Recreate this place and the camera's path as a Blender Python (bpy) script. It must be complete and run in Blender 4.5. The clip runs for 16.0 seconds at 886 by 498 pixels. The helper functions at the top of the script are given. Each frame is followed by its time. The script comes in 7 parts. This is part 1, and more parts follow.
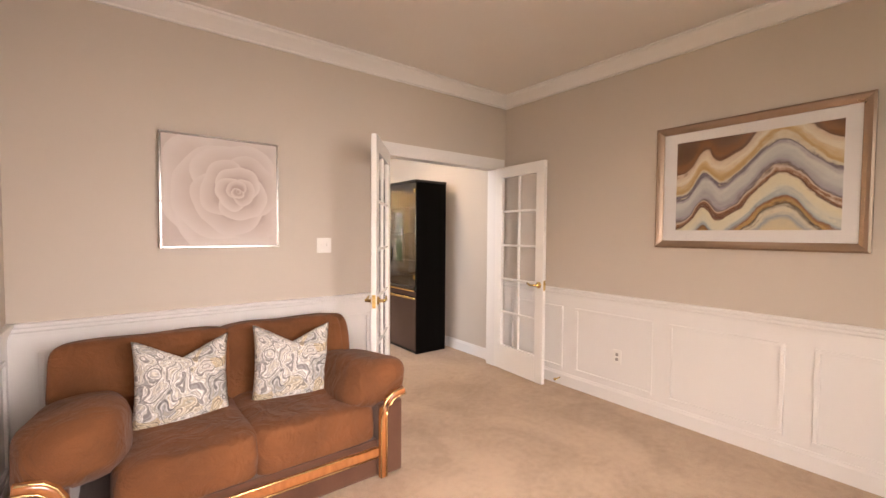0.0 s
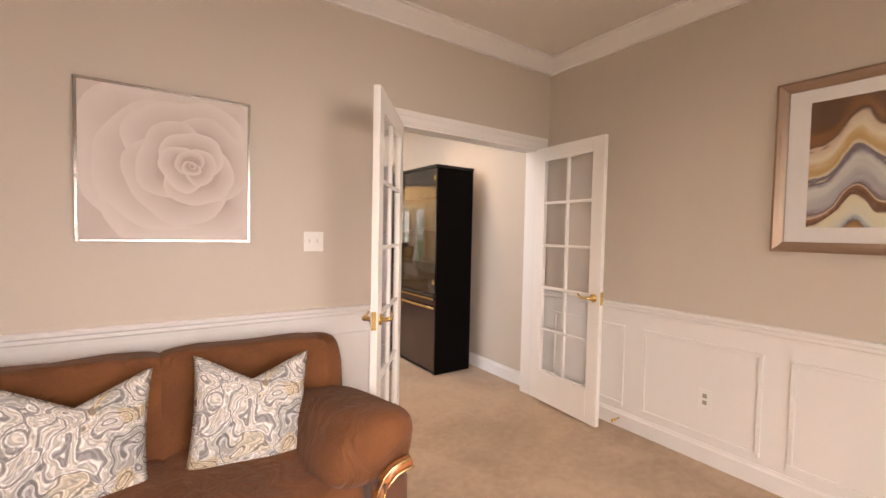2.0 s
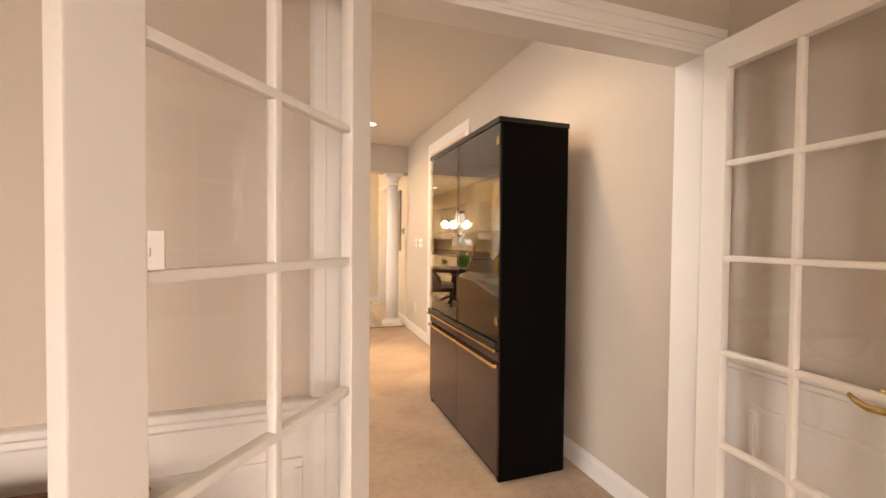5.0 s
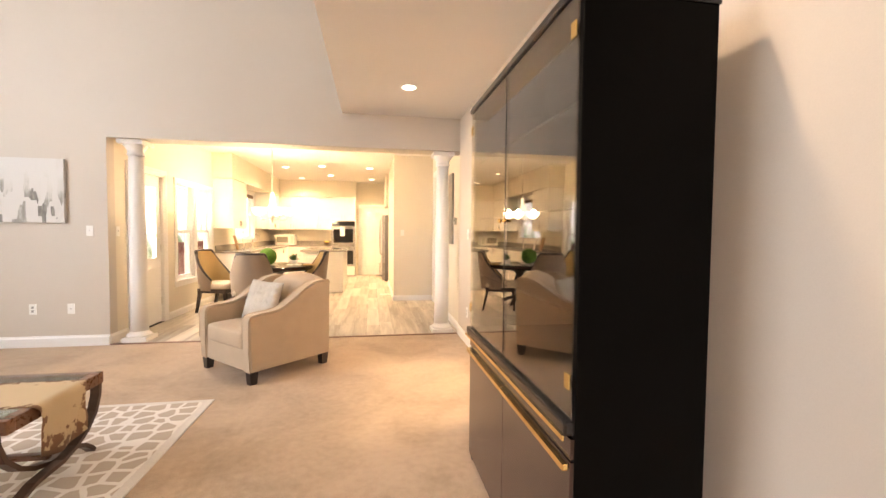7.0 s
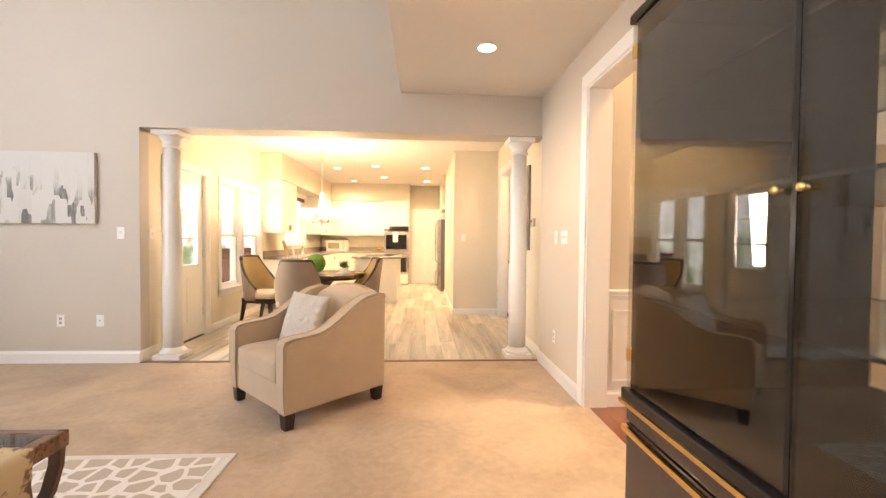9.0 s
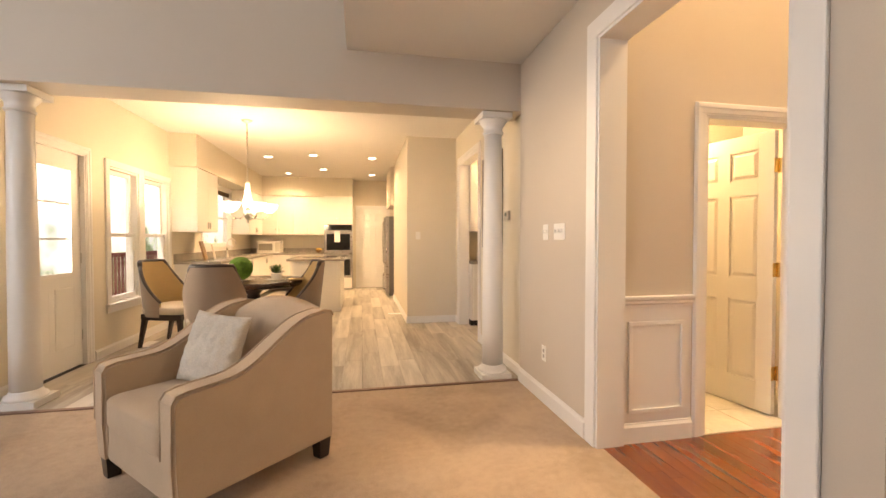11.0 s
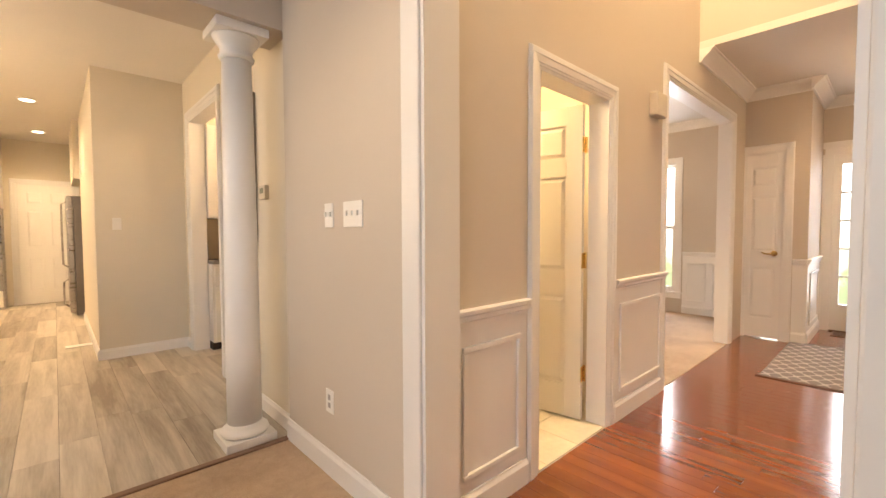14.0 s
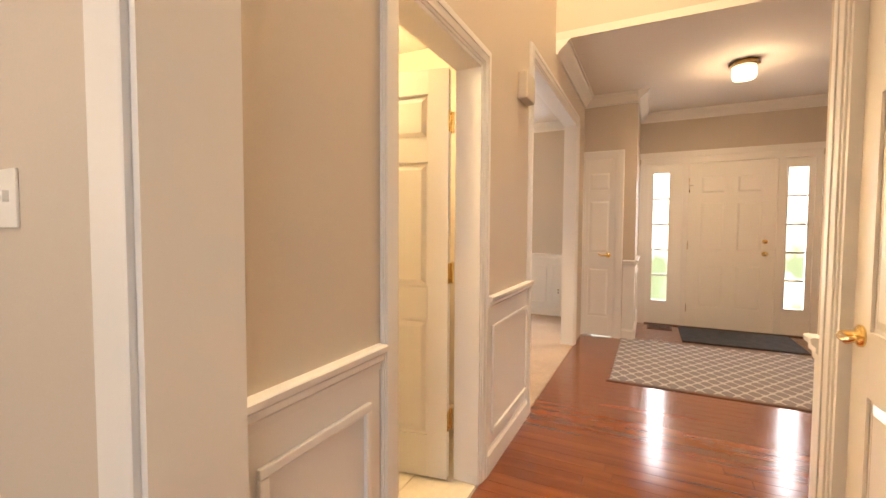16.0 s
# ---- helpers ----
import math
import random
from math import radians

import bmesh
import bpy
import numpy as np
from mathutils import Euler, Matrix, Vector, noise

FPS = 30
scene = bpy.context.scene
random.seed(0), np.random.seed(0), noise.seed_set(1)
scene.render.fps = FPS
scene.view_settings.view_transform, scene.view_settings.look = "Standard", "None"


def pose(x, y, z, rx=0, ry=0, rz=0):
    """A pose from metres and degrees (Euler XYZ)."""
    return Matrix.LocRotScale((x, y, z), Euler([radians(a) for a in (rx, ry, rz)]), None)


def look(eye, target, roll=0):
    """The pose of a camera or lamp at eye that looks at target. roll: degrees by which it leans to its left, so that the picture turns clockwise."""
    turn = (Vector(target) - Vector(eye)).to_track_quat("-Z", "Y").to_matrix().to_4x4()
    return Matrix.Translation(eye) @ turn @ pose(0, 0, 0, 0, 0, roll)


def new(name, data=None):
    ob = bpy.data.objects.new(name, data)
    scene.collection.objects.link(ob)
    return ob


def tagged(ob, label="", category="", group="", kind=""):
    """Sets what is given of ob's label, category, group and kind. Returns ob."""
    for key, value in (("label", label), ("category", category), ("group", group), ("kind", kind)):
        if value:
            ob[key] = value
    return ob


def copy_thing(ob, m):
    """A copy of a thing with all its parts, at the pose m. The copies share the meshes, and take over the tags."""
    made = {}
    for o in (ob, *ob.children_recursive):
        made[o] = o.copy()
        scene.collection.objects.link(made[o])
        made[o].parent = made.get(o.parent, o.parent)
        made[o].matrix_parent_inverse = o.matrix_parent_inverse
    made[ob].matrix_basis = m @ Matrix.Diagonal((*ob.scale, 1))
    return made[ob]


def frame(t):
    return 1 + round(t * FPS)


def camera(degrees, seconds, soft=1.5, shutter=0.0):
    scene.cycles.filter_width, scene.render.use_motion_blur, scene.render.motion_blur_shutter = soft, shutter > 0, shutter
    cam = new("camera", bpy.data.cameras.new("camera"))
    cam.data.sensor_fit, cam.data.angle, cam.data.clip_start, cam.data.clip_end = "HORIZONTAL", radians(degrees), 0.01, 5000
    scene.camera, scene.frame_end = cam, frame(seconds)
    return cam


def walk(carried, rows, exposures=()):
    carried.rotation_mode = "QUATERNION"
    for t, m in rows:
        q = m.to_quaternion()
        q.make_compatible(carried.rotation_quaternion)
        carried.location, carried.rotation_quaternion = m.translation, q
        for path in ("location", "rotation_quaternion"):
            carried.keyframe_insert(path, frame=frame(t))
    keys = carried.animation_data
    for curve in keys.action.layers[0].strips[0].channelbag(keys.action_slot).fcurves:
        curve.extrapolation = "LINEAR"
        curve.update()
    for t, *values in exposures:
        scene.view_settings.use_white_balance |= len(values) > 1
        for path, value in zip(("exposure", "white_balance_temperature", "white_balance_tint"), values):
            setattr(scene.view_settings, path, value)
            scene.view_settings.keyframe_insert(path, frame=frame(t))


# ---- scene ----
cam = camera(93.2, 16.0)
PATH = [
    (0, (-3.222, -3.138, 1.39), (-2.008, -1.55, 1.316), 0.4),
    (0.5, (-3.166, -2.993, 1.378), (-1.896, -1.45, 1.304), 0.8),
    (1, (-3.057, -2.837, 1.376), (-1.757, -1.319, 1.299), 1.0),
    (1.5, (-2.902, -2.657, 1.362), (-1.706, -1.055, 1.289), 1.0),
    (2, (-2.744, -2.461, 1.359), (-1.616, -0.81, 1.282), 1.2),
    (2.5, (-2.551, -2.264, 1.343), (-1.465, -0.587, 1.265), 1.2),
    (3, (-2.351, -2.052, 1.341), (-1.346, -0.324, 1.268), 1.0),
    (3.2, (-2.274, -1.967, 1.33), (-1.307, -0.218, 1.268), 1.0),
    (5.3, (-1.508, -1.08, 1.334), (-0.909, 0.828, 1.286), 0.5),
    (5.5, (-1.441, -0.984, 1.33), (-0.879, 0.935, 1.281), 0.5),
    (6, (-1.304, -0.753, 1.321), (-0.833, 1.19, 1.263), 0.4),
    (6.5, (-1.191, -0.501, 1.318), (-0.801, 1.459, 1.238), 0.3),
    (7, (-1.141, -0.262, 1.31), (-0.807, 1.708, 1.229), 0.5),
    (7.5, (-1.109, -0.022, 1.301), (-0.88, 1.963, 1.225), 0.5),
    (8, (-1.138, 0.212, 1.297), (-1.01, 2.207, 1.228), 0.5),
    (8.2, (-1.161, 0.312, 1.29), (-1.062, 2.308, 1.229), 0.6),
    (10.3, (-1.4, 1.256, 1.235), (-1.218, 3.247, 1.193), 0.4),
    (10.5, (-1.4, 1.333, 1.245), (-1.164, 3.319, 1.196), 0.1),
    (11, (-1.392, 1.553, 1.228), (-1.011, 3.516, 1.184), 0.0),
    (11.5, (-1.388, 1.745, 1.221), (-0.854, 3.672, 1.185), -0.0),
    (12, (-1.383, 1.946, 1.216), (-0.673, 3.816, 1.189), 0.3),
    (12.5, (-1.32, 2.127, 1.202), (-0.448, 3.927, 1.174), 0.1),
    (13, (-1.225, 2.295, 1.209), (-0.193, 4.008, 1.164), -0.4),
    (13.5, (-1.12, 2.468, 1.201), (0.079, 4.067, 1.138), -0.5),
    (13.9, (-1.046, 2.589, 1.196), (0.284, 4.08, 1.121), -0.4),
    (14, (-1.015, 2.624, 1.206), (0.343, 4.09, 1.122), -0.2),
    (14.5, (-0.883, 2.745, 1.206), (0.618, 4.063, 1.113), -0.2),
    (15, (-0.722, 2.853, 1.211), (0.894, 4.026, 1.112), -0.1),
    (15.5, (-0.559, 2.973, 1.219), (1.149, 4.009, 1.121), 0.1),
    (16, (-0.405, 3.087, 1.227), (1.385, 3.973, 1.137), 0.3),
]
walk(cam, [(t, look(eye, target, roll)) for t, eye, target, roll in PATH], exposures=((0, 0.2, 7000, 20), (3.2, 0.05, 7300, 20), (5.5, 0.02, 7900, 19), (7.0, 0.38, 7100, 17), (8.2, 0.38, 6800, 16), (10.5, -0.28, 7350, 17), (12.5, -0.42, 7300, 17), (14, -0.46, 7000, 16), (16, -0.54, 7000, 16)))

# ---- daylight and lamps ----
world = bpy.data.worlds.new("world")
scene.world = world
world.use_nodes = True
sky = world.node_tree.nodes.new("ShaderNodeTexSky")
sky.sky_type, sky.sun_disc, sky.sun_elevation, sky.sun_rotation = "NISHITA", False, radians(63), radians(130)
world.node_tree.links.new(sky.outputs[0], world.node_tree.nodes["Background"].inputs["Color"])
world.node_tree.nodes["Background"].inputs["Strength"].default_value = 0.12


def lamp(kind, m, watts, colour, size=0.1, size_y=None, spread=180, spot=110):
    d = bpy.data.lights.new(kind.lower() + "_light", kind)
    d.energy, d.color = watts, colour
    if kind == "AREA":
        d.size, d.spread = size, radians(spread)
        if size_y:
            d.shape, d.size_y = "RECTANGLE", size_y
    elif kind == "SPOT":
        d.shadow_soft_size, d.spot_size, d.spot_blend = size, radians(spot), 0.9
    elif kind == "POINT":
        d.shadow_soft_size = size
    ob = new(d.name, d)
    ob.matrix_basis = m
    return ob


sun_data = bpy.data.lights.new("sun", "SUN")
sun_data.energy, sun_data.angle, sun_data.color = 2.5, radians(0.6), (1.0, 0.95, 0.88)
new("sun", sun_data).matrix_basis = look((0, 0, 0), (-0.35, 0.30, -0.9))

WARM, SOFTWARM, DAY = (1.0, 0.72, 0.42), (1.0, 0.80, 0.58), (0.78, 0.88, 1.0)
# sky light through the windows: office south, great room, kitchen, foyer, dining room
# west office lamp: fill light added behind an unseen, added window
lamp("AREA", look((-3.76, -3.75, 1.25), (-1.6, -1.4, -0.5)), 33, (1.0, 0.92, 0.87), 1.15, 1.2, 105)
lamp("AREA", look((-2.2, -4.5, 1.3), (-2.9, 0, -0.7)), 40, (1.0, 0.93, 0.92), 1.6, 1.4, 100)
lamp("AREA", look((-7.2, 1.65, 2.75), (0, 3.4, 1.2)), 225, DAY, 2.2, 3.4)
lamp("AREA", look((-4.75, 7.37, 2.85), (-2.6, 7.3, 0.6)), 230, (1.0, 0.93, 0.82), 1.5, 0.9)
lamp("AREA", look((-4.3, 5.86, 1.42), (0, 6.4, 1.1)), 40, (1.0, 0.93, 0.80), 0.55, 0.95)
for y in (2.953, 1.569):
    lamp("AREA", look((5.87, y, 1.15), (0, y, 0.5)), 15, DAY, 0.24, 1.7)
lamp("AREA", look((5.9, 5.25, 1.3), (0, 4.6, 0.9)), 90, DAY, 0.9, 1.8)
# ceiling cans and hanging lamps
for x, y in ((-1.05, -1.9), (-2.75, -1.9), (-1.9, -3.4)):
    lamp("SPOT", look((x, y, 2.77), (x, y, 0)), 8, SOFTWARM, 0.05, spot=140)
for x, y, w, cone in ((-0.785, 3.94, 78, 125), (-0.80, 1.08, 62, 150)):
    lamp("SPOT", look((x, y, 2.71), (x, y, 0)), w, SOFTWARM, 0.05, spot=cone)
for x, y in ((-3.06, 9.68), (-2.23, 9.36), (-2.19, 10.9), (-3.02, 11.6), (-1.2, 9.47), (-1.15, 11.5)):
    lamp("SPOT", look((x, y, 2.71), (x, y, 0)), 172, WARM, 0.05, spot=150)
for k in range(5):
    a = 0.35 + k * 2 * math.pi / 5
    lamp("POINT", pose(-2.81 + 0.25 * math.cos(a), 7.26 + 0.25 * math.sin(a), 1.705), 33, WARM, 0.03)
lamp("POINT", pose(1.1, 4.75, 2.2), 150, (1.0, 0.74, 0.36), 0.1)
lamp("POINT", pose(4.22, 2.37, 2.50), 16, WARM, 0.05)
lamp("SPOT", look((4.22, 2.37, 2.57), (4.7, 2.37, 0)), 105, WARM, 0.06, spot=165)
lamp("AREA", look((1.7, 3.2, 5.0), (1.7, 3.2, 0)), 215, (1.0, 0.77, 0.46), 0.6)
lamp("POINT", pose(0.7, 6.9, 2.45), 45, WARM, 0.08)
# fill lamp added to brighten the dining room; it has no fixture
lamp("POINT", pose(4.0, 5.6, 2.2), 40, WARM, 0.1)


# ---- small builders ----
def box(bm, x0, x1, y0, y1, z0, z1, bevel=0.0):
    vs = [bm.verts.new(c) for c in ((x0, y0, z0), (x1, y0, z0), (x1, y1, z0), (x0, y1, z0), (x0, y0, z1), (x1, y0, z1), (x1, y1, z1), (x0, y1, z1))]
    fs = [bm.faces.new([vs[i] for i in q]) for q in ((3, 2, 1, 0), (4, 5, 6, 7), (0, 1, 5, 4), (1, 2, 6, 5), (2, 3, 7, 6), (3, 0, 4, 7))]
    if bevel > 0:
        es = list({e for f in fs for e in f.edges})
        bmesh.ops.bevel(bm, geom=es, offset=bevel, segments=2, profile=0.6, affect="EDGES")
    return vs


def boxes(*specs, bevel=0.0):
    bm = bmesh.new()
    for s in specs:
        box(bm, *s, bevel=bevel)
    return bm


def lathe(bm, profile, cx=0.0, cy=0.0, seg=24, axis="z"):
    rings = []
    for r, h in profile:
        ring = []
        for i in range(seg):
            a = 2 * math.pi * i / seg
            p = (cx + r * math.cos(a), cy + r * math.sin(a), h)
            if axis == "x":
                p = (h, cx + r * math.cos(a), cy + r * math.sin(a))
            elif axis == "y":
                p = (cx + r * math.cos(a), h, cy + r * math.sin(a))
            ring.append(bm.verts.new(p))
        rings.append(ring)
    for a, b in zip(rings, rings[1:]):
        for i in range(seg):
            j = (i + 1) % seg
            bm.faces.new((a[i], a[j], b[j], b[i]))
    bm.faces.new(rings[0][::-1])
    bm.faces.new(rings[-1])
    bmesh.ops.recalc_face_normals(bm, faces=bm.faces[:])
    return bm


def prism(bm, outline, a0, a1, axis="y"):
    """Extrudes an outline of (u, v): along y it lies in x, z; along x in y, z; along z in x, y."""
    put = {"y": lambda u, v, a: (u, a, v), "x": lambda u, v, a: (a, u, v), "z": lambda u, v, a: (u, v, a)}[axis]
    lo = [bm.verts.new(put(u, v, a0)) for u, v in outline]
    hi = [bm.verts.new(put(u, v, a1)) for u, v in outline]
    n = len(outline)
    fs = [bm.faces.new(lo), bm.faces.new(hi[::-1])]
    fs += [bm.faces.new((lo[i], hi[i], hi[(i + 1) % n], lo[(i + 1) % n])) for i in range(n)]
    bmesh.ops.recalc_face_normals(bm, faces=fs)
    return fs


def puff(bm, c, s, e1=0.35, e2=0.35, nu=36, nv=18, wrinkle=0.0, freq=6.0, seed=0.0):
    """A stuffed cushion: a rounded block of half sizes s about c, with soft wrinkles."""
    pw = lambda v, e: math.copysign(abs(v) ** e, v)
    rows = []
    for j in range(1, nv):
        t = -math.pi / 2 + math.pi * j / nv
        row = []
        for i in range(nu):
            a = 2 * math.pi * i / nu
            d = Vector((pw(math.cos(t), e1) * pw(math.cos(a), e2), pw(math.cos(t), e1) * pw(math.sin(a), e2), pw(math.sin(t), e1)))
            p = Vector((c[0] + s[0] * d.x, c[1] + s[1] * d.y, c[2] + s[2] * d.z))
            if wrinkle:
                p += d.normalized() * wrinkle * noise.noise(p * freq + Vector((seed, seed, seed)))
            row.append(bm.verts.new(p))
        rows.append(row)
    bot, top = bm.verts.new((c[0], c[1], c[2] - s[2])), bm.verts.new((c[0], c[1], c[2] + s[2]))
    for a, b in zip(rows, rows[1:]):
        for i in range(nu):
            bm.faces.new((a[i], a[(i + 1) % nu], b[(i + 1) % nu], b[i]))
    for i in range(nu):
        bm.faces.new((bot, rows[0][(i + 1) % nu], rows[0][i]))
        bm.faces.new((top, rows[-1][i], rows[-1][(i + 1) % nu]))
    return bm


def tube(bm, pts, r, seg=10):
    """A round bar along points; r is one radius or one for each point."""
    rs = r if isinstance(r, (list, tuple)) else [r] * len(pts)
    pts = [Vector(p) for p in pts]
    rings, up = [], Vector((0, 0, 1))
    for k, p in enumerate(pts):
        d = (pts[min(k + 1, len(pts) - 1)] - pts[max(k - 1, 0)]).normalized()
        side = d.cross(up if abs(d.z) < 0.95 else Vector((1, 0, 0))).normalized()
        over = side.cross(d).normalized()
        rings.append([bm.verts.new(p + rs[k] * (math.cos(2 * math.pi * i / seg) * side + math.sin(2 * math.pi * i / seg) * over)) for i in range(seg)])
    fs = []
    for a, b in zip(rings, rings[1:]):
        fs += [bm.faces.new((a[i], a[(i + 1) % seg], b[(i + 1) % seg], b[i])) for i in range(seg)]
    fs += [bm.faces.new(rings[0][::-1]), bm.faces.new(rings[-1])]
    bmesh.ops.recalc_face_normals(bm, faces=fs)
    return bm


def mesh_of(name, bm, material, smooth=False):
    me = bpy.data.meshes.new(name)
    bm.to_mesh(me)
    bm.free()
    for m in material if isinstance(material, (list, tuple)) else [material]:
        me.materials.append(m)
    if smooth:
        me.polygons.foreach_set("use_smooth", [True] * len(me.polygons))
    return me


def part(name, bm, material, parent, label="", smooth=False, at=None):
    ob = new(name, mesh_of(name, bm, material, smooth))
    ob.parent = parent
    if at is not None:
        ob.matrix_basis = at
    return tagged(ob, label)


def thing(name, label, category, m=None, group="", kind=""):
    ob = new(name)
    ob.empty_display_size = 0.1
    if m is not None:
        ob.matrix_basis = m
    return tagged(ob, label, category, group, kind)


def structure(name, bm, material, label="", category="", smooth=False):
    ob = new(name, mesh_of(name, bm, material, smooth))
    return tagged(ob, label or name.replace("_", " "), category or name.split("_")[0], kind="structure")


# ---- materials ----
def nodes_of(name):
    m = bpy.data.materials.new(name)
    m.use_nodes = True
    nt = m.node_tree
    return m, nt, nt.nodes["Principled BSDF"]


def surface(name, base, rough=0.5, vary=0.06, scale=3.0, grain=120.0, grain_vary=0.03, bump=0.05, metallic=0.0, spec=0.5, stretch=(1, 1, 1), coat=0.0, rough_vary=0.08, sheen=0.0, rand=0.0, crease=0.0):
    """Paint, cloth, wood or metal: a base colour, blotches and fine grain, uneven gloss and fine relief."""
    m, nt, p = nodes_of(name)
    N, L = nt.nodes.new, nt.links.new
    tc, mp = N("ShaderNodeTexCoord"), N("ShaderNodeMapping")
    mp.inputs["Scale"].default_value = stretch
    L(tc.outputs["Object"], mp.inputs["Vector"])
    big, fine = N("ShaderNodeTexNoise"), N("ShaderNodeTexNoise")
    big.inputs["Scale"].default_value, big.inputs["Detail"].default_value = scale, 5
    fine.inputs["Scale"].default_value, fine.inputs["Detail"].default_value = grain, 3
    L(mp.outputs[0], big.inputs["Vector"])
    L(mp.outputs[0], fine.inputs["Vector"])
    def spread(src, lo, hi):
        r = N("ShaderNodeMapRange")
        r.inputs["From Min"].default_value, r.inputs["From Max"].default_value = 0.25, 0.75
        r.inputs["To Min"].default_value, r.inputs["To Max"].default_value = lo, hi
        L(src, r.inputs["Value"])
        return r.outputs[0]
    a, b = spread(big.outputs["Fac"], 1 - vary, 1 + vary), spread(fine.outputs["Fac"], 1 - grain_vary, 1 + grain_vary)
    mul = N("ShaderNodeMath")
    mul.operation = "MULTIPLY"
    L(a, mul.inputs[0]), L(b, mul.inputs[1])
    value = mul.outputs[0]
    if rand:
        oi = N("ShaderNodeObjectInfo")
        r = N("ShaderNodeMapRange")
        r.inputs["To Min"].default_value, r.inputs["To Max"].default_value = 1 - rand, 1 + rand
        L(oi.outputs["Random"], r.inputs["Value"])
        m2 = N("ShaderNodeMath")
        m2.operation = "MULTIPLY"
        L(value, m2.inputs[0]), L(r.outputs[0], m2.inputs[1])
        value = m2.outputs[0]
    hsv = N("ShaderNodeHueSaturation")
    hsv.inputs["Color"].default_value = (*base, 1)
    L(value, hsv.inputs["Value"])
    L(hsv.outputs[0], p.inputs["Base Color"])
    L(spread(big.outputs["Fac"], max(0.02, rough - rough_vary), min(1, rough + rough_vary)), p.inputs["Roughness"])
    p.inputs["Metallic"].default_value = metallic
    p.inputs["Specular IOR Level"].default_value = spec
    p.inputs["Coat Weight"].default_value = coat
    p.inputs["Sheen Weight"].default_value = sheen
    if bump:
        bp = N("ShaderNodeBump")
        bp.inputs["Strength"].default_value, bp.inputs["Distance"].default_value = bump, 0.004
        L(fine.outputs["Fac"], bp.inputs["Height"])
        if crease:
            fold, bq = N("ShaderNodeTexNoise"), N("ShaderNodeBump")
            fold.inputs["Scale"].default_value, fold.inputs["Detail"].default_value, fold.inputs["Distortion"].default_value = 7.0, 4, 1.6
            L(tc.outputs["Object"], fold.inputs["Vector"])
            bq.inputs["Strength"].default_value, bq.inputs["Distance"].default_value = crease, 0.05
            L(fold.outputs["Fac"], bq.inputs["Height"])
            L(bq.outputs[0], bp.inputs["Normal"])
        L(bp.outputs[0], p.inputs["Normal"])
    return m


def glowing(name, colour, strength):
    m, nt, p = nodes_of(name)
    p.inputs["Base Color"].default_value = (0.9, 0.88, 0.84, 1)
    p.inputs["Emission Color"].default_value = (*colour, 1)
    p.inputs["Emission Strength"].default_value = strength
    return m


def glass(name, tint=(1, 1, 1), rough=0.0, face=0.045, power=5.0):
    """Clear or smoked glass: it lets the view through and mirrors more at a slant."""
    m, nt, p = nodes_of(name)
    N, L = nt.nodes.new, nt.links.new
    tr, gl, mix, lw = N("ShaderNodeBsdfTransparent"), N("ShaderNodeBsdfGlossy"), N("ShaderNodeMixShader"), N("ShaderNodeLayerWeight")
    tr.inputs["Color"].default_value = (*tint, 1)
    gl.inputs["Roughness"].default_value = rough
    pw, sc = N("ShaderNodeMath"), N("ShaderNodeMath")
    pw.operation, sc.operation = "POWER", "MULTIPLY_ADD"
    pw.inputs[1].default_value = power
    sc.inputs[1].default_value, sc.inputs[2].default_value = 0.9, face
    lw.inputs["Blend"].default_value = 0.5
    L(lw.outputs["Facing"], pw.inputs[0]), L(pw.outputs[0], sc.inputs[0]), L(sc.outputs[0], mix.inputs[0])
    L(tr.outputs[0], mix.inputs[1]), L(gl.outputs[0], mix.inputs[2])
    L(mix.outputs[0], nt.nodes["Material Output"].inputs["Surface"])
    return m


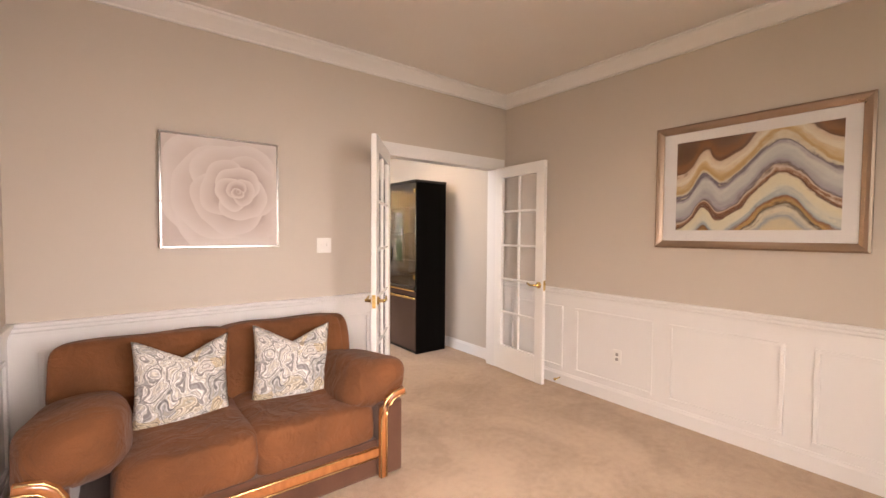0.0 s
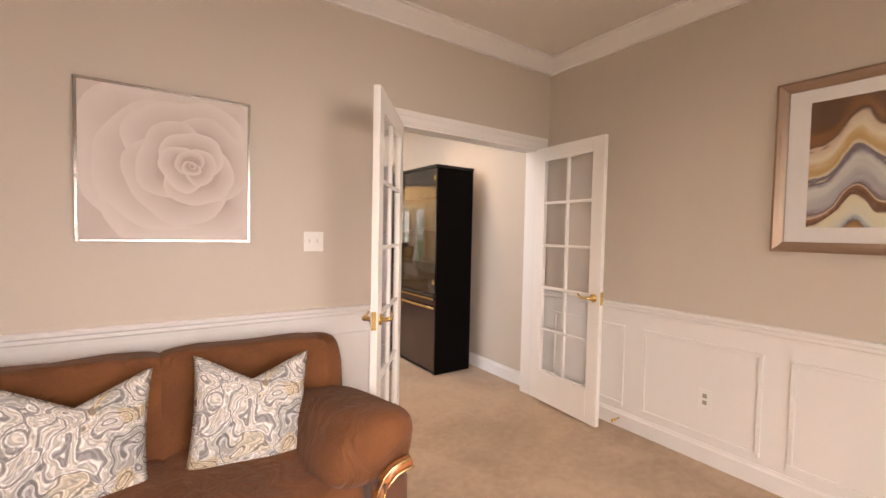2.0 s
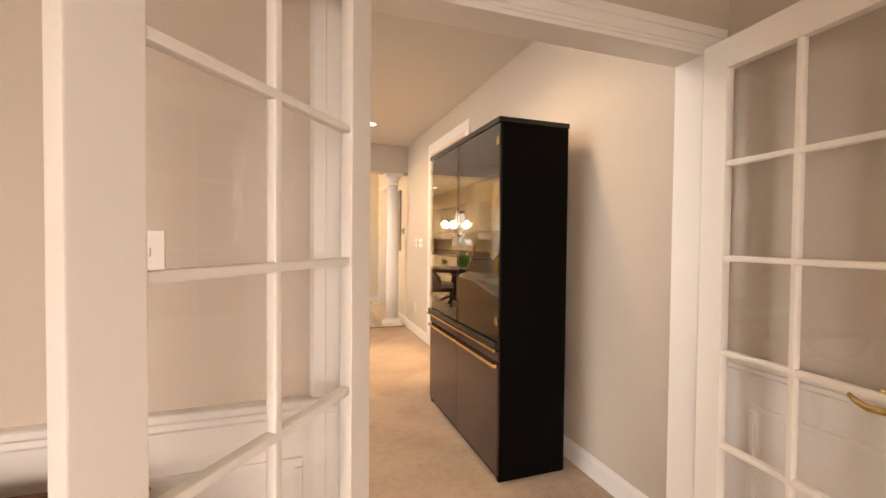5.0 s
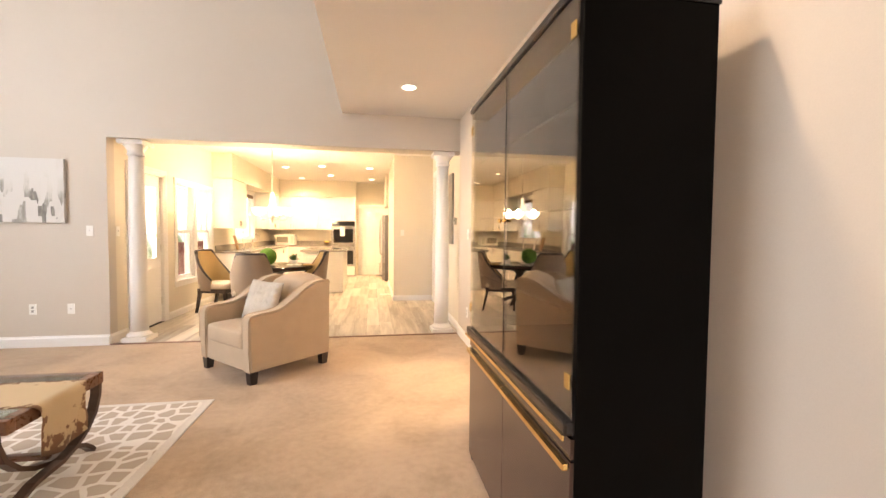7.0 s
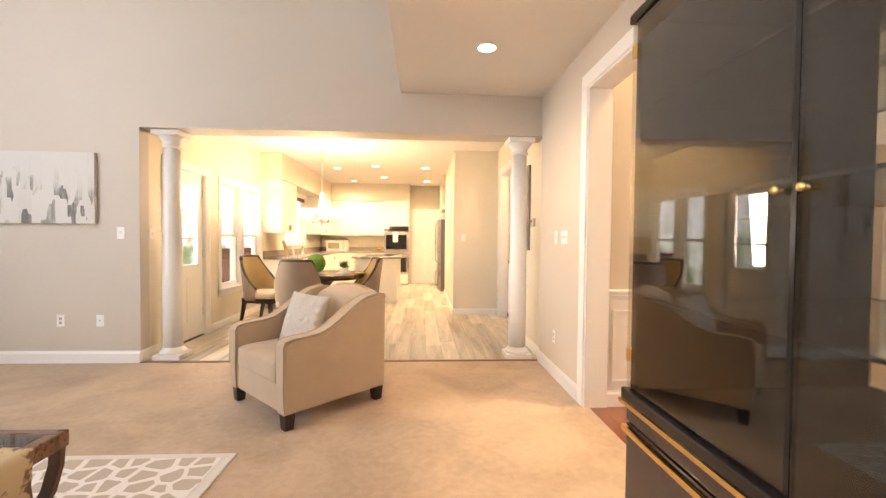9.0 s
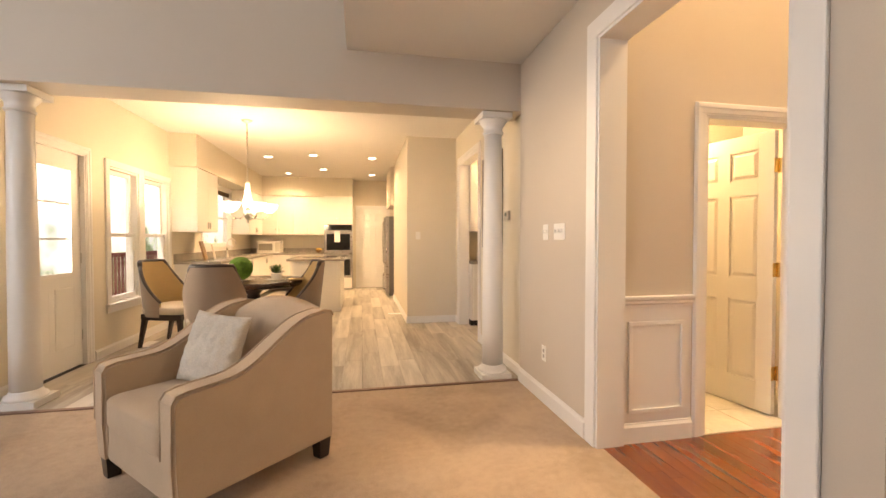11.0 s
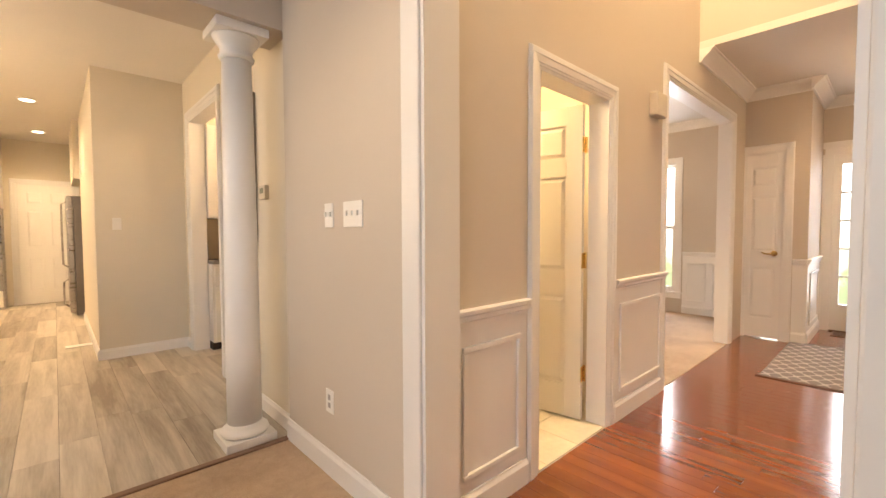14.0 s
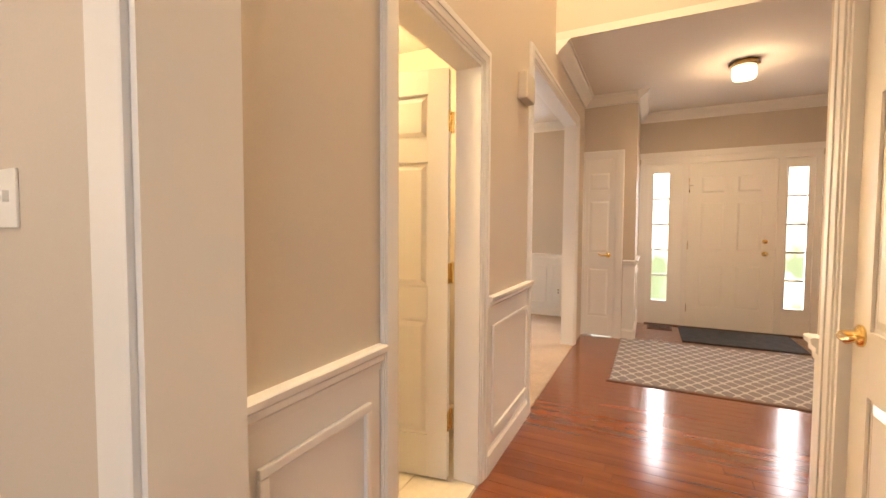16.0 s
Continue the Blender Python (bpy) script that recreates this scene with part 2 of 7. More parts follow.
def carpet(name, base, dark):
    """Cut pile: tufts a few millimetres across with brushed, lighter and darker swathes."""
    m, nt, p = nodes_of(name)
    N, L = nt.nodes.new, nt.links.new
    tc = N("ShaderNodeTexCoord")
    swathe, blot, tuft = N("ShaderNodeTexNoise"), N("ShaderNodeTexNoise"), N("ShaderNodeTexNoise")
    swathe.inputs["Scale"].default_value, swathe.inputs["Detail"].default_value, swathe.inputs["Distortion"].default_value = 1.6, 3, 0.8
    blot.inputs["Scale"].default_value, blot.inputs["Detail"].default_value = 22, 4
    tuft.inputs["Scale"].default_value, tuft.inputs["Detail"].default_value = 190, 2
    for n in (swathe, blot, tuft):
        L(tc.outputs["Object"], n.inputs["Vector"])
    add = N("ShaderNodeMath")
    add.operation = "MULTIPLY_ADD"
    L(blot.outputs["Fac"], add.inputs[0])
    add.inputs[1].default_value = 0.28
    half = N("ShaderNodeMath")
    half.operation = "MULTIPLY_ADD"
    half.inputs[1].default_value, half.inputs[2].default_value = 0.62, 0.275
    L(swathe.outputs["Fac"], half.inputs[0])
    L(half.outputs[0], add.inputs[2])
    add2 = N("ShaderNodeMath")
    add2.operation = "MULTIPLY_ADD"
    L(tuft.outputs["Fac"], add2.inputs[0])
    add2.inputs[1].default_value = 0.65
    L(add.outputs[0], add2.inputs[2])
    ramp = N("ShaderNodeValToRGB")
    ramp.color_ramp.elements[0].position, ramp.color_ramp.elements[0].color = 0.72, (*dark, 1)
    ramp.color_ramp.elements[1].position, ramp.color_ramp.elements[1].color = 1.0, (*base, 1)
    sc = N("ShaderNodeMath")
    sc.operation = "MULTIPLY"
    sc.inputs[1].default_value = 0.86
    L(add2.outputs[0], sc.inputs[0])
    L(sc.outputs[0], ramp.inputs["Fac"])
    L(ramp.outputs[0], p.inputs["Base Color"])
    p.inputs["Roughness"].default_value = 0.95
    p.inputs["Specular IOR Level"].default_value = 0.15
    p.inputs["Sheen Weight"].default_value = 0.15
    bp = N("ShaderNodeBump")
    bp.inputs["Strength"].default_value, bp.inputs["Distance"].default_value = 0.5, 0.008
    L(add2.outputs[0], bp.inputs["Height"])
    L(bp.outputs[0], p.inputs["Normal"])
    return m


def boards(name, low, high, along="y", rough=0.3, grain=14.0, coat=0.0, streak=0.25, own=0.5):
    """Wood boards: each takes its own tone between low and high, with long grain and darker streaks."""
    m, nt, p = nodes_of(name)
    N, L = nt.nodes.new, nt.links.new
    tc, mp, oi = N("ShaderNodeTexCoord"), N("ShaderNodeMapping"), N("ShaderNodeObjectInfo")
    mp.inputs["Scale"].default_value = {"y": (9, 0.7, 1), "x": (0.7, 9, 1), "z": (9, 9, 0.7)}[along]
    off = N("ShaderNodeVectorMath")
    off.operation = "SCALE"
    cv = N("ShaderNodeCombineXYZ")
    L(oi.outputs["Random"], cv.inputs[0]), L(oi.outputs["Random"], cv.inputs[1])
    L(cv.outputs[0], off.inputs[0])
    off.inputs["Scale"].default_value = 37.0
    add = N("ShaderNodeVectorMath")
    geo = N("ShaderNodeNewGeometry")
    L(geo.outputs["Position"], add.inputs[0]), L(off.outputs[0], add.inputs[1])
    L(add.outputs[0], mp.inputs["Vector"])
    wood, fine = N("ShaderNodeTexNoise"), N("ShaderNodeTexNoise")
    wood.inputs["Scale"].default_value, wood.inputs["Detail"].default_value, wood.inputs["Distortion"].default_value = 1.3, 6, 0.6
    fine.inputs["Scale"].default_value, fine.inputs["Detail"].default_value = grain, 4
    L(mp.outputs[0], wood.inputs["Vector"]), L(mp.outputs[0], fine.inputs["Vector"])
    tone = N("ShaderNodeMath")
    tone.operation = "MULTIPLY_ADD"
    L(wood.outputs["Fac"], tone.inputs[0])
    tone.inputs[1].default_value = 1.0
    sub = N("ShaderNodeMath")
    sub.operation = "MULTIPLY_ADD"
    L(oi.outputs["Random"], sub.inputs[0])
    sub.inputs[1].default_value, sub.inputs[2].default_value = own, -0.03 - own / 2
    L(sub.outputs[0], tone.inputs[2])
    fin = N("ShaderNodeMath")
    fin.operation = "MULTIPLY_ADD"
    L(fine.outputs["Fac"], fin.inputs[0])
    fin.inputs[1].default_value = streak
    L(tone.outputs[0], fin.inputs[2])
    ramp = N("ShaderNodeValToRGB")
    ramp.color_ramp.elements[0].position, ramp.color_ramp.elements[0].color = 0.3, (*low, 1)
    ramp.color_ramp.elements[1].position, ramp.color_ramp.elements[1].color = 0.85, (*high, 1)
    L(fin.outputs[0], ramp.inputs["Fac"])
    L(ramp.outputs[0], p.inputs["Base Color"])
    rr = N("ShaderNodeMapRange")
    rr.inputs["To Min"].default_value, rr.inputs["To Max"].default_value = rough * 0.9, rough * 1.15
    L(wood.outputs["Fac"], rr.inputs["Value"])
    L(rr.outputs[0], p.inputs["Roughness"])
    p.inputs["Coat Weight"].default_value = coat
    p.inputs["Coat Roughness"].default_value = 0.12
    bp = N("ShaderNodeBump")
    bp.inputs["Strength"].default_value, bp.inputs["Distance"].default_value = 0.06, 0.002
    L(fine.outputs["Fac"], bp.inputs["Height"])
    L(bp.outputs[0], p.inputs["Normal"])
    return m


WALL = surface("greige_wall_paint", (0.58, 0.51, 0.43), 0.6, 0.03, 1.2, 260, 0.02, 0.08)
# greige wall paint lightened: the kitchen's brighter light is put into its colour
LIGHTENED_WALL = surface("lightened_kitchen_wall_paint", (0.70, 0.64, 0.53), 0.6, 0.03, 1.2, 260, 0.02, 0.08)
CEIL = surface("ceiling_paint", (0.74, 0.70, 0.65), 0.75, 0.03, 1.0, 180, 0.03, 0.12)
TRIM = surface("white_trim_paint", (0.80, 0.78, 0.75), 0.34, 0.012, 1.2, 220, 0.006, 0.02, rough_vary=0.03)
DOORP = surface("white_door_paint", (0.83, 0.81, 0.77), 0.34, 0.012, 1.2, 160, 0.008, 0.03, rough_vary=0.03)
CARPET = carpet("beige_carpet", (0.54, 0.40, 0.28), (0.33, 0.24, 0.16))
BRASS = surface("polished_brass", (0.83, 0.60, 0.24), 0.18, 0.05, 20, 200, 0.03, 0.02, metallic=1.0)
PLATE = surface("switch_plate_plastic", (0.82, 0.80, 0.75), 0.35, 0.01, 8, 200, 0.01, 0.0)
CLEAR = glass("clear_glass")
SMOKE = glass("smoked_mirror_glass", (0.92, 0.89, 0.84), 0.0, 0.05, 3.0)
GLOSSBLACK = surface("black_lacquer", (0.012, 0.010, 0.010), 0.16, 0.2, 3, 200, 0.1, 0.01, rough_vary=0.05)
SATINBLACK = surface("black_satin_laminate", (0.004, 0.0034, 0.003), 0.5, 0.2, 3, 200, 0.1, 0.02, spec=0.04)
BROWNLAC = surface("brown_lacquer", (0.055, 0.032, 0.026), 0.12, 0.15, 2, 150, 0.05, 0.01, rough_vary=0.04)
CAN_ON = glowing("lamp_lens_lit", (1.0, 0.86, 0.66), 14.0)
VOID = surface("dark_gap", (0.02, 0.015, 0.01), 0.9)

# ---- structure: floors ----
structure("floor_office_great_room", boxes((-7.1, 0.0, -4.7, 5.0, -0.1, 0.0)), CARPET, "wall to wall beige cut-pile carpet", "carpet floor")
structure("floor_kitchen_base", boxes((-4.3, 1.6, 5.0, 13.2, -0.1, -0.012)), VOID, "subfloor under the kitchen planks", "floor")
structure("floor_hall_base", boxes((0.0, 5.9, 0.6, 3.805, -0.1, -0.012)), VOID, "subfloor under the hall hardwood", "floor")
structure("floor_powder_base", boxes((0.14, 2.3, 3.805, 5.0, -0.1, -0.008)), surface("tile_grout", (0.5, 0.47, 0.42), 0.8), "grout bed of the powder room", "floor")
structure("floor_dining", boxes((2.3, 5.9, 3.805, 7.2, -0.1, 0.004)), CARPET, "beige carpet of the dining room", "carpet floor")

# ---- structure: walls, each with its openings cut through ----
structure("wall_office_east", boxes((0.0, 0.12, -4.7, 0.0, 0, 2.86)), WALL, "greige painted office wall", "wall")
structure("wall_office_north", boxes((-3.84, -1.492, 0, 0.12, 0, 2.86), (-0.117, 0.0, 0, 0.12, 0, 2.86), (-1.492, -0.117, 0, 0.12, 2.075, 2.86)), WALL, "greige painted wall with the french door opening", "wall")
# west wall's window hole is added, unseen, to let the fill lamp in
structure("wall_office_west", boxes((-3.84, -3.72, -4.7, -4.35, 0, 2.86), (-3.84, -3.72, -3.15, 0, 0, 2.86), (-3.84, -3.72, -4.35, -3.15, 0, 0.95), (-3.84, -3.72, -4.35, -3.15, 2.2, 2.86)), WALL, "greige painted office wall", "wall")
structure("wall_office_south", boxes((-3.72, -3.0, -4.7, -4.58, 0, 2.86), (-0.8, 0, -4.7, -4.58, 0, 2.86), (-3.0, -0.8, -4.7, -4.58, 0, 0.7), (-3.0, -0.8, -4.7, -4.58, 2.4, 2.86)), WALL, "greige office wall with a wide window", "wall")
structure("ceiling_office", boxes((-3.84, 0.12, -4.7, 0.12, 2.80, 2.86)), CEIL, "flat painted office ceiling", "ceiling")
GX, GW = -0.04, 0.13
structure("wall_great_east", boxes((GX, GW, 0.12, 2.655, 0, 5.3), (GX, GW, 3.79, 5.0, 0, 5.3), (GX, GW, 2.655, 3.79, 2.41, 5.3)), WALL, "pale greige wall with a tall cased opening to the hall", "wall")
structure("wall_great_south", boxes((-7.1, -3.84, 0, 0.12, 0, 5.3), (-3.84, -1.5, 0, 0.12, 2.86, 5.3)), WALL, "pale greige great room wall", "wall")
structure("wall_great_west", boxes((-7.1, -6.98, 0.12, 0.5, 0, 5.3), (-7.1, -6.98, 2.8, 5.0, 0, 5.3), (-7.1, -6.98, 0.5, 2.8, 0, 0.9), (-7.1, -6.98, 0.5, 2.8, 4.6, 5.3)), WALL, "great room wall with tall windows", "wall")
structure("wall_great_north", boxes((-7.1, -4.06, 5.0, 5.14, 0, 5.3), (-4.06, 0.0, 5.0, 5.3, 2.335, 2.74), (-4.06, 0, 5.0, 5.14, 2.74, 5.3)), WALL, "tall greige wall with a wide opening under a dropped beam", "wall")
structure("wall_loft", boxes((-1.5, -1.38, 0.12, 5.0, 2.80, 5.3)), WALL, "greige wall above the low ceiling edge", "wall")
structure("ceiling_great_low", boxes((-1.5, 0, 0.12, 5.0, 2.74, 2.80)), CEIL, "low flat ceiling along the great room wall", "ceiling")
structure("ceiling_great_high", boxes((-7.1, 0.13, 0, 5.14, 5.3, 5.36)), CEIL, "high great room ceiling", "ceiling")
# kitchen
structure("wall_kitchen_west", boxes((-4.2, -4.06, 5.14, 5.42, 0, 2.74), (-4.2, -4.06, 5.42, 6.29, 2.07, 2.74), (-4.2, -4.06, 6.29, 6.66, 0, 2.74), (-4.2, -4.06, 6.66, 8.08, 0, 0.53), (-4.2, -4.06, 6.66, 8.08, 2.03, 2.74), (-4.2, -4.06, 8.08, 9.35, 0, 2.74), (-4.2, -4.06, 9.35, 10.9, 0, 1.1), (-4.2, -4.06, 9.35, 10.9, 2.2, 2.74), (-4.2, -4.06, 10.9, 12.62, 0, 2.74)), LIGHTENED_WALL, "lightened greige kitchen wall with door and windows", "wall")
structure("wall_kitchen_north", boxes((-4.2, 0.7, 12.5, 12.62, 0, 2.74)), LIGHTENED_WALL, "lightened greige kitchen back wall", "wall")
structure("wall_kitchen_east", boxes((0.0, 0.13, 5.0, 6.45, 0, 2.74), (0.0, 0.13, 6.45, 7.45, 2.32, 2.74), (0.0, 0.13, 7.45, 7.69, 0, 2.74)), LIGHTENED_WALL, "lightened greige wall with a cased doorway to the pantry passage", "wall")
structure("wall_kitchen_pier", boxes((-0.735, 0.13, 7.69, 7.83, 0, 2.74), (-0.735, -0.615, 7.83, 10.3, 0, 2.74)), LIGHTENED_WALL, "lightened greige wall pier beside the passage", "wall")
structure("wall_kitchen_niche", boxes((-0.615, 0.13, 10.2, 10.3, 0, 2.74), (0.0, 0.13, 10.3, 12.5, 0, 2.74)), LIGHTENED_WALL, "wall behind the refrigerator", "wall")
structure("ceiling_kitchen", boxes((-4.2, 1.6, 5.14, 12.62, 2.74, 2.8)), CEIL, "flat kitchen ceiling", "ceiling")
structure("wall_passage", boxes((1.3, 1.42, 6.2, 7.76, 0, 2.74), (0.13, 1.42, 6.1, 6.2, 0, 2.74), (0.13, 1.42, 7.7, 7.76, 0, 2.74)), LIGHTENED_WALL, "walls of the pantry passage", "wall")
# hall, powder room, foyer, dining room
structure("wall_hall_north", boxes((GW, 0.70, 3.805, 3.925, 0, 5.3), (1.446, 2.35, 3.805, 3.925, 0, 5.3), (0.70, 1.446, 3.805, 3.925, 2.0, 5.3), (2.35, 4.2, 3.805, 3.925, 2.35, 5.3), (4.2, 4.74, 3.805, 3.925, 0, 5.3)), WALL, "tan greige hall wall with powder room door and dining opening", "wall")
structure("wall_hall_south", boxes((GW, 0.42, 2.48, 2.60, 0, 5.3), (1.16, 1.32, 2.48, 2.60, 0, 5.3), (0.42, 1.16, 2.48, 2.60, 2.05, 5.3), (1.20, 1.32, 0.6, 2.48, 0, 5.3)), WALL, "tan greige hall wall with a closed door", "wall")
structure("wall_foyer_south", boxes((1.32, 5.9, 0.6, 0.72, 0, 5.3)), WALL, "foyer wall", "wall")
structure("wall_foyer_closet", boxes((4.74, 4.86, 3.36, 3.445, 0, 2.75), (4.74, 4.86, 3.80, 3.805, 0, 2.75), (4.74, 4.86, 3.445, 3.80, 2.06, 2.75), (4.74, 5.768, 3.24, 3.36, 0, 2.75)), WALL, "tan greige closet walls beside the front door", "wall")
structure("wall_foyer_front", boxes((5.768, 5.9, 0.6, 1.36, 0, 2.75), (5.768, 5.9, 3.22, 3.36, 0, 2.75), (5.768, 5.9, 1.36, 3.22, 2.17, 2.75)), WALL, "tan greige wall round the front door", "wall")
structure("ceiling_foyer", boxes((3.07, 5.9, 0.6, 3.805, 2.75, 2.81)), CEIL, "low grey-white foyer ceiling", "ceiling")
structure("wall_foyer_bulkhead", boxes((3.07, 3.19, 0.6, 3.805, 2.81, 5.3)), WALL, "tan wall above the low foyer ceiling", "wall")
structure("ceiling_hall_high", boxes((0.0, 3.2, 0.6, 3.95, 5.3, 5.36)), CEIL, "high hall ceiling", "ceiling")
structure("wall_powder", boxes((0.13, 0.25, 3.925, 5.0, 0, 2.5), (0.13, 2.35, 5.0, 5.1, 0, 2.5), (2.23, 2.35, 3.925, 5.0, 0, 2.5)), WALL, "powder room walls", "wall")
structure("ceiling_powder", boxes((0.13, 2.35, 3.925, 5.1, 2.5, 2.56)), CEIL, "powder room ceiling", "ceiling")
structure("wall_dining", boxes((2.35, 2.42, 3.925, 7.2, 0, 2.75), (2.35, 5.9, 7.1, 7.2, 0, 2.75), (5.68, 5.8, 3.805, 4.8, 0, 2.75), (5.68, 5.8, 5.7, 7.1, 0, 2.75), (5.68, 5.8, 4.8, 5.7, 0, 0.3), (5.68, 5.8, 4.8, 5.7, 2.2, 2.75), (4.86, 5.68, 3.805, 3.925, 0, 2.75)), WALL, "tan dining room walls", "wall")
structure("ceiling_dining", boxes((2.35, 5.9, 3.925, 7.2, 2.75, 2.81)), CEIL, "dining room ceiling", "ceiling")

# ---- the outdoors beyond the glass ----
structure("ground", boxes((-80, 80, -80, 80, -0.5, -0.4)), surface("lawn", (0.07, 0.11, 0.035), 0.9, 0.3, 0.6, 30, 0.3, 0.3), "grass lawn round the house", "ground")


# ---- trim ----
def crown(name, runs, z, size=0.11):
    bm = bmesh.new()
    for axis, wall, sign, a0, a1 in runs:
        s = size
        shape = [(0, z), (0, z - s), (0.018, z - s), (0.018, z - s * 0.88), (0.045, z - s * 0.62), (s * 0.78, z - s * 0.3), (s * 0.86, z - s * 0.12), (s, z - s * 0.12), (s, z)]
        prism(bm, [(wall + sign * u, v) for u, v in shape], a0, a1, axis)
    return structure(name, bm, TRIM, "white crown moulding", "crown moulding")


crown("trim_crown_office", [("x", 0, -1, -3.72, 0), ("y", 0, -1, -4.58, 0), ("y", -3.72, 1, -4.58, 0), ("x", -4.58, 1, -3.72, 0)], 2.80)
crown("trim_crown_foyer", [("x", 3.805, -1, 3.07, 4.74), ("y", 4.74, -1, 3.24, 3.805), ("x", 3.24, -1, 4.63, 5.768), ("y", 5.768, -1, 0.72, 3.24)], 2.75)
crown("trim_crown_dining", [("y", 5.68, -1, 3.925, 7.1), ("x", 3.925, 1, 2.42, 5.68)], 2.75)


def baseboard(name, runs, h=0.11, label="white painted baseboard", shoe=None):
    bm = bmesh.new()
    for axis, wall, sign, a0, a1 in runs:
        shape = [(0, 0), (0.016, 0), (0.016, h * 0.78), (0.008, h * 0.9), (0.006, h), (0, h)]
        prism(bm, [(wall + sign * u, v) for u, v in shape], a0, a1, axis)
    return structure(name, bm, TRIM, label, "baseboard")


baseboard("baseboard_great_room", [("y", GX, -1, 0.12, 2.55), ("y", GX, -1, 3.9, 5.0), ("x", 5.0, -1, -7.0, -4.06), ("y", -4.06, 1, 5.0, 5.34), ("x", 0.12, 1, -7, -1.51), ("x", 0.12, 1, -0.056, GX)], 0.12)
baseboard("baseboard_kitchen", [("y", -4.06, 1, 6.39, 8.15), ("y", 0, -1, 5.0, 6.36), ("y", 0, -1, 7.54, 7.69), ("x", 7.69, -1, -0.735, 0), ("y", -0.735, -1, 7.69, 10.3), ("x", 12.5, -1, -0.7, 0)], 0.10)


def wainscot(name, axis, wall, sign, a0, a1, frames, rail=0.86, top=0.70, low=0.135, base=0.11, label="white wainscot with chair rail and raised frames"):
    """White lower wall: a thin panel, chair rail, baseboard, and a picture-frame moulding for each (from, to)."""
    root = thing(name, label, "wainscot", kind="structure")
    bm = bmesh.new()
    prism(bm, [(wall, 0), (wall + sign * 0.004, 0), (wall + sign * 0.004, rail - 0.05), (wall, rail - 0.05)], a0, a1, axis)
    part("panel", bm, TRIM, root)
    bm = bmesh.new()
    prism(bm, [(wall + sign * u, v) for u, v in ((0, rail - 0.075), (0.010, rail - 0.075), (0.012, rail - 0.055), (0.022, rail - 0.045), (0.022, rail - 0.03), (0.034, rail - 0.02), (0.036, rail - 0.004), (0.03, rail), (0, rail))], a0, a1, axis)
    part("chair_rail", bm, TRIM, root)
    bm = bmesh.new()
    prism(bm, [(wall + sign * u, v) for u, v in ((0.004, 0), (0.02, 0), (0.02, base * 0.8), (0.012, base * 0.92), (0.01, base), (0.004, base))], a0, a1, axis)
    part("baseboard", bm, TRIM, root)
    w, d0, d1 = 0.024, 0.0042, 0.018
    for f0, f1 in frames:
        bm = bmesh.new()
        for b0, b1, z0, z1 in ((f0, f1, top - w, top), (f0, f1, low, low + w), (f0, f0 + w, low + w, top - w), (f1 - w, f1, low + w, top - w)):
            u0, u1 = sorted((wall + sign * d0, wall + sign * d1))
            if axis == "x":
                box(bm, b0, b1, u0, u1, z0, z1, 0.004)
            else:
                box(bm, u0, u1, b0, b1, z0, z1, 0.004)
        part("moulding_frame", bm, TRIM, root)
    return root


wainscot("wainscot_office_east", "y", 0, -1, -4.58, 0, [(-0.765, -0.12), (-1.588, -0.90), (-2.395, -1.708), (-3.22, -2.535), (-4.05, -3.36)], 0.895, 0.73, 0.155, 0.115)
wainscot("wainscot_office_north", "x", 0, -1, -3.72, -1.51, [(-2.05, -1.6), (-2.45, -2.12), (-3.05, -2.55), (-3.6, -3.15)], 0.895, 0.73, 0.155, 0.115)
wainscot("wainscot_office_west", "y", -3.72, 1, -4.58, 0, [(-0.75, -0.12), (-1.6, -0.9), (-2.45, -1.75)], 0.895, 0.73, 0.155, 0.115)
wainscot("wainscot_hall_near", "x", 3.805, -1, GW, 0.615, [(0.176, 0.56)], 0.89, 0.735, 0.18, 0.12)
wainscot("wainscot_hall_far", "x", 3.805, -1, 1.527, 2.35, [(1.60, 2.27)], 0.90, 0.745, 0.18, 0.12)
wainscot("wainscot_hall_south", "x", 2.60, 1, 1.25, 1.32, [], 0.90, 0.745, 0.18, 0.12)
wainscot("wainscot_foyer_side", "x", 3.24, -1, 4.74, 5.768, [(4.9, 5.6)], 0.90, 0.745, 0.18, 0.12)
wainscot("wainscot_foyer_corner", "y", 4.74, -1, 3.24, 3.36, [], 0.90, 0.745, 0.18, 0.12)
wainscot("wainscot_dining", "y", 5.68, -1, 3.925, 4.72, [(4.0, 4.35), (4.42, 4.68)], 0.90, 0.745, 0.18, 0.12)


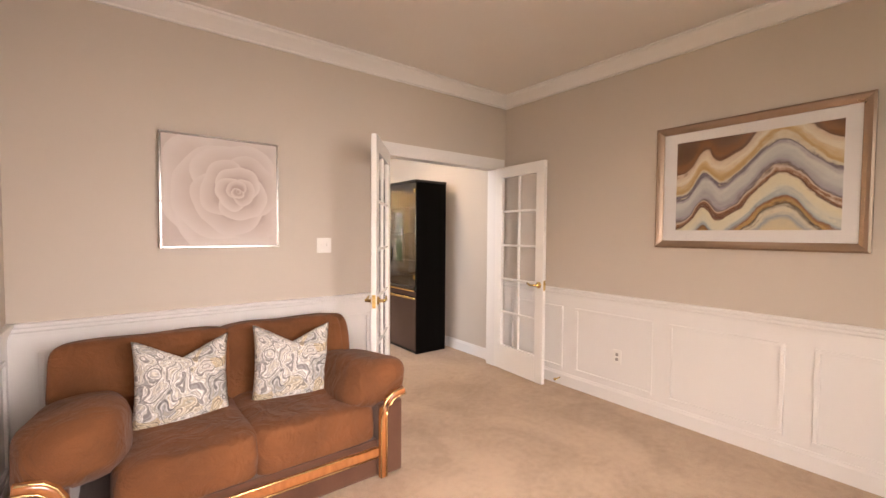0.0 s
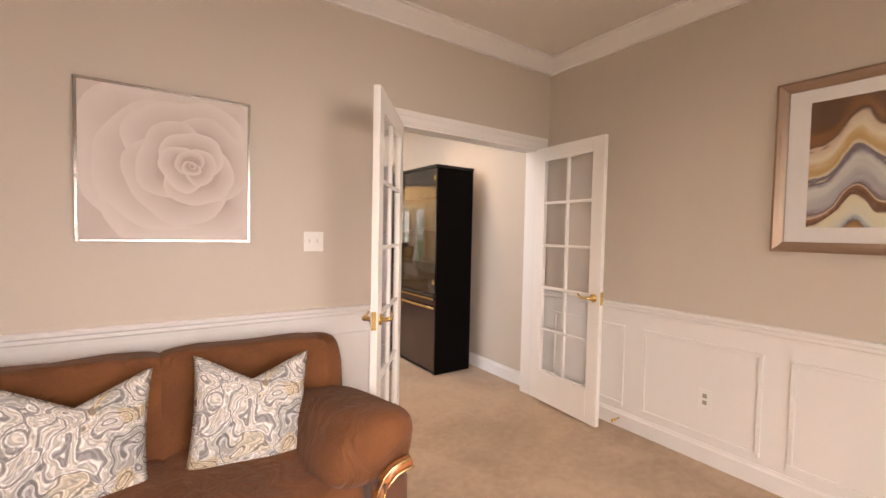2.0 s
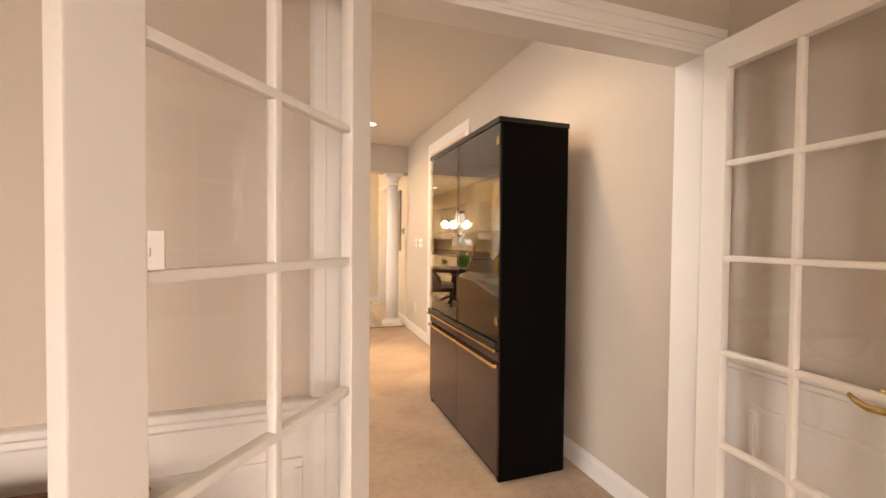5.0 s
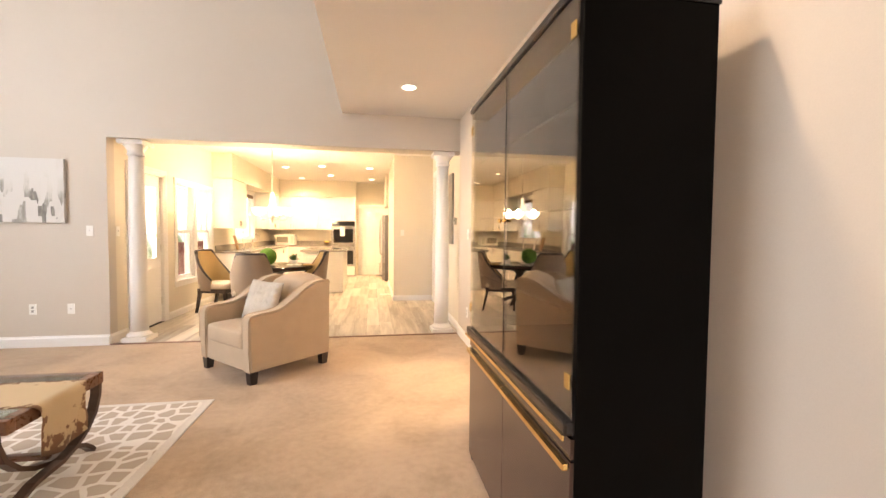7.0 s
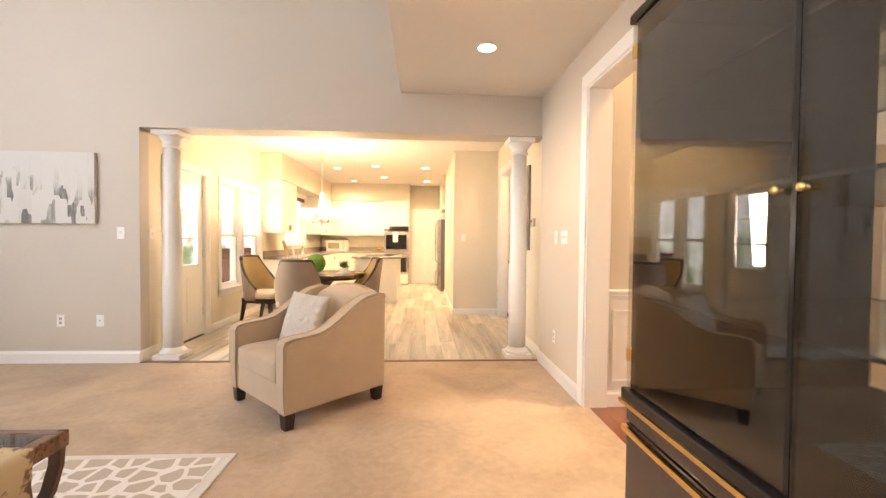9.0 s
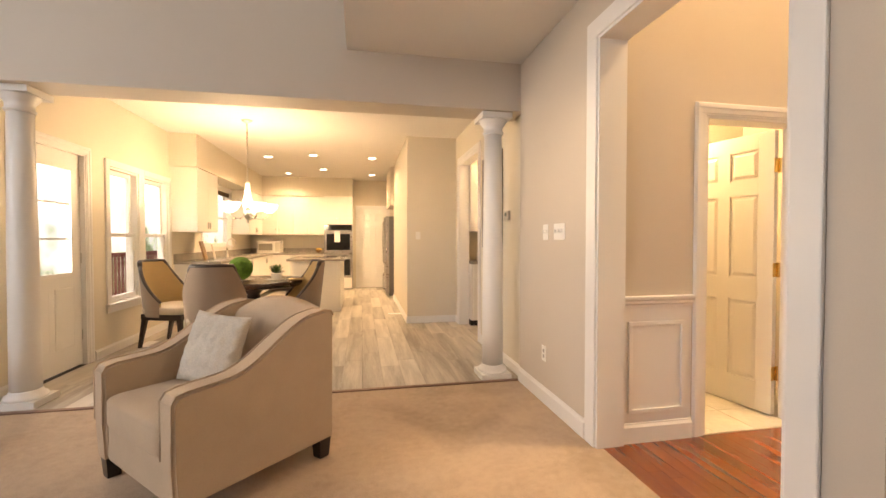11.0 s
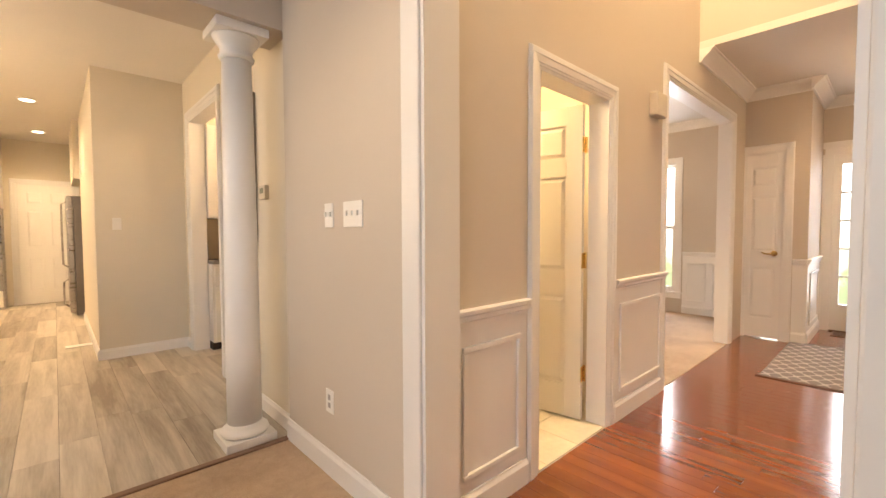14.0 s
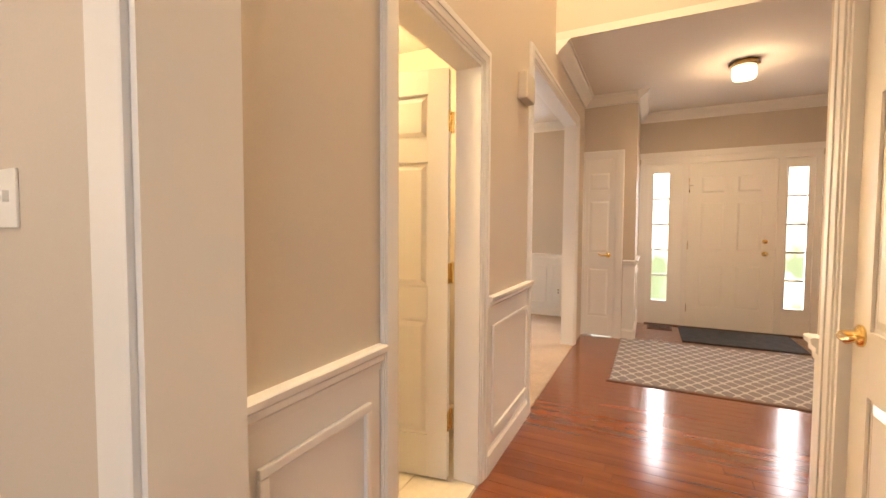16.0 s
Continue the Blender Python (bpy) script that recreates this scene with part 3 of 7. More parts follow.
def casing(name, axis, wall, sign, a0, a1, top, w=0.09, depth=0.13, label="white door casing", plain=False):
    """Moulded trim round an opening a0..a1 in a wall plane, with the lining of its reveal; sign: the side that is trimmed."""
    root = thing(name, label, "door casing", kind="structure")
    steps = ((0, 0.010, 0, w), (0.010, 0.016, 0.012, w - 0.004), (0.016, 0.021, w * 0.55, w - 0.008))
    if plain:
        steps = ((0, 0.017, 0, w),)
    for side in (0, 1, 2):
        bm = bmesh.new()
        for d0, d1, i0, i1 in steps:
            u0, u1 = sorted((wall + sign * d0, wall + sign * d1))
            if side == 2:
                r = (a0 - i1, a1 + i1, top + i0, top + i1)
            else:
                r = (a0 - i1, a0 - i0, 0, top + i0) if side == 0 else (a1 + i0, a1 + i1, 0, top + i0)
            if axis == "x":
                box(bm, r[0], r[1], u0, u1, r[2], r[3], 0.007 if plain else 0.003)
            else:
                box(bm, u0, u1, r[0], r[1], r[2], r[3], 0.007 if plain else 0.003)
        part("head" if side == 2 else "side_casing", bm, TRIM, root)
    bm = bmesh.new()
    u0, u1 = sorted((wall + sign * 0.004, wall - sign * (depth + 0.004)))
    for r in ((a0 - 0.002, a0 + 0.016, 0, top), (a1 - 0.016, a1 + 0.002, 0, top), (a0 + 0.016, a1 - 0.016, top - 0.016, top + 0.002)):
        if axis == "x":
            box(bm, r[0], r[1], u0, u1, r[2], r[3])
        else:
            box(bm, u0, u1, r[0], r[1], r[2], r[3])
    if depth:
        part("jamb", bm, TRIM, root)
    return root


casing("trim_french_door", "x", 0, -1, -1.487, -0.122, 2.07, 0.095, 0.12)
casing("trim_french_door_back", "x", 0.12, 1, -1.487, -0.122, 2.07, 0.065, 0)
casing("trim_hall_opening", "y", GX, -1, 2.66, 3.785, 2.405, 0.105, 0.17, "wide white casing of the hall opening", True)
casing("trim_hall_opening_back", "y", GW, 1, 2.66, 3.785, 2.405, 0.02, 0)
casing("trim_powder_door", "x", 3.805, -1, 0.705, 1.442, 1.995, 0.082, 0.12)
casing("trim_hall_closet_door", "x", 2.60, 1, 0.425, 1.155, 2.045, 0.085, 0.12)
casing("trim_foyer_closet", "y", 4.74, -1, 3.45, 3.795, 2.055, 0.085, 0.12)
casing("trim_dining_opening", "x", 3.805, -1, 2.36, 4.19, 2.34, 0.09, 0.12)
casing("trim_passage", "y", 0, -1, 6.455, 7.445, 2.315, 0.09, 0.13)
casing("trim_kitchen_exterior_door", "y", -4.06, 1, 5.43, 6.28, 2.06, 0.08, 0.14)
casing("trim_pantry_door", "x", 12.5, -1, -1.46, -0.75, 2.02, 0.08, 0.01)

# ---- doors ----
def lever(parent, x, z, y, sign, toward=-1):
    """A brass lever with a round rose, on the face at y that looks along sign."""
    bm = bmesh.new()
    lathe(bm, [(0.030, y), (0.030, y + sign * 0.006), (0.022, y + sign * 0.012), (0.011, y + sign * 0.014), (0.011, y + sign * 0.045)], x, z, 20, "y")
    tube(bm, [(x, y + sign * 0.043, z), (x + toward * 0.02, y + sign * 0.050, z), (x + toward * 0.06, y + sign * 0.050, z - 0.004), (x + toward * 0.085, y + sign * 0.048, z + 0.004), (x + toward * 0.105, y + sign * 0.044, z + 0.016)], [0.010, 0.010, 0.009, 0.008, 0.006])
    return part("lever_handle", bm, BRASS, parent, "polished brass lever handle", True)


def french_leaf(name, m, handle_to, w=0.70):
    """A ten-light french door leaf, hinged at its own origin and running along x."""
    root = thing(name, "open white french door leaf with ten glass panes", "french door", m, "french doors")
    z0, z1, t = 0.02, 2.055, 0.0175
    sx, rt, rb, bar = 0.098, 0.105, 0.245, 0.020
    for x0, x1 in ((0, sx), (w - sx, w)):
        part("stile", boxes((x0, x1, -t, t, z0, z1), bevel=0.003), DOORP, root)
    part("top_rail", boxes((sx, w - sx, -t, t, z1 - rt, z1)), DOORP, root)
    part("bottom_rail", boxes((sx, w - sx, -t, t, z0, z0 + rb)), DOORP, root)
    gz0, gz1 = z0 + rb, z1 - rt
    h = (gz1 - gz0) / 5
    part("muntin", boxes((w / 2 - bar / 2, w / 2 + bar / 2, -t * 0.7, t * 0.7, gz0, gz1), bevel=0.005), DOORP, root)
    for i in range(1, 5):
        z = gz0 + i * h
        part("muntin", boxes((sx, w - sx, -t * 0.75, t * 0.75, z - bar / 2, z + bar / 2), bevel=0.005), DOORP, root)
    for i in range(5):
        for x0, x1 in ((sx - 0.004, w / 2), (w / 2, w - sx + 0.004)):
            part("pane", boxes((x0, x1, -0.002, 0.002, gz0 + i * h, gz0 + (i + 1) * h)), CLEAR, root).visible_shadow = False
    for s in (1, -1):
        lever(root, w - 0.05, 0.925, s * t, s, -1)
    part("latch_plate", boxes((w, w + 0.003, -0.012, 0.012, 0.88, 0.97)), BRASS, root)
    for z in (0.25, 1.1, 1.84):
        bm = bmesh.new()
        lathe(bm, [(0.007, z - 0.05), (0.007, z + 0.05)], -0.006, handle_to * (t + 0.004), 10)
        box(bm, -0.004, 0.0, handle_to * t - 0.028 if handle_to > 0 else handle_to * t, handle_to * t if handle_to > 0 else handle_to * t + 0.028, z - 0.048, z + 0.048)
        part("hinge", bm, BRASS, root, "brass butt hinge")
    return root


french_leaf("french_door", pose(-0.158, -0.036, 0, 0, 0, -94.0), 1, 0.665)
french_leaf("french_door", pose(-1.436, -0.036, 0, 0, 0, -127.4), -1, 0.73)


def panel_door(name, m, w, h, label, cols=2, rows=((0.23, 0.80), (0.97, 1.58), (1.69, 1.90)), mat=None, t=0.019, handle=None, group="", parent=None, hinges=None, z0=0.012):
    """A moulded panel door, hinged at its own origin and running along x."""
    mat = mat or DOORP
    root = parent or thing(name, label, "door", m, group)
    stile, mid = 0.105 * w / 0.72, 0.09 * w / 0.72
    bm = bmesh.new()
    box(bm, 0.004, w - 0.004, -t + 0.009, t - 0.009, z0, h - 0.002)
    pw = (w - 2 * stile - (cols - 1) * mid) / cols
    xs = [(stile + i * (pw + mid), stile + i * (pw + mid) + pw) for i in range(cols)]
    for s in (1, -1):
        u0, u1 = sorted((s * (t - 0.009), s * t))
        box(bm, 0, stile, u0, u1, z0, h, 0.002)
        box(bm, w - stile, w, u0, u1, z0, h, 0.002)
        edges = [z0] + [v for r in rows for v in r] + [h]
        for a, b in zip(edges[::2], edges[1::2]):
            box(bm, stile, w - stile, u0, u1, a, b)
        for a, b in rows:
            for i in range(cols - 1):
                box(bm, xs[i][1], xs[i + 1][0], u0, u1, a, b)
    part("slab", bm, mat, root)
    for a, b in rows:
        for x0, x1 in xs:
            bm = bmesh.new()
            for s in (1, -1):
                g, f, d0, d1 = 0.012, 0.034, t - 0.009, t - 0.002
                lo = [bm.verts.new(p) for p in ((x0 + g, s * d0, a + g), (x1 - g, s * d0, a + g), (x1 - g, s * d0, b - g), (x0 + g, s * d0, b - g))]
                hi = [bm.verts.new(p) for p in ((x0 + f, s * d1, a + f), (x1 - f, s * d1, a + f), (x1 - f, s * d1, b - f), (x0 + f, s * d1, b - f))]
                for i in range(4):
                    bm.faces.new((lo[i], lo[(i + 1) % 4], hi[(i + 1) % 4], hi[i]))
                bm.faces.new(hi)
            bmesh.ops.recalc_face_normals(bm, faces=bm.faces[:])
            part("panel", bm, mat, root)
    if handle:
        for s in handle:
            lever(root, w - 0.06, 0.95, s * t, s, -1)
    for z in hinges or ():
        bm = bmesh.new()
        lathe(bm, [(0.008, z - 0.05), (0.008, z + 0.05)], -0.008, -t - 0.006, 10)
        box(bm, -0.004, -0.0005, -t, t + 0.004, z - 0.048, z + 0.048)
        box(bm, -0.005, 0.045, -t - 0.012, -t - 0.008, z - 0.048, z + 0.048)
        part("hinge", bm, BRASS, root, "polished brass butt hinge")
    return root


panel_door("powder_room_door", pose(1.405, 3.95, 0, 0, 0, 100), 0.70, 1.985, "half-open white six-panel door, brass hinges", rows=((0.22, 0.79), (0.95, 1.55), (1.66, 1.87)), hinges=(0.30, 1.02, 1.74))
panel_door("hall_closet_door", pose(0.435, 2.555, 0, 0, 0, 0), 0.712, 2.03, "closed glossy white six-panel door with brass lever", handle=(1,), mat=surface("glossy_white_door_paint", (0.80, 0.76, 0.71), 0.2, 0.02, 2.0, 160, 0.02, 0.03))
panel_door("foyer_closet_door", pose(4.765, 3.785, 0, 0, 0, -90), 0.326, 2.045, "narrow closed white three-panel closet door with brass lever", cols=1, handle=(-1,), hinges=())
panel_door("pantry_door", pose(-1.45, 12.47, 0, 0, 0, 0), 0.69, 2.0, "closed white six-panel pantry door", handle=None)


def rosette_plate(name, m, w, h, marks, label, category):
    """A wall plate on the face that looks along -y of its pose; marks: (x, z, half width, half height, depth)."""
    root = thing(name, label, category, m)
    part("plate", boxes((-w / 2, w / 2, -0.006, 0, -h / 2, h / 2), bevel=0.002), PLATE, root)
    for x, z, a, b, d in marks:
        part("toggle" if d > 0.002 else "socket", boxes((x - a, x + a, -0.006 - abs(d), -0.004, z - b, z + b), bevel=0.001), surface_dark if d < 0.002 else PLATE, root)
    return root



TOGGLE = lambda n: [((i - (n - 1) / 2) * 0.046, 0.004, 0.005, 0.011, 0.010) for i in range(n)]
surface_dark = surface("socket_slots", (0.35, 0.33, 0.30), 0.5)
SOCKET = [(0, 0.02, 0.012, 0.013, 0.0015), (0, -0.02, 0.012, 0.013, 0.0015)]
rosette_plate("double_light_switch", pose(-1.985, 0, 1.292), 0.115, 0.115, TOGGLE(2), "white double toggle switch plate on the wall", "light switch")
rosette_plate("outlet", pose(-0.004, -1.30, 0.385, 0, 0, -90), 0.07, 0.115, SOCKET, "white duplex outlet in the wainscot", "outlet")
rosette_plate("triple_light_switch", pose(GX, 4.26, 1.285, 0, 0, -90), 0.16, 0.115, TOGGLE(3), "white triple toggle switch plate on the wall", "light switch")
rosette_plate("light_switch", pose(GX, 4.48, 1.285, 0, 0, -90), 0.08, 0.115, TOGGLE(2), "white toggle switch plate on the wall", "light switch")
rosette_plate("outlet", pose(GX, 4.50, 0.37, 0, 0, -90), 0.07, 0.115, SOCKET, "white duplex outlet low on the wall", "outlet")
rosette_plate("light_switch", pose(-4.24, 5.0, 1.29), 0.07, 0.115, TOGGLE(1), "white toggle switch beside the kitchen opening", "light switch")
rosette_plate("light_switch", pose(-4.06, 5.18, 1.285, 0, 0, 90), 0.07, 0.115, TOGGLE(1), "white toggle switch on the kitchen wall end", "light switch")
rosette_plate("outlet", pose(-4.816, 5.0, 0.42), 0.07, 0.115, SOCKET, "white duplex outlet on the great room wall", "outlet")
rosette_plate("cable_plate", pose(-4.443, 5.0, 0.42), 0.07, 0.115, [(0, 0, 0.006, 0.006, 0.0015)], "white cable wall plate on the great room wall", "wall plate")
rosette_plate("light_switch", pose(-0.575, 7.69, 1.29), 0.07, 0.115, TOGGLE(1), "white toggle switch on the kitchen pier", "light switch")
rosette_plate("outlet", pose(5.676, 4.25, 0.36, 0, 0, -90), 0.07, 0.115, SOCKET, "white duplex outlet in the dining room wainscot", "outlet")

# ---- office: sofa ----
SUEDE = surface("brown_microsuede", (0.165, 0.064, 0.025), 0.85, 0.30, 4.0, 300, 0.12, 0.25, spec=0.2, sheen=0.08, crease=0.55)
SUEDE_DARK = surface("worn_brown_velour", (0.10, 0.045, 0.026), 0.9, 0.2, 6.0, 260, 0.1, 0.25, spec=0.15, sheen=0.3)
OAK = surface("glossy_oak_trim", (0.36, 0.135, 0.045), 0.15, 0.2, 4.0, 60, 0.15, 0.02, stretch=(8, 8, 1), coat=0.6)
GILT = surface("gilt_inlay", (0.88, 0.62, 0.30), 0.2, 0.05, 10, 200, 0.02, 0.0, metallic=0.9)


def sofa():
    root = thing("sofa", "brown microsuede loveseat with oak and gilt trim on carpet", "sofa")
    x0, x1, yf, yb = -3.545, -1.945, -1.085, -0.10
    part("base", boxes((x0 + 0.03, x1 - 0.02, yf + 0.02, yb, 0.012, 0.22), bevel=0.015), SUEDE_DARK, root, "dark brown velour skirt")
    for a, b, s in ((x0 + 0.27, -2.725, 1.0), (-2.725, x1 - 0.14, 5.0)):
        bm = bmesh.new()
        puff(bm, ((a + b) / 2, -0.66, 0.315), ((b - a) / 2 + 0.012, 0.40, 0.125), 0.28, 0.22, 56, 22, 0.022, 5.0, s)
        part("seat_cushion", bm, SUEDE, root, smooth=True)
    part("back_frame", boxes((x0 + 0.1, x1 - 0.03, yb - 0.14, yb, 0.2, 0.70), bevel=0.05), SUEDE, root, smooth=False)
    for a, b, s in ((x0 + 0.05, -2.735, 2.0), (-2.735, x1 - 0.10, 9.0)):
        bm = bmesh.new()
        puff(bm, (0, 0, 0), ((b - a) / 2 + 0.03, 0.155, 0.262), 0.22, 0.11, 64, 26, 0.018, 5.0, s)
        part("back_cushion", bm, SUEDE, root, smooth=True, at=pose((a + b) / 2, -0.285, 0.552, -10, 0, 0))
    bm = bmesh.new()
    puff(bm, (0, 0, 0), (0.11, 0.135, 0.255), 0.5, 0.5, 36, 20, 0.02, 5.0, 4.0)
    part("back_wing", bm, SUEDE, root, smooth=True, at=pose(x1 - 0.085, -0.255, 0.55, -10, 0, 0))
    for xa, s in ((x0 + 0.16, 3.0), (x1 - 0.13, 7.0)):
        bm = bmesh.new()
        puff(bm, (0, 0, 0), (0.185, 0.42, 0.165), 0.62, 0.42, 44, 22, 0.03, 4.5, s)
        part("arm_pad", bm, SUEDE, root, smooth=True, at=pose(xa, -0.665, 0.468, -11, 9 if xa > -2.5 else -5, 0))
    for xa, xb, sgn in ((x0, x0 + 0.15, -1), (x1 - 0.15, x1, 1)):
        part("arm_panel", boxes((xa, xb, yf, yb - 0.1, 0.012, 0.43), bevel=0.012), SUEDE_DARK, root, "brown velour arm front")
        xi, xo = (xb, xa) if sgn < 0 else (xa, xb)
        arc = [(xi + sgn * 0.015, yf - 0.010, 0.02), (xi + sgn * 0.015, yf - 0.010, 0.36)]
        arc += [(xi + sgn * (0.015 + 0.10 * (1 - math.cos(a))), yf - 0.010, 0.36 + 0.12 * math.sin(a)) for a in (0.35, 0.75, 1.15, 1.5)]
        arc += [(xo, yf - 0.010, 0.485)]
        bm = bmesh.new()
        tube(bm, arc, 0.023, 8)
        part("arm_trim", bm, OAK, root, "glossy oak arm trim", True)
        for o in (-0.017, 0.017):
            bm = bmesh.new()
            tube(bm, [(x + o * sgn * (1 if z < 0.4 else 0.5), y - 0.020, z - (o if z > 0.4 else 0)) for x, y, z in arc], 0.0045, 6)
            part("gilt_line", bm, GILT, root, "gilt metal line", True)
    part("front_trim", boxes((x0 + 0.15, x1 - 0.15, yf - 0.005, yf + 0.03, 0.135, 0.185), bevel=0.012), OAK, root, "glossy oak rail")
    for z in (0.131, 0.187):
        bm = bmesh.new()
        tube(bm, [(x0 + 0.15, yf - 0.003, z), (x1 - 0.15, yf - 0.003, z)], 0.0045, 6)
        part("gilt_line", bm, GILT, root, "gilt metal line", True)


sofa()


def paisley():
    """Printed cotton: grey and gold swirls with pale outlines on cream."""
    m, nt, p = nodes_of("paisley_print")
    N, L = nt.nodes.new, nt.links.new
    tc, wob = N("ShaderNodeTexCoord"), N("ShaderNodeTexNoise")
    wob.inputs["Scale"].default_value, wob.inputs["Detail"].default_value = 5.0, 2
    L(tc.outputs["Object"], wob.inputs["Vector"])
    mixv = N("ShaderNodeVectorMath")
    mixv.operation = "MULTIPLY_ADD"
    L(wob.outputs["Color"], mixv.inputs[0])
    mixv.inputs[1].default_value = (0.42, 0.42, 0.42)
    L(tc.outputs["Object"], mixv.inputs[2])
    vor = N("ShaderNodeTexVoronoi")
    vor.inputs["Scale"].default_value = 9.0
    L(mixv.outputs[0], vor.inputs["Vector"])
    rings = N("ShaderNodeMath")
    rings.operation = "MULTIPLY"
    rings.inputs[1].default_value = 19.0
    L(vor.outputs["Distance"], rings.inputs[0])
    sn = N("ShaderNodeMath")
    sn.operation = "SINE"
    L(rings.outputs[0], sn.inputs[0])
    ramp = N("ShaderNodeValToRGB")
    r = ramp.color_ramp
    r.elements[0].position, r.elements[0].color = 0.0, (0.30, 0.29, 0.29, 1)
    r.elements[1].position, r.elements[1].color = 1.0, (0.66, 0.62, 0.55, 1)
    for pos, c in ((0.10, (0.34, 0.33, 0.32)), (0.2, (0.72, 0.70, 0.66)), (0.5, (0.78, 0.76, 0.73)), (0.66, (0.42, 0.42, 0.42)), (0.8, (0.55, 0.54, 0.52))):
        e = r.elements.new(pos)
        e.color = (*c, 1)
    mr = N("ShaderNodeMapRange")
    mr.inputs["From Min"].default_value = -1
    L(sn.outputs[0], mr.inputs["Value"])
    L(mr.outputs[0], ramp.inputs["Fac"])
    pr = N("ShaderNodeValToRGB")
    pr.color_ramp.interpolation = "CONSTANT"
    pr.color_ramp.elements[0].position, pr.color_ramp.elements[0].color = 0.0, (1, 1, 1, 1)
    pr.color_ramp.elements[1].position, pr.color_ramp.elements[1].color = 0.78, (0.97, 0.96, 0.95, 1)
    pr.color_ramp.elements.new(0.3).color = (0.88, 0.74, 0.50, 1)
    pr.color_ramp.elements.new(0.45).color = (0.66, 0.67, 0.68, 1)
    pr.color_ramp.elements.new(0.62).color = (0.95, 0.88, 0.72, 1)
    cell = N("ShaderNodeSeparateColor")
    L(vor.outputs["Color"], cell.inputs[0]), L(cell.outputs[0], pr.inputs["Fac"])
    mx = N("ShaderNodeMix")
    mx.data_type, mx.blend_type = "RGBA", "MULTIPLY"
    mx.inputs["Factor"].default_value = 0.8
    L(ramp.outputs[0], mx.inputs["A"]), L(pr.outputs[0], mx.inputs["B"])
    fil, fm, fs, fr = N("ShaderNodeTexVoronoi"), N("ShaderNodeMath"), N("ShaderNodeMath"), N("ShaderNodeValToRGB")
    fil.inputs["Scale"].default_value = 27.0
    L(mixv.outputs[0], fil.inputs["Vector"]), L(fil.outputs["Distance"], fm.inputs[0])
    fm.operation, fm.inputs[1].default_value, fs.operation = "MULTIPLY", 17.0, "SINE"
    L(fm.outputs[0], fs.inputs[0]), L(fs.outputs[0], fr.inputs["Fac"])
    fr.color_ramp.elements[0].position, fr.color_ramp.elements[0].color = 0.05, (0.62, 0.60, 0.57, 1)
    fr.color_ramp.elements[1].position, fr.color_ramp.elements[1].color = 0.30, (1, 1, 1, 1)
    mf = N("ShaderNodeMix")
    mf.data_type, mf.blend_type = "RGBA", "MULTIPLY"
    mf.inputs["Factor"].default_value = 0.75
    L(mx.outputs["Result"], mf.inputs["A"]), L(fr.outputs[0], mf.inputs["B"])
    L(mf.outputs["Result"], p.inputs["Base Color"])
    p.inputs["Roughness"].default_value = 0.85
    weave = N("ShaderNodeTexNoise")
    weave.inputs["Scale"].default_value = 260
    L(tc.outputs["Object"], weave.inputs["Vector"])
    bp = N("ShaderNodeBump")
    bp.inputs["Strength"].default_value, bp.inputs["Distance"].default_value = 0.2, 0.003
    L(weave.outputs["Fac"], bp.inputs["Height"])
    L(bp.outputs[0], p.inputs["Normal"])
    return m


def cushion_mesh(bm, half, thick, dent=0.0, n=26, seed=0.0):
    """A square cushion standing in x, z, with pointed corners and, for a chopped top, a dent in its upper edge."""
    grid = {}
    for side in (1, -1):
        for i in range(n + 1):
            for j in range(n + 1):
                u, v = 2 * i / n - 1, 2 * j / n - 1
                body = ((1 - u * u) * (1 - v * v)) ** 0.42
                x, z = half * u * (1 - 0.07 * (1 - v * v)), half * v * (1 - 0.05 * (1 - u * u))
                z -= dent * max(0, v) ** 1.6 * (1 - min(1, abs(u) / 0.95)) ** 1.1
                y = side * thick * body * (1 - 0.45 * dent / 0.1 * max(0, v) * (1 - abs(u)) if dent else 1)
                y += 0.008 * body * noise.noise(Vector((u * 2.2 + seed, v * 2.2, side * 3.0)))
                if body < 1e-6 and side < 0:
                    grid[side, i, j] = grid[1, i, j]
                else:
                    grid[side, i, j] = bm.verts.new((x, y, z))
    for side in (1, -1):
        for i in range(n):
            for j in range(n):
                q = [grid[side, i, j], grid[side, i + 1, j], grid[side, i + 1, j + 1], grid[side, i, j + 1]]
                bm.faces.new(q if side < 0 else q[::-1])
    bmesh.ops.recalc_face_normals(bm, faces=bm.faces[:])
    return bm


PAISLEY = paisley()
for px, py, rz, s in ((-2.985, -0.61, 6, 1.0), (-2.425, -0.61, -8, 4.0)):
    ob = new("throw_pillow", mesh_of("throw_pillow", cushion_mesh(bmesh.new(), 0.222, 0.07, 0.095, seed=s), PAISLEY, True))
    ob.matrix_basis = pose(px, py, 0.618, -14, 3, rz)
    tagged(ob, "chopped paisley cotton throw pillow on the sofa", "pillow", "pillows on the sofa")

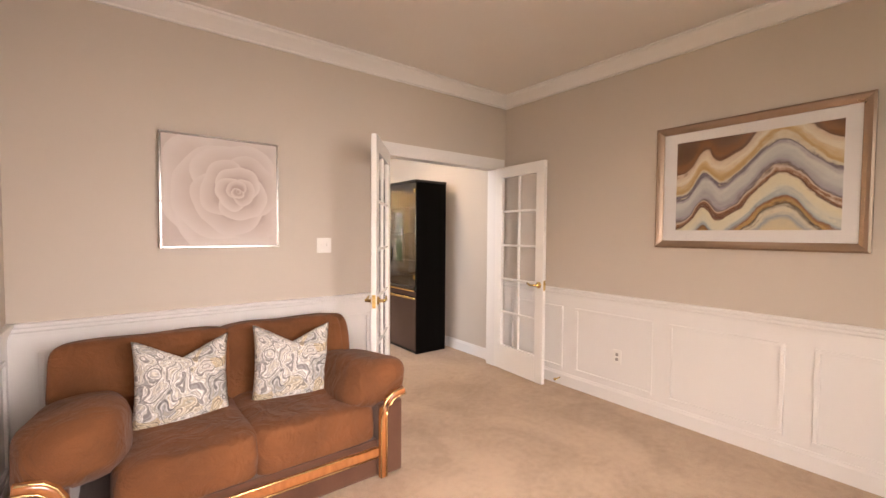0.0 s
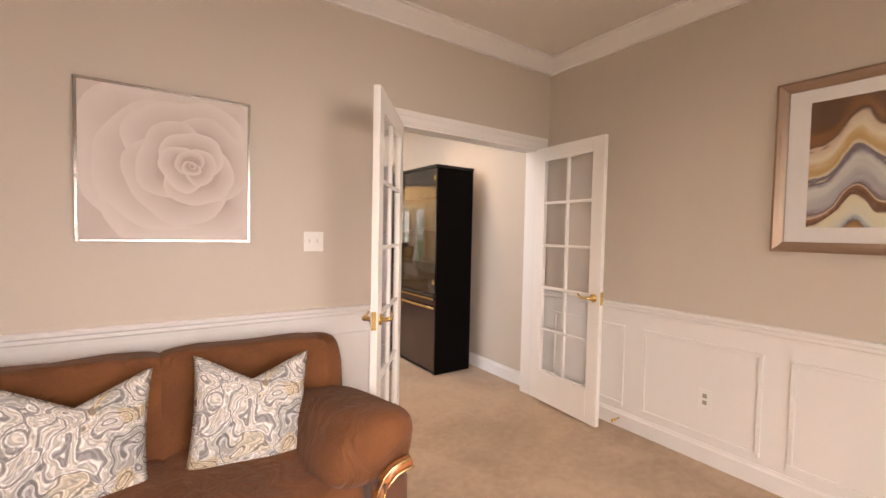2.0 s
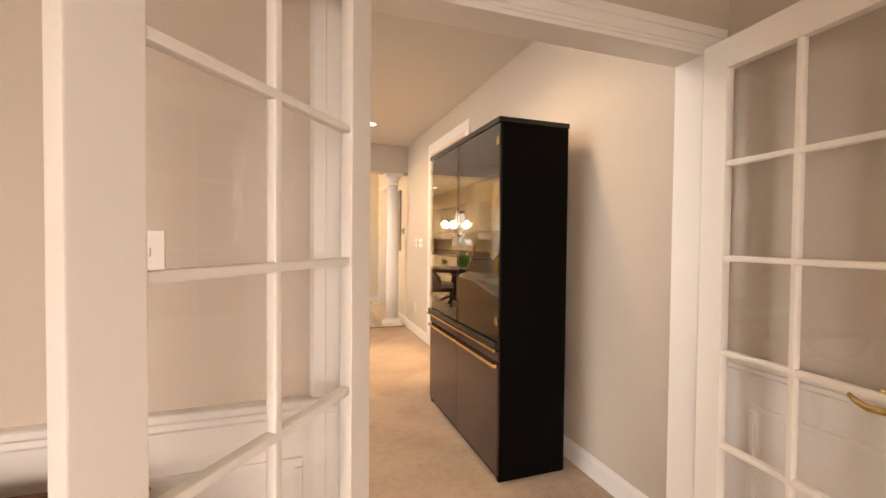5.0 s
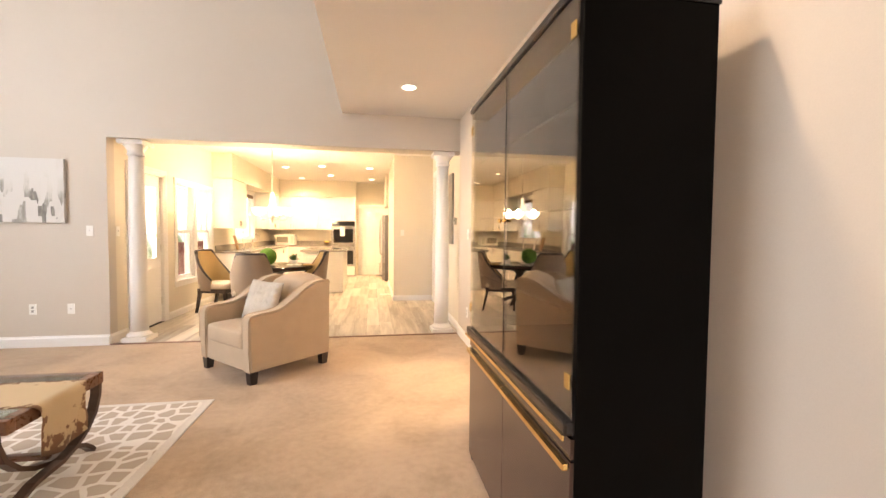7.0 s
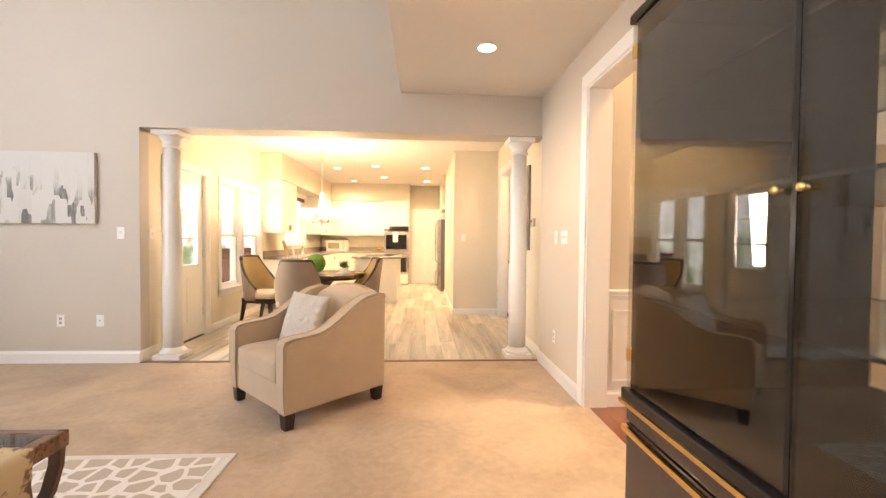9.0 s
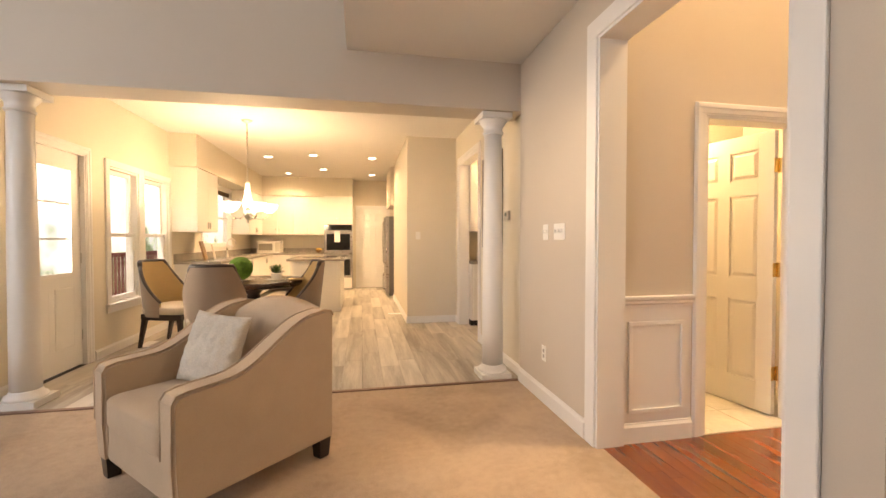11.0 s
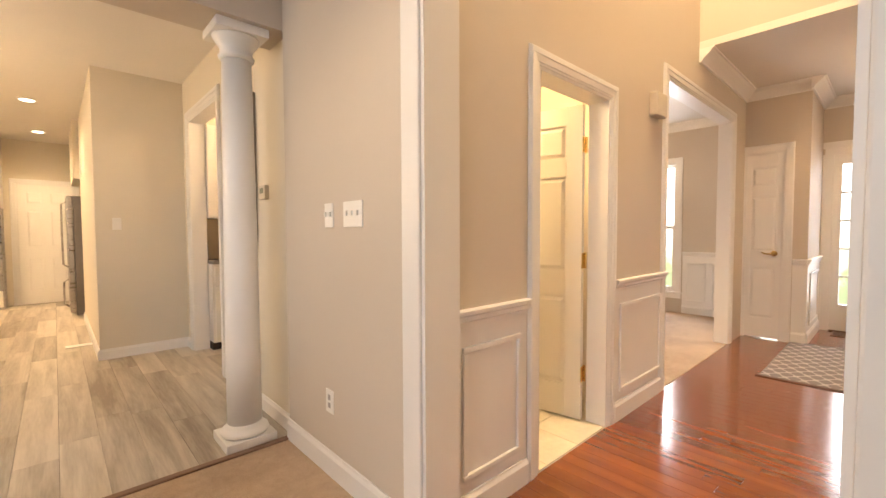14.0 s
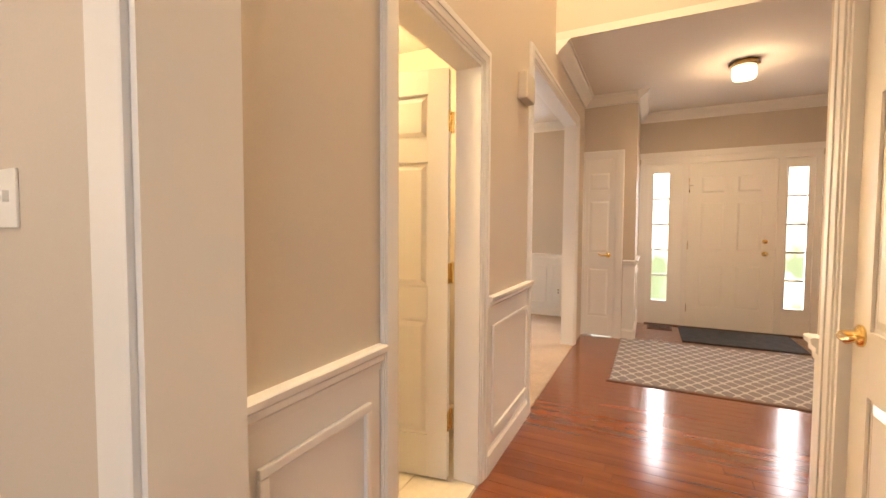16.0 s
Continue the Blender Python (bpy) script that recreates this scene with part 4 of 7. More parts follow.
# ---- office: pictures ----
def rose_print():
    m, nt, p = nodes_of("rose_canvas_print")
    N, L = nt.nodes.new, nt.links.new
    uv, sep, ramp = N("ShaderNodeUVMap"), N("ShaderNodeSeparateXYZ"), N("ShaderNodeValToRGB")
    L(uv.outputs[0], sep.inputs[0])
    tc, nz = N("ShaderNodeTexCoord"), N("ShaderNodeTexNoise")
    nz.inputs["Scale"].default_value, nz.inputs["Detail"].default_value = 7, 5
    L(tc.outputs["Object"], nz.inputs["Vector"])
    ad = N("ShaderNodeMath")
    ad.operation = "MULTIPLY_ADD"
    L(nz.outputs["Fac"], ad.inputs[0])
    ad.inputs[1].default_value = 0.22
    L(sep.outputs[0], ad.inputs[2])
    r = ramp.color_ramp
    r.elements[0].position, r.elements[0].color = 0.05, (0.29, 0.205, 0.175, 1)
    r.elements[1].position, r.elements[1].color = 1.0, (0.67, 0.60, 0.555, 1)
    e = r.elements.new(0.5)
    e.color = (0.55, 0.465, 0.42, 1)
    L(ad.outputs[0], ramp.inputs["Fac"])
    L(ramp.outputs[0], p.inputs["Base Color"])
    p.inputs["Roughness"].default_value = 0.7
    return m


def rose_picture():
    root = thing("rose_picture", "square canvas of a pale pink rose in a thin silver frame", "picture")
    xa, xb, za, zb, y = -3.042, -2.337, 1.287, 2.008, -0.05
    silver = surface("silver_frame", (0.40, 0.37, 0.34), 0.22, 0.05, 10, 200, 0.03, 0.0, metallic=0.9)
    w = 0.013
    for b in ((xa, xb, zb - w, zb), (xa, xb, za, za + w), (xa, xa + w, za + w, zb - w), (xb - w, xb, za + w, zb - w)):
        part("frame", boxes((b[0], b[1], y - 0.004, -0.002, b[2], b[3]), bevel=0.002), silver, root)
    bm = bmesh.new()
    uv = bm.loops.layers.uv.new("UVMap")
    lim = lambda q: (min(xb - w, max(xa + w, q[0])), min(zb - w, max(za + w, q[1])))
    cx, cz = -2.60, 1.66
    def fan(mid, rim, depth, lo, hi):
        c = bm.verts.new((*lim(mid)[:1], depth, lim(mid)[1]))
        vs = [bm.verts.new((lim(q)[0], depth, lim(q)[1])) for q in rim]
        for i in range(len(vs)):
            a, b = vs[i], vs[(i + 1) % len(vs)]
            if (a.co - b.co).length < 1e-6:
                continue
            p0, p1 = (bm.verts.new(c.co.lerp(v.co, 0.62)) for v in (a, b))
            mid_v = lo + 0.22 * (hi - lo)
            for vs3, vals in (((c, p0, p1), (lo, mid_v, mid_v)), ((p0, a, b, p1), (mid_v, hi, hi, mid_v))):
                f = bm.faces.new(vs3)
                for lp, val in zip(f.loops, vals):
                    lp[uv].uv = (val, 0)
    corners = [(xa, za), (xb, za), (xb, zb), (xa, zb)]
    fan((cx, cz), corners, y + 0.004, 0.25, 0.55)
    rng = random.Random(5)
    count = 17
    for k in range(count):
        f = k / (count - 1)
        dist, size = 0.19 * (1 - f) ** 1.1 + 0.003, 0.34 * (1 - f) ** 1.0 + 0.016
        a = k * 2.39996 + rng.uniform(-0.2, 0.2)
        mx, mz = cx + dist * math.cos(a), cz + dist * math.sin(a)
        rim = []
        for i in range(40):
            t = 2 * math.pi * i / 40
            rr = size * (1 - 0.13 * math.cos(2 * (t - a)) + 0.05 * math.sin(3 * t + k) + 0.02 * math.sin(7 * t + 2 * k))
            rim.append((mx + rr * math.cos(t), mz + rr * math.sin(t)))
        fan((mx - 0.5 * size * math.cos(a), mz - 0.5 * size * math.sin(a)), rim, y + 0.0038 - 0.0001 * k, 0.02 + 0.12 * rng.random(), 0.80 + 0.2 * rng.random())
    part("print", bm, rose_print(), root, "printed canvas")


rose_picture()


def waves_print():
    """Flowing bands of ochre, cream, brown and slate blue that follow one small and one large crest."""
    m, nt, p = nodes_of("abstract_waves_print")
    N, L = nt.nodes.new, nt.links.new
    tc, sep = N("ShaderNodeTexCoord"), N("ShaderNodeSeparateXYZ")
    L(tc.outputs["Object"], sep.inputs[0])
    def calc(op, a, b=None, c=None):
        n = N("ShaderNodeMath")
        n.operation = op
        for i, v in enumerate((a, b, c)):
            if isinstance(v, (int, float)):
                n.inputs[i].default_value = v
            elif v is not None:
                L(v, n.inputs[i])
        return n.outputs[0]
    def noise_at(vector, scale, detail):
        n = N("ShaderNodeTexNoise")
        n.inputs["Scale"].default_value, n.inputs["Detail"].default_value = scale, detail
        L(vector, n.inputs["Vector"])
        return calc("SUBTRACT", n.outputs["Fac"], 0.5)
    def crest(u, at, width, height):
        d = calc("DIVIDE", calc("SUBTRACT", u, at), width)
        return calc("MULTIPLY", calc("EXPONENT", calc("MULTIPLY", calc("MULTIPLY", d, d), -1.0)), height)
    wob = noise_at(tc.outputs["Object"], 3.2, 2)
    u = calc("ADD", calc("MULTIPLY_ADD", sep.outputs[1], -1 / 0.905, -1.735 / 0.905), calc("MULTIPLY", wob, 0.16))
    v = calc("MULTIPLY_ADD", sep.outputs[2], 1 / 0.625, -1.425 / 0.625)
    line = calc("ADD", calc("MULTIPLY_ADD", u, 0.15, 0.36), calc("ADD", crest(u, 0.2, 0.09, 0.22), crest(u, 0.66, 0.22, 0.46)))
    d = calc("SUBTRACT", v, line)
    flow = N("ShaderNodeCombineXYZ")
    L(calc("MULTIPLY", u, 2.2), flow.inputs[0]), L(calc("MULTIPLY", d, 16.0), flow.inputs[1])
    grainy = noise_at(tc.outputs["Object"], 34, 4)
    d = calc("ADD", d, calc("ADD", calc("MULTIPLY", noise_at(flow.outputs[0], 1.0, 5), 0.17), calc("MULTIPLY", grainy, 0.06)))
    ramp = N("ShaderNodeValToRGB")
    r = ramp.color_ramp
    stops = ((-0.86, (0.62, 0.52, 0.32)), (-0.76, (0.30, 0.33, 0.36)), (-0.70, (0.66, 0.60, 0.44)), (-0.655, (0.05, 0.025, 0.012)), (-0.63, (0.50, 0.30, 0.10)), (-0.58, (0.24, 0.10, 0.03)), (-0.55, (0.33, 0.39, 0.41)), (-0.49, (0.66, 0.64, 0.52)), (-0.40, (0.72, 0.66, 0.46)), (-0.375, (0.60, 0.52, 0.36)), (-0.36, (0.10, 0.035, 0.015)), (-0.32, (0.26, 0.11, 0.04)), (-0.295, (0.68, 0.54, 0.42)), (-0.27, (0.11, 0.07, 0.06)), (-0.24, (0.36, 0.33, 0.37)), (-0.16, (0.48, 0.50, 0.49)), (-0.08, (0.62, 0.63, 0.58)), (-0.035, (0.40, 0.37, 0.40)), (0.0, (0.10, 0.075, 0.11)), (0.022, (0.68, 0.62, 0.46)), (0.07, (0.50, 0.31, 0.11)), (0.12, (0.62, 0.46, 0.24)), (0.17, (0.74, 0.68, 0.54)), (0.25, (0.60, 0.47, 0.34)), (0.275, (0.10, 0.04, 0.02)), (0.33, (0.28, 0.12, 0.04)), (0.42, (0.13, 0.055, 0.025)))
    place = lambda q: (q + 0.9) / 1.4
    r.elements[0].position, r.elements[0].color = place(stops[0][0]), (*stops[0][1], 1)
    r.elements[1].position, r.elements[1].color = place(stops[-1][0]), (*stops[-1][1], 1)
    for q, c in stops[1:-1]:
        r.elements.new(place(q)).color = (*c, 1)
    L(calc("MULTIPLY_ADD", d, 1 / 1.4, 0.9 / 1.4), ramp.inputs["Fac"])
    L(ramp.outputs[0], p.inputs["Base Color"])
    p.inputs["Roughness"].default_value = 0.4
    return m


def waves_picture():
    root = thing("abstract_picture", "abstract wave print in a bronze frame with white mat", "picture")
    ya, yb, za, zb = -2.748, -1.595, 1.298, 2.17
    bronze = surface("bronze_frame", (0.36, 0.26, 0.19), 0.33, 0.05, 4, 120, 0.03, 0.0, metallic=0.75)
    w = 0.052
    loop_o = [(ya, za), (yb, za), (yb, zb), (ya, zb)]
    def ins(d):
        return [(ya + d, za + d), (yb - d, za + d), (yb - d, zb - d), (ya + d, zb - d)]
    prof = [(0, -0.002), (0, -0.034), (0.012, -0.042), (0.03, -0.036), (w - 0.006, -0.026), (w, -0.02), (w, -0.002)]
    for i in range(4):
        bm = bmesh.new()
        ring = []
        for d, x in prof:
            q = ins(d)
            ring.append([bm.verts.new((x, *q[i])), bm.verts.new((x, *q[(i + 1) % 4]))])
        for a, b in zip(ring, ring[1:]):
            bm.faces.new((a[0], a[1], b[1], b[0]))
        bmesh.ops.recalc_face_normals(bm, faces=bm.faces[:])
        part("frame", bm, bronze, root)
    part("mat_board", boxes((-0.012, -0.004, ya + w - 0.002, yb - w + 0.002, za + w - 0.002, zb - w + 0.002)), surface("mat_board_white", (0.78, 0.76, 0.74), 0.7, 0.01), root, "white mat")
    part("print", boxes((-0.0135, -0.0125, -2.624, -1.735, 1.425, 2.05)), waves_print(), root, "swirling ochre, cream and blue print")
    part("glazing", boxes((-0.0185, -0.0165, ya + w, yb - w, za + w, zb - w)), CLEAR, root).visible_shadow = False


waves_picture()

bm = bmesh.new()
tube(bm, [(-0.02, -0.75, 0.065), (-0.085, -0.75, 0.062)], 0.006, 10)
lathe(bm, [(0.012, -0.10), (0.012, -0.085)], -0.75, 0.062, 12, "x")
ob = new("door_stop", mesh_of("door_stop", bm, BRASS, True))
tagged(ob, "small brass door stop on the baseboard", "door stop")

# ---- great room ----
def curio_cabinet():
    root = thing("curio_cabinet", "tall black lacquer curio cabinet with glass doors and brass trim", "cabinet")
    xf, xb, ya, yb, h = -0.585, -0.155, 0.822, 2.062, 2.0
    zs = 0.775
    part("side_panel", boxes((xf + 0.012, xb, ya, ya + 0.03, 0, h - 0.03), bevel=0.003), SATINBLACK, root)
    part("side_panel", boxes((xf + 0.012, xb, yb - 0.03, yb, 0, h - 0.03), bevel=0.003), SATINBLACK, root)
    part("top", boxes((xf - 0.012, xb + 0.005, ya - 0.006, yb + 0.006, h - 0.03, h), bevel=0.006), GLOSSBLACK, root)
    part("back_mirror", boxes((xb - 0.012, xb, ya + 0.03, yb - 0.03, zs, h - 0.03)), surface("mirror_back", (0.86, 0.84, 0.80), 0.015, 0.0, 3, 100, 0.0, 0.0, metallic=1.0, rough_vary=0.0), root, "mirrored back")
    part("lower_body", boxes((xf + 0.03, xb, ya + 0.03, yb - 0.03, 0.03, zs - 0.04)), SATINBLACK, root)
    part("ledge", boxes((xf - 0.022, xf + 0.0115, ya, yb, zs - 0.04, zs), bevel=0.008), GLOSSBLACK, root)
    part("cabinet_floor", boxes((xf + 0.012, xb, ya + 0.03, yb - 0.03, zs - 0.04, zs)), SATINBLACK, root)
    part("ledge_trim", boxes((xf - 0.028, xf - 0.0225, ya, yb, zs - 0.05, zs - 0.036)), BRASS, root, "brass edge strip")
    ym = 1.445
    part("drawer_band", boxes((xf, xf + 0.03, ya + 0.004, yb - 0.004, 0.665, zs - 0.052)), BROWNLAC, root, "dark brown lacquer band")
    for a, b in ((ya + 0.004, ym - 0.003), (ym + 0.003, yb - 0.004)):
        d = part("lower_door", boxes((xf, xf + 0.03, a, b, 0.04, 0.655), bevel=0.002), BROWNLAC, root, "glossy dark brown lacquer door")
        bm = bmesh.new()
        box(bm, xf - 0.022, xf - 0.002, a + 0.004, b - 0.004, 0.632, 0.652, 0.004)
        part("handle", bm, BRASS, d, "long brass pull")
        g = part("glass_door", boxes((xf - 0.003, xf + 0.003, a, b, zs + 0.006, h - 0.034)), SMOKE, root, "smoked glass door")
        g.visible_shadow = False
        ye = b if b < 1.5 else a
        part("meeting_edge", boxes((xf - 0.004, xf + 0.006, ye - 0.003, ye + 0.003, zs + 0.006, h - 0.034)), GLOSSBLACK, g, "black edge of the glass")
        for z in (zs + 0.09, h - 0.15):
            y0 = a + 0.004 if a < 1 else b - 0.034
            part("hinge", boxes((xf - 0.008, xf - 0.0035, y0, y0 + 0.03, z, z + 0.045), bevel=0.001), BRASS, g)
        bm = bmesh.new()
        lathe(bm, [(0.006, xf - 0.022), (0.010, xf - 0.018), (0.006, xf - 0.010), (0.005, xf - 0.0035)], (b - 0.025) if b < 1.5 else a + 0.025, 1.36, 14, "x")
        part("knob", bm, BRASS, g, "small brass knob", True)
    shelf = glass("shelf_glass", (0.86, 0.92, 0.88))
    for z in (1.07, 1.38, 1.69):
        part("shelf", boxes((xf + 0.04, xb - 0.016, ya + 0.031, yb - 0.031, z, z + 0.006)), shelf, root, "glass shelf")
        part("shelf_edge", boxes((xf + 0.036, xf + 0.0395, ya + 0.031, yb - 0.031, z - 0.001, z + 0.008)), SATINBLACK, root)
    part("plinth", boxes((xf + 0.025, xb, ya + 0.031, yb - 0.031, 0.0, 0.03)), SATINBLACK, root)


curio_cabinet()

LINEN = surface("cream_linen", (0.49, 0.375, 0.265), 0.9, 0.06, 6, 340, 0.12, 0.3, spec=0.15, sheen=0.15)
ESPRESSO = surface("espresso_wood", (0.022, 0.012, 0.009), 0.35, 0.3, 4, 80, 0.2, 0.03)


def armchair():
    root = thing("armchair", "cream linen club chair with sloped arms and button back", "armchair", pose(-2.15, 4.005, 0, 0, 0, -45))
    side = [(-0.415, 0.11), (-0.425, 0.30), (-0.425, 0.555), (-0.405, 0.585), (-0.36, 0.597)]
    for i in range(0, 11):
        f = i / 10
        side.append((-0.20 + 0.50 * f, 0.605 + 0.225 * (3 * f * f - 2 * f ** 3)))
    side += [(0.36, 0.838), (0.405, 0.828), (0.42, 0.80), (0.415, 0.11)]
    for x0, x1 in ((-0.43, -0.315), (0.315, 0.43)):
        bm = bmesh.new()
        prism(bm, side, x0, x1, "x")
        es = [e for e in bm.edges if abs(e.verts[0].co.x - e.verts[1].co.x) < 1e-6]
        bmesh.ops.bevel(bm, geom=es, offset=0.014, segments=3, affect="EDGES")
        arm = part("arm", bm, LINEN, root, smooth=False)
        xo = x0 if x0 < 0 else x1
        for xe in (x0 + 0.006, x1 - 0.006):
            bm = bmesh.new()
            tube(bm, [(xe, y, z + 0.001) for y, z in side[1:-1]], 0.0045, 6)
            part("welt", bm, LINEN, arm, smooth=True)
    part("seat_base", boxes((-0.315, 0.315, -0.405, 0.30, 0.11, 0.30), bevel=0.01), LINEN, root)
    part("back_panel", boxes((-0.315, 0.315, 0.34, 0.415, 0.11, 0.80), bevel=0.012), LINEN, root)
    bm = bmesh.new()
    puff(bm, (0, -0.10, 0.365), (0.318, 0.33, 0.085), 0.25, 0.18, 56, 18, 0.006, 5, 2.0)
    part("seat_cushion", bm, LINEN, root, smooth=True)
    bm = bmesh.new()
    n, rows, buttons = 40, 30, [(-0.17, 0.62), (0.17, 0.62), (0.0, 0.70), (-0.085, 0.54), (0.085, 0.54)]
    grid = []
    for j in range(rows + 1):
        v = j / rows
        row = []
        for i in range(n + 1):
            u = 2 * i / n - 1
            x, z = 0.318 * u, 0.36 + (0.475 + 0.045 * (1 - u * u)) * v
            y = 0.20 + 0.10 * v - 0.045 * math.sin(math.pi * min(1, v * 1.02)) * (1 - 0.3 * u * u) + (0.13 * max(0, v - 0.86) / 0.14) ** 1.6 * 3
            dip = sum(math.exp(-((x - bx) ** 2 + (z - bz) ** 2) / 0.0022) for bx, bz in buttons)
            row.append(bm.verts.new((x, y + 0.026 * min(1, dip), z)))
        grid.append(row)
    for a, b in zip(grid, grid[1:]):
        for i in range(n):
            bm.faces.new((a[i], a[i + 1], b[i + 1], b[i]))
    top = [bm.verts.new((w.co.x, 0.41, w.co.z - 0.02)) for w in grid[-1]]
    for i in range(n):
        bm.faces.new((grid[-1][i], grid[-1][i + 1], top[i + 1], top[i]))
    bmesh.ops.recalc_face_normals(bm, faces=bm.faces[:])
    back = part("back_cushion", bm, LINEN, root, "button-tufted back", True)
    for bx, bz in buttons:
        bm = bmesh.new()
        puff(bm, (bx, 0.232 + 0.02 * (bz - 0.54) / 0.1, bz), (0.011, 0.006, 0.011), 0.9, 0.9, 12, 8)
        part("button", bm, LINEN, back, smooth=True)
    for fx in (-0.375, 0.375):
        for fy in (-0.37, 0.37):
            bm = bmesh.new()
            v = box(bm, fx - 0.038, fx + 0.038, fy - 0.038, fy + 0.038, 0.0, 0.112)
            for w in v[:4]:
                w.co.x, w.co.y = fx + (w.co.x - fx) * 0.78, fy + (w.co.y - fy) * 0.78
            part("foot", bm, ESPRESSO, root, "dark tapered wooden foot")


armchair()
KNIT = surface("white_knit", (0.62, 0.56, 0.48), 0.95, 0.05, 8, 120, 0.1, 0.6, spec=0.1)
bm = cushion_mesh(bmesh.new(), 0.195, 0.065, seed=8.0, n=64)
for v in bm.verts:
    v.co.y += math.copysign(0.009, v.co.y) * abs(math.sin(v.co.x * 52)) * (0.6 + 0.4 * math.sin(v.co.z * 95 + 3 * math.sin(v.co.x * 52))) if abs(v.co.y) > 0.01 else 0
ob = new("throw_pillow", mesh_of("throw_pillow", bm, KNIT, True))
ob.matrix_basis = pose(-2.21, 3.995, 0, 0, 0, -45) @ pose(-0.03, 0.05, 0.628, -20, 3, 14)
tagged(ob, "cream cable-knit pillow on the armchair", "pillow")


def round_column(name, x, y):
    root = thing(name, "round white painted wooden column with moulded base", "column", pose(x, y, 0), "columns of the kitchen opening")
    part("plinth", boxes((-0.135, 0.135, -0.135, 0.135, 0.0, 0.05), bevel=0.004), TRIM, root)
    bm = bmesh.new()
    lathe(bm, [(0.125, 0.05), (0.13, 0.062), (0.125, 0.078), (0.108, 0.085), (0.100, 0.10), (0.093, 0.115)], seg=32)
    part("base", bm, TRIM, root, smooth=True)
    bm = bmesh.new()
    lathe(bm, [(0.093, 0.115), (0.092, 0.5), (0.089, 1.1), (0.082, 1.7), (0.077, 2.16)], seg=36)
    part("shaft", bm, TRIM, root, smooth=True)
    bm = bmesh.new()
    lathe(bm, [(0.077, 2.16), (0.090, 2.168), (0.094, 2.182), (0.084, 2.19), (0.084, 2.225), (0.10, 2.245), (0.12, 2.275), (0.122, 2.285)], seg=32)
    part("capital", bm, TRIM, root, smooth=True)
    part("abacus", boxes((-0.135, 0.135, -0.135, 0.135, 2.285, 2.334), bevel=0.004), TRIM, root)


round_column("column", -0.235, 5.17)
round_column("column", -3.86, 5.20)
structure("trim_carpet_transition", boxes((-4.06, 0.0, 4.985, 5.025, 0.0, 0.011), bevel=0.004), surface("brown_reducer_strip", (0.21, 0.12, 0.08), 0.5), "brown wood reducer strip between carpet and planks", "floor strip")


def lattice():
    """Woven rug: pale interlocked curved lines on taupe."""
    m, nt, p = nodes_of("lattice_rug")
    N, L = nt.nodes.new, nt.links.new
    tc, vor, wob = N("ShaderNodeTexCoord"), N("ShaderNodeTexVoronoi"), N("ShaderNodeTexNoise")
    vor.feature = "DISTANCE_TO_EDGE"
    vor.inputs["Scale"].default_value, vor.inputs["Randomness"].default_value = 8.5, 0.55
    wob.inputs["Scale"].default_value = 5
    mv = N("ShaderNodeVectorMath")
    mv.operation = "MULTIPLY_ADD"
    mv.inputs[1].default_value = (0.05, 0.05, 0)
    L(tc.outputs["Object"], wob.inputs["Vector"]), L(wob.outputs["Color"], mv.inputs[0]), L(tc.outputs["Object"], mv.inputs[2])
    L(mv.outputs[0], vor.inputs["Vector"])
    ramp = N("ShaderNodeValToRGB")
    ramp.color_ramp.elements[0].position, ramp.color_ramp.elements[0].color = 0.10, (0.74, 0.70, 0.65, 1)
    ramp.color_ramp.elements[1].position, ramp.color_ramp.elements[1].color = 0.125, (0.46, 0.39, 0.32, 1)
    L(vor.outputs["Distance"], ramp.inputs["Fac"])
    L(ramp.outputs[0], p.inputs["Base Color"])
    p.inputs["Roughness"].default_value = 0.95
    fine = N("ShaderNodeTexNoise")
    fine.inputs["Scale"].default_value = 220
    L(tc.outputs["Object"], fine.inputs["Vector"])
    bp = N("ShaderNodeBump")
    bp.inputs["Strength"].default_value, bp.inputs["Distance"].default_value = 0.4, 0.005
    L(fine.outputs["Fac"], bp.inputs["Height"])
    L(bp.outputs[0], p.inputs["Normal"])
    return m


rug = thing("area_rug", "cream and taupe lattice area rug under the coffee table", "rug")
part("field", boxes((-5.3, -2.39, 0.9, 3.11, 0.0, 0.012), bevel=0.003), lattice(), rug)
GREYBAND = surface("rug_border", (0.64, 0.60, 0.56), 0.95, 0.05, 6, 200, 0.1, 0.4)
for s in ((-2.39, -2.333, 0.9, 3.155), (-5.3, -2.39, 3.11, 3.155)):
    part("border", boxes((s[0], s[1], s[2], s[3], 0.0, 0.011), bevel=0.002), GREYBAND, rug)

WALNUT = surface("walnut_veneer", (0.16, 0.068, 0.030), 0.3, 0.25, 5, 90, 0.2, 0.03, stretch=(2, 10, 10), coat=0.3)
IRON = surface("dark_bronze_metal", (0.10, 0.055, 0.035), 0.35, 0.2, 8, 150, 0.1, 0.05, metallic=0.6)


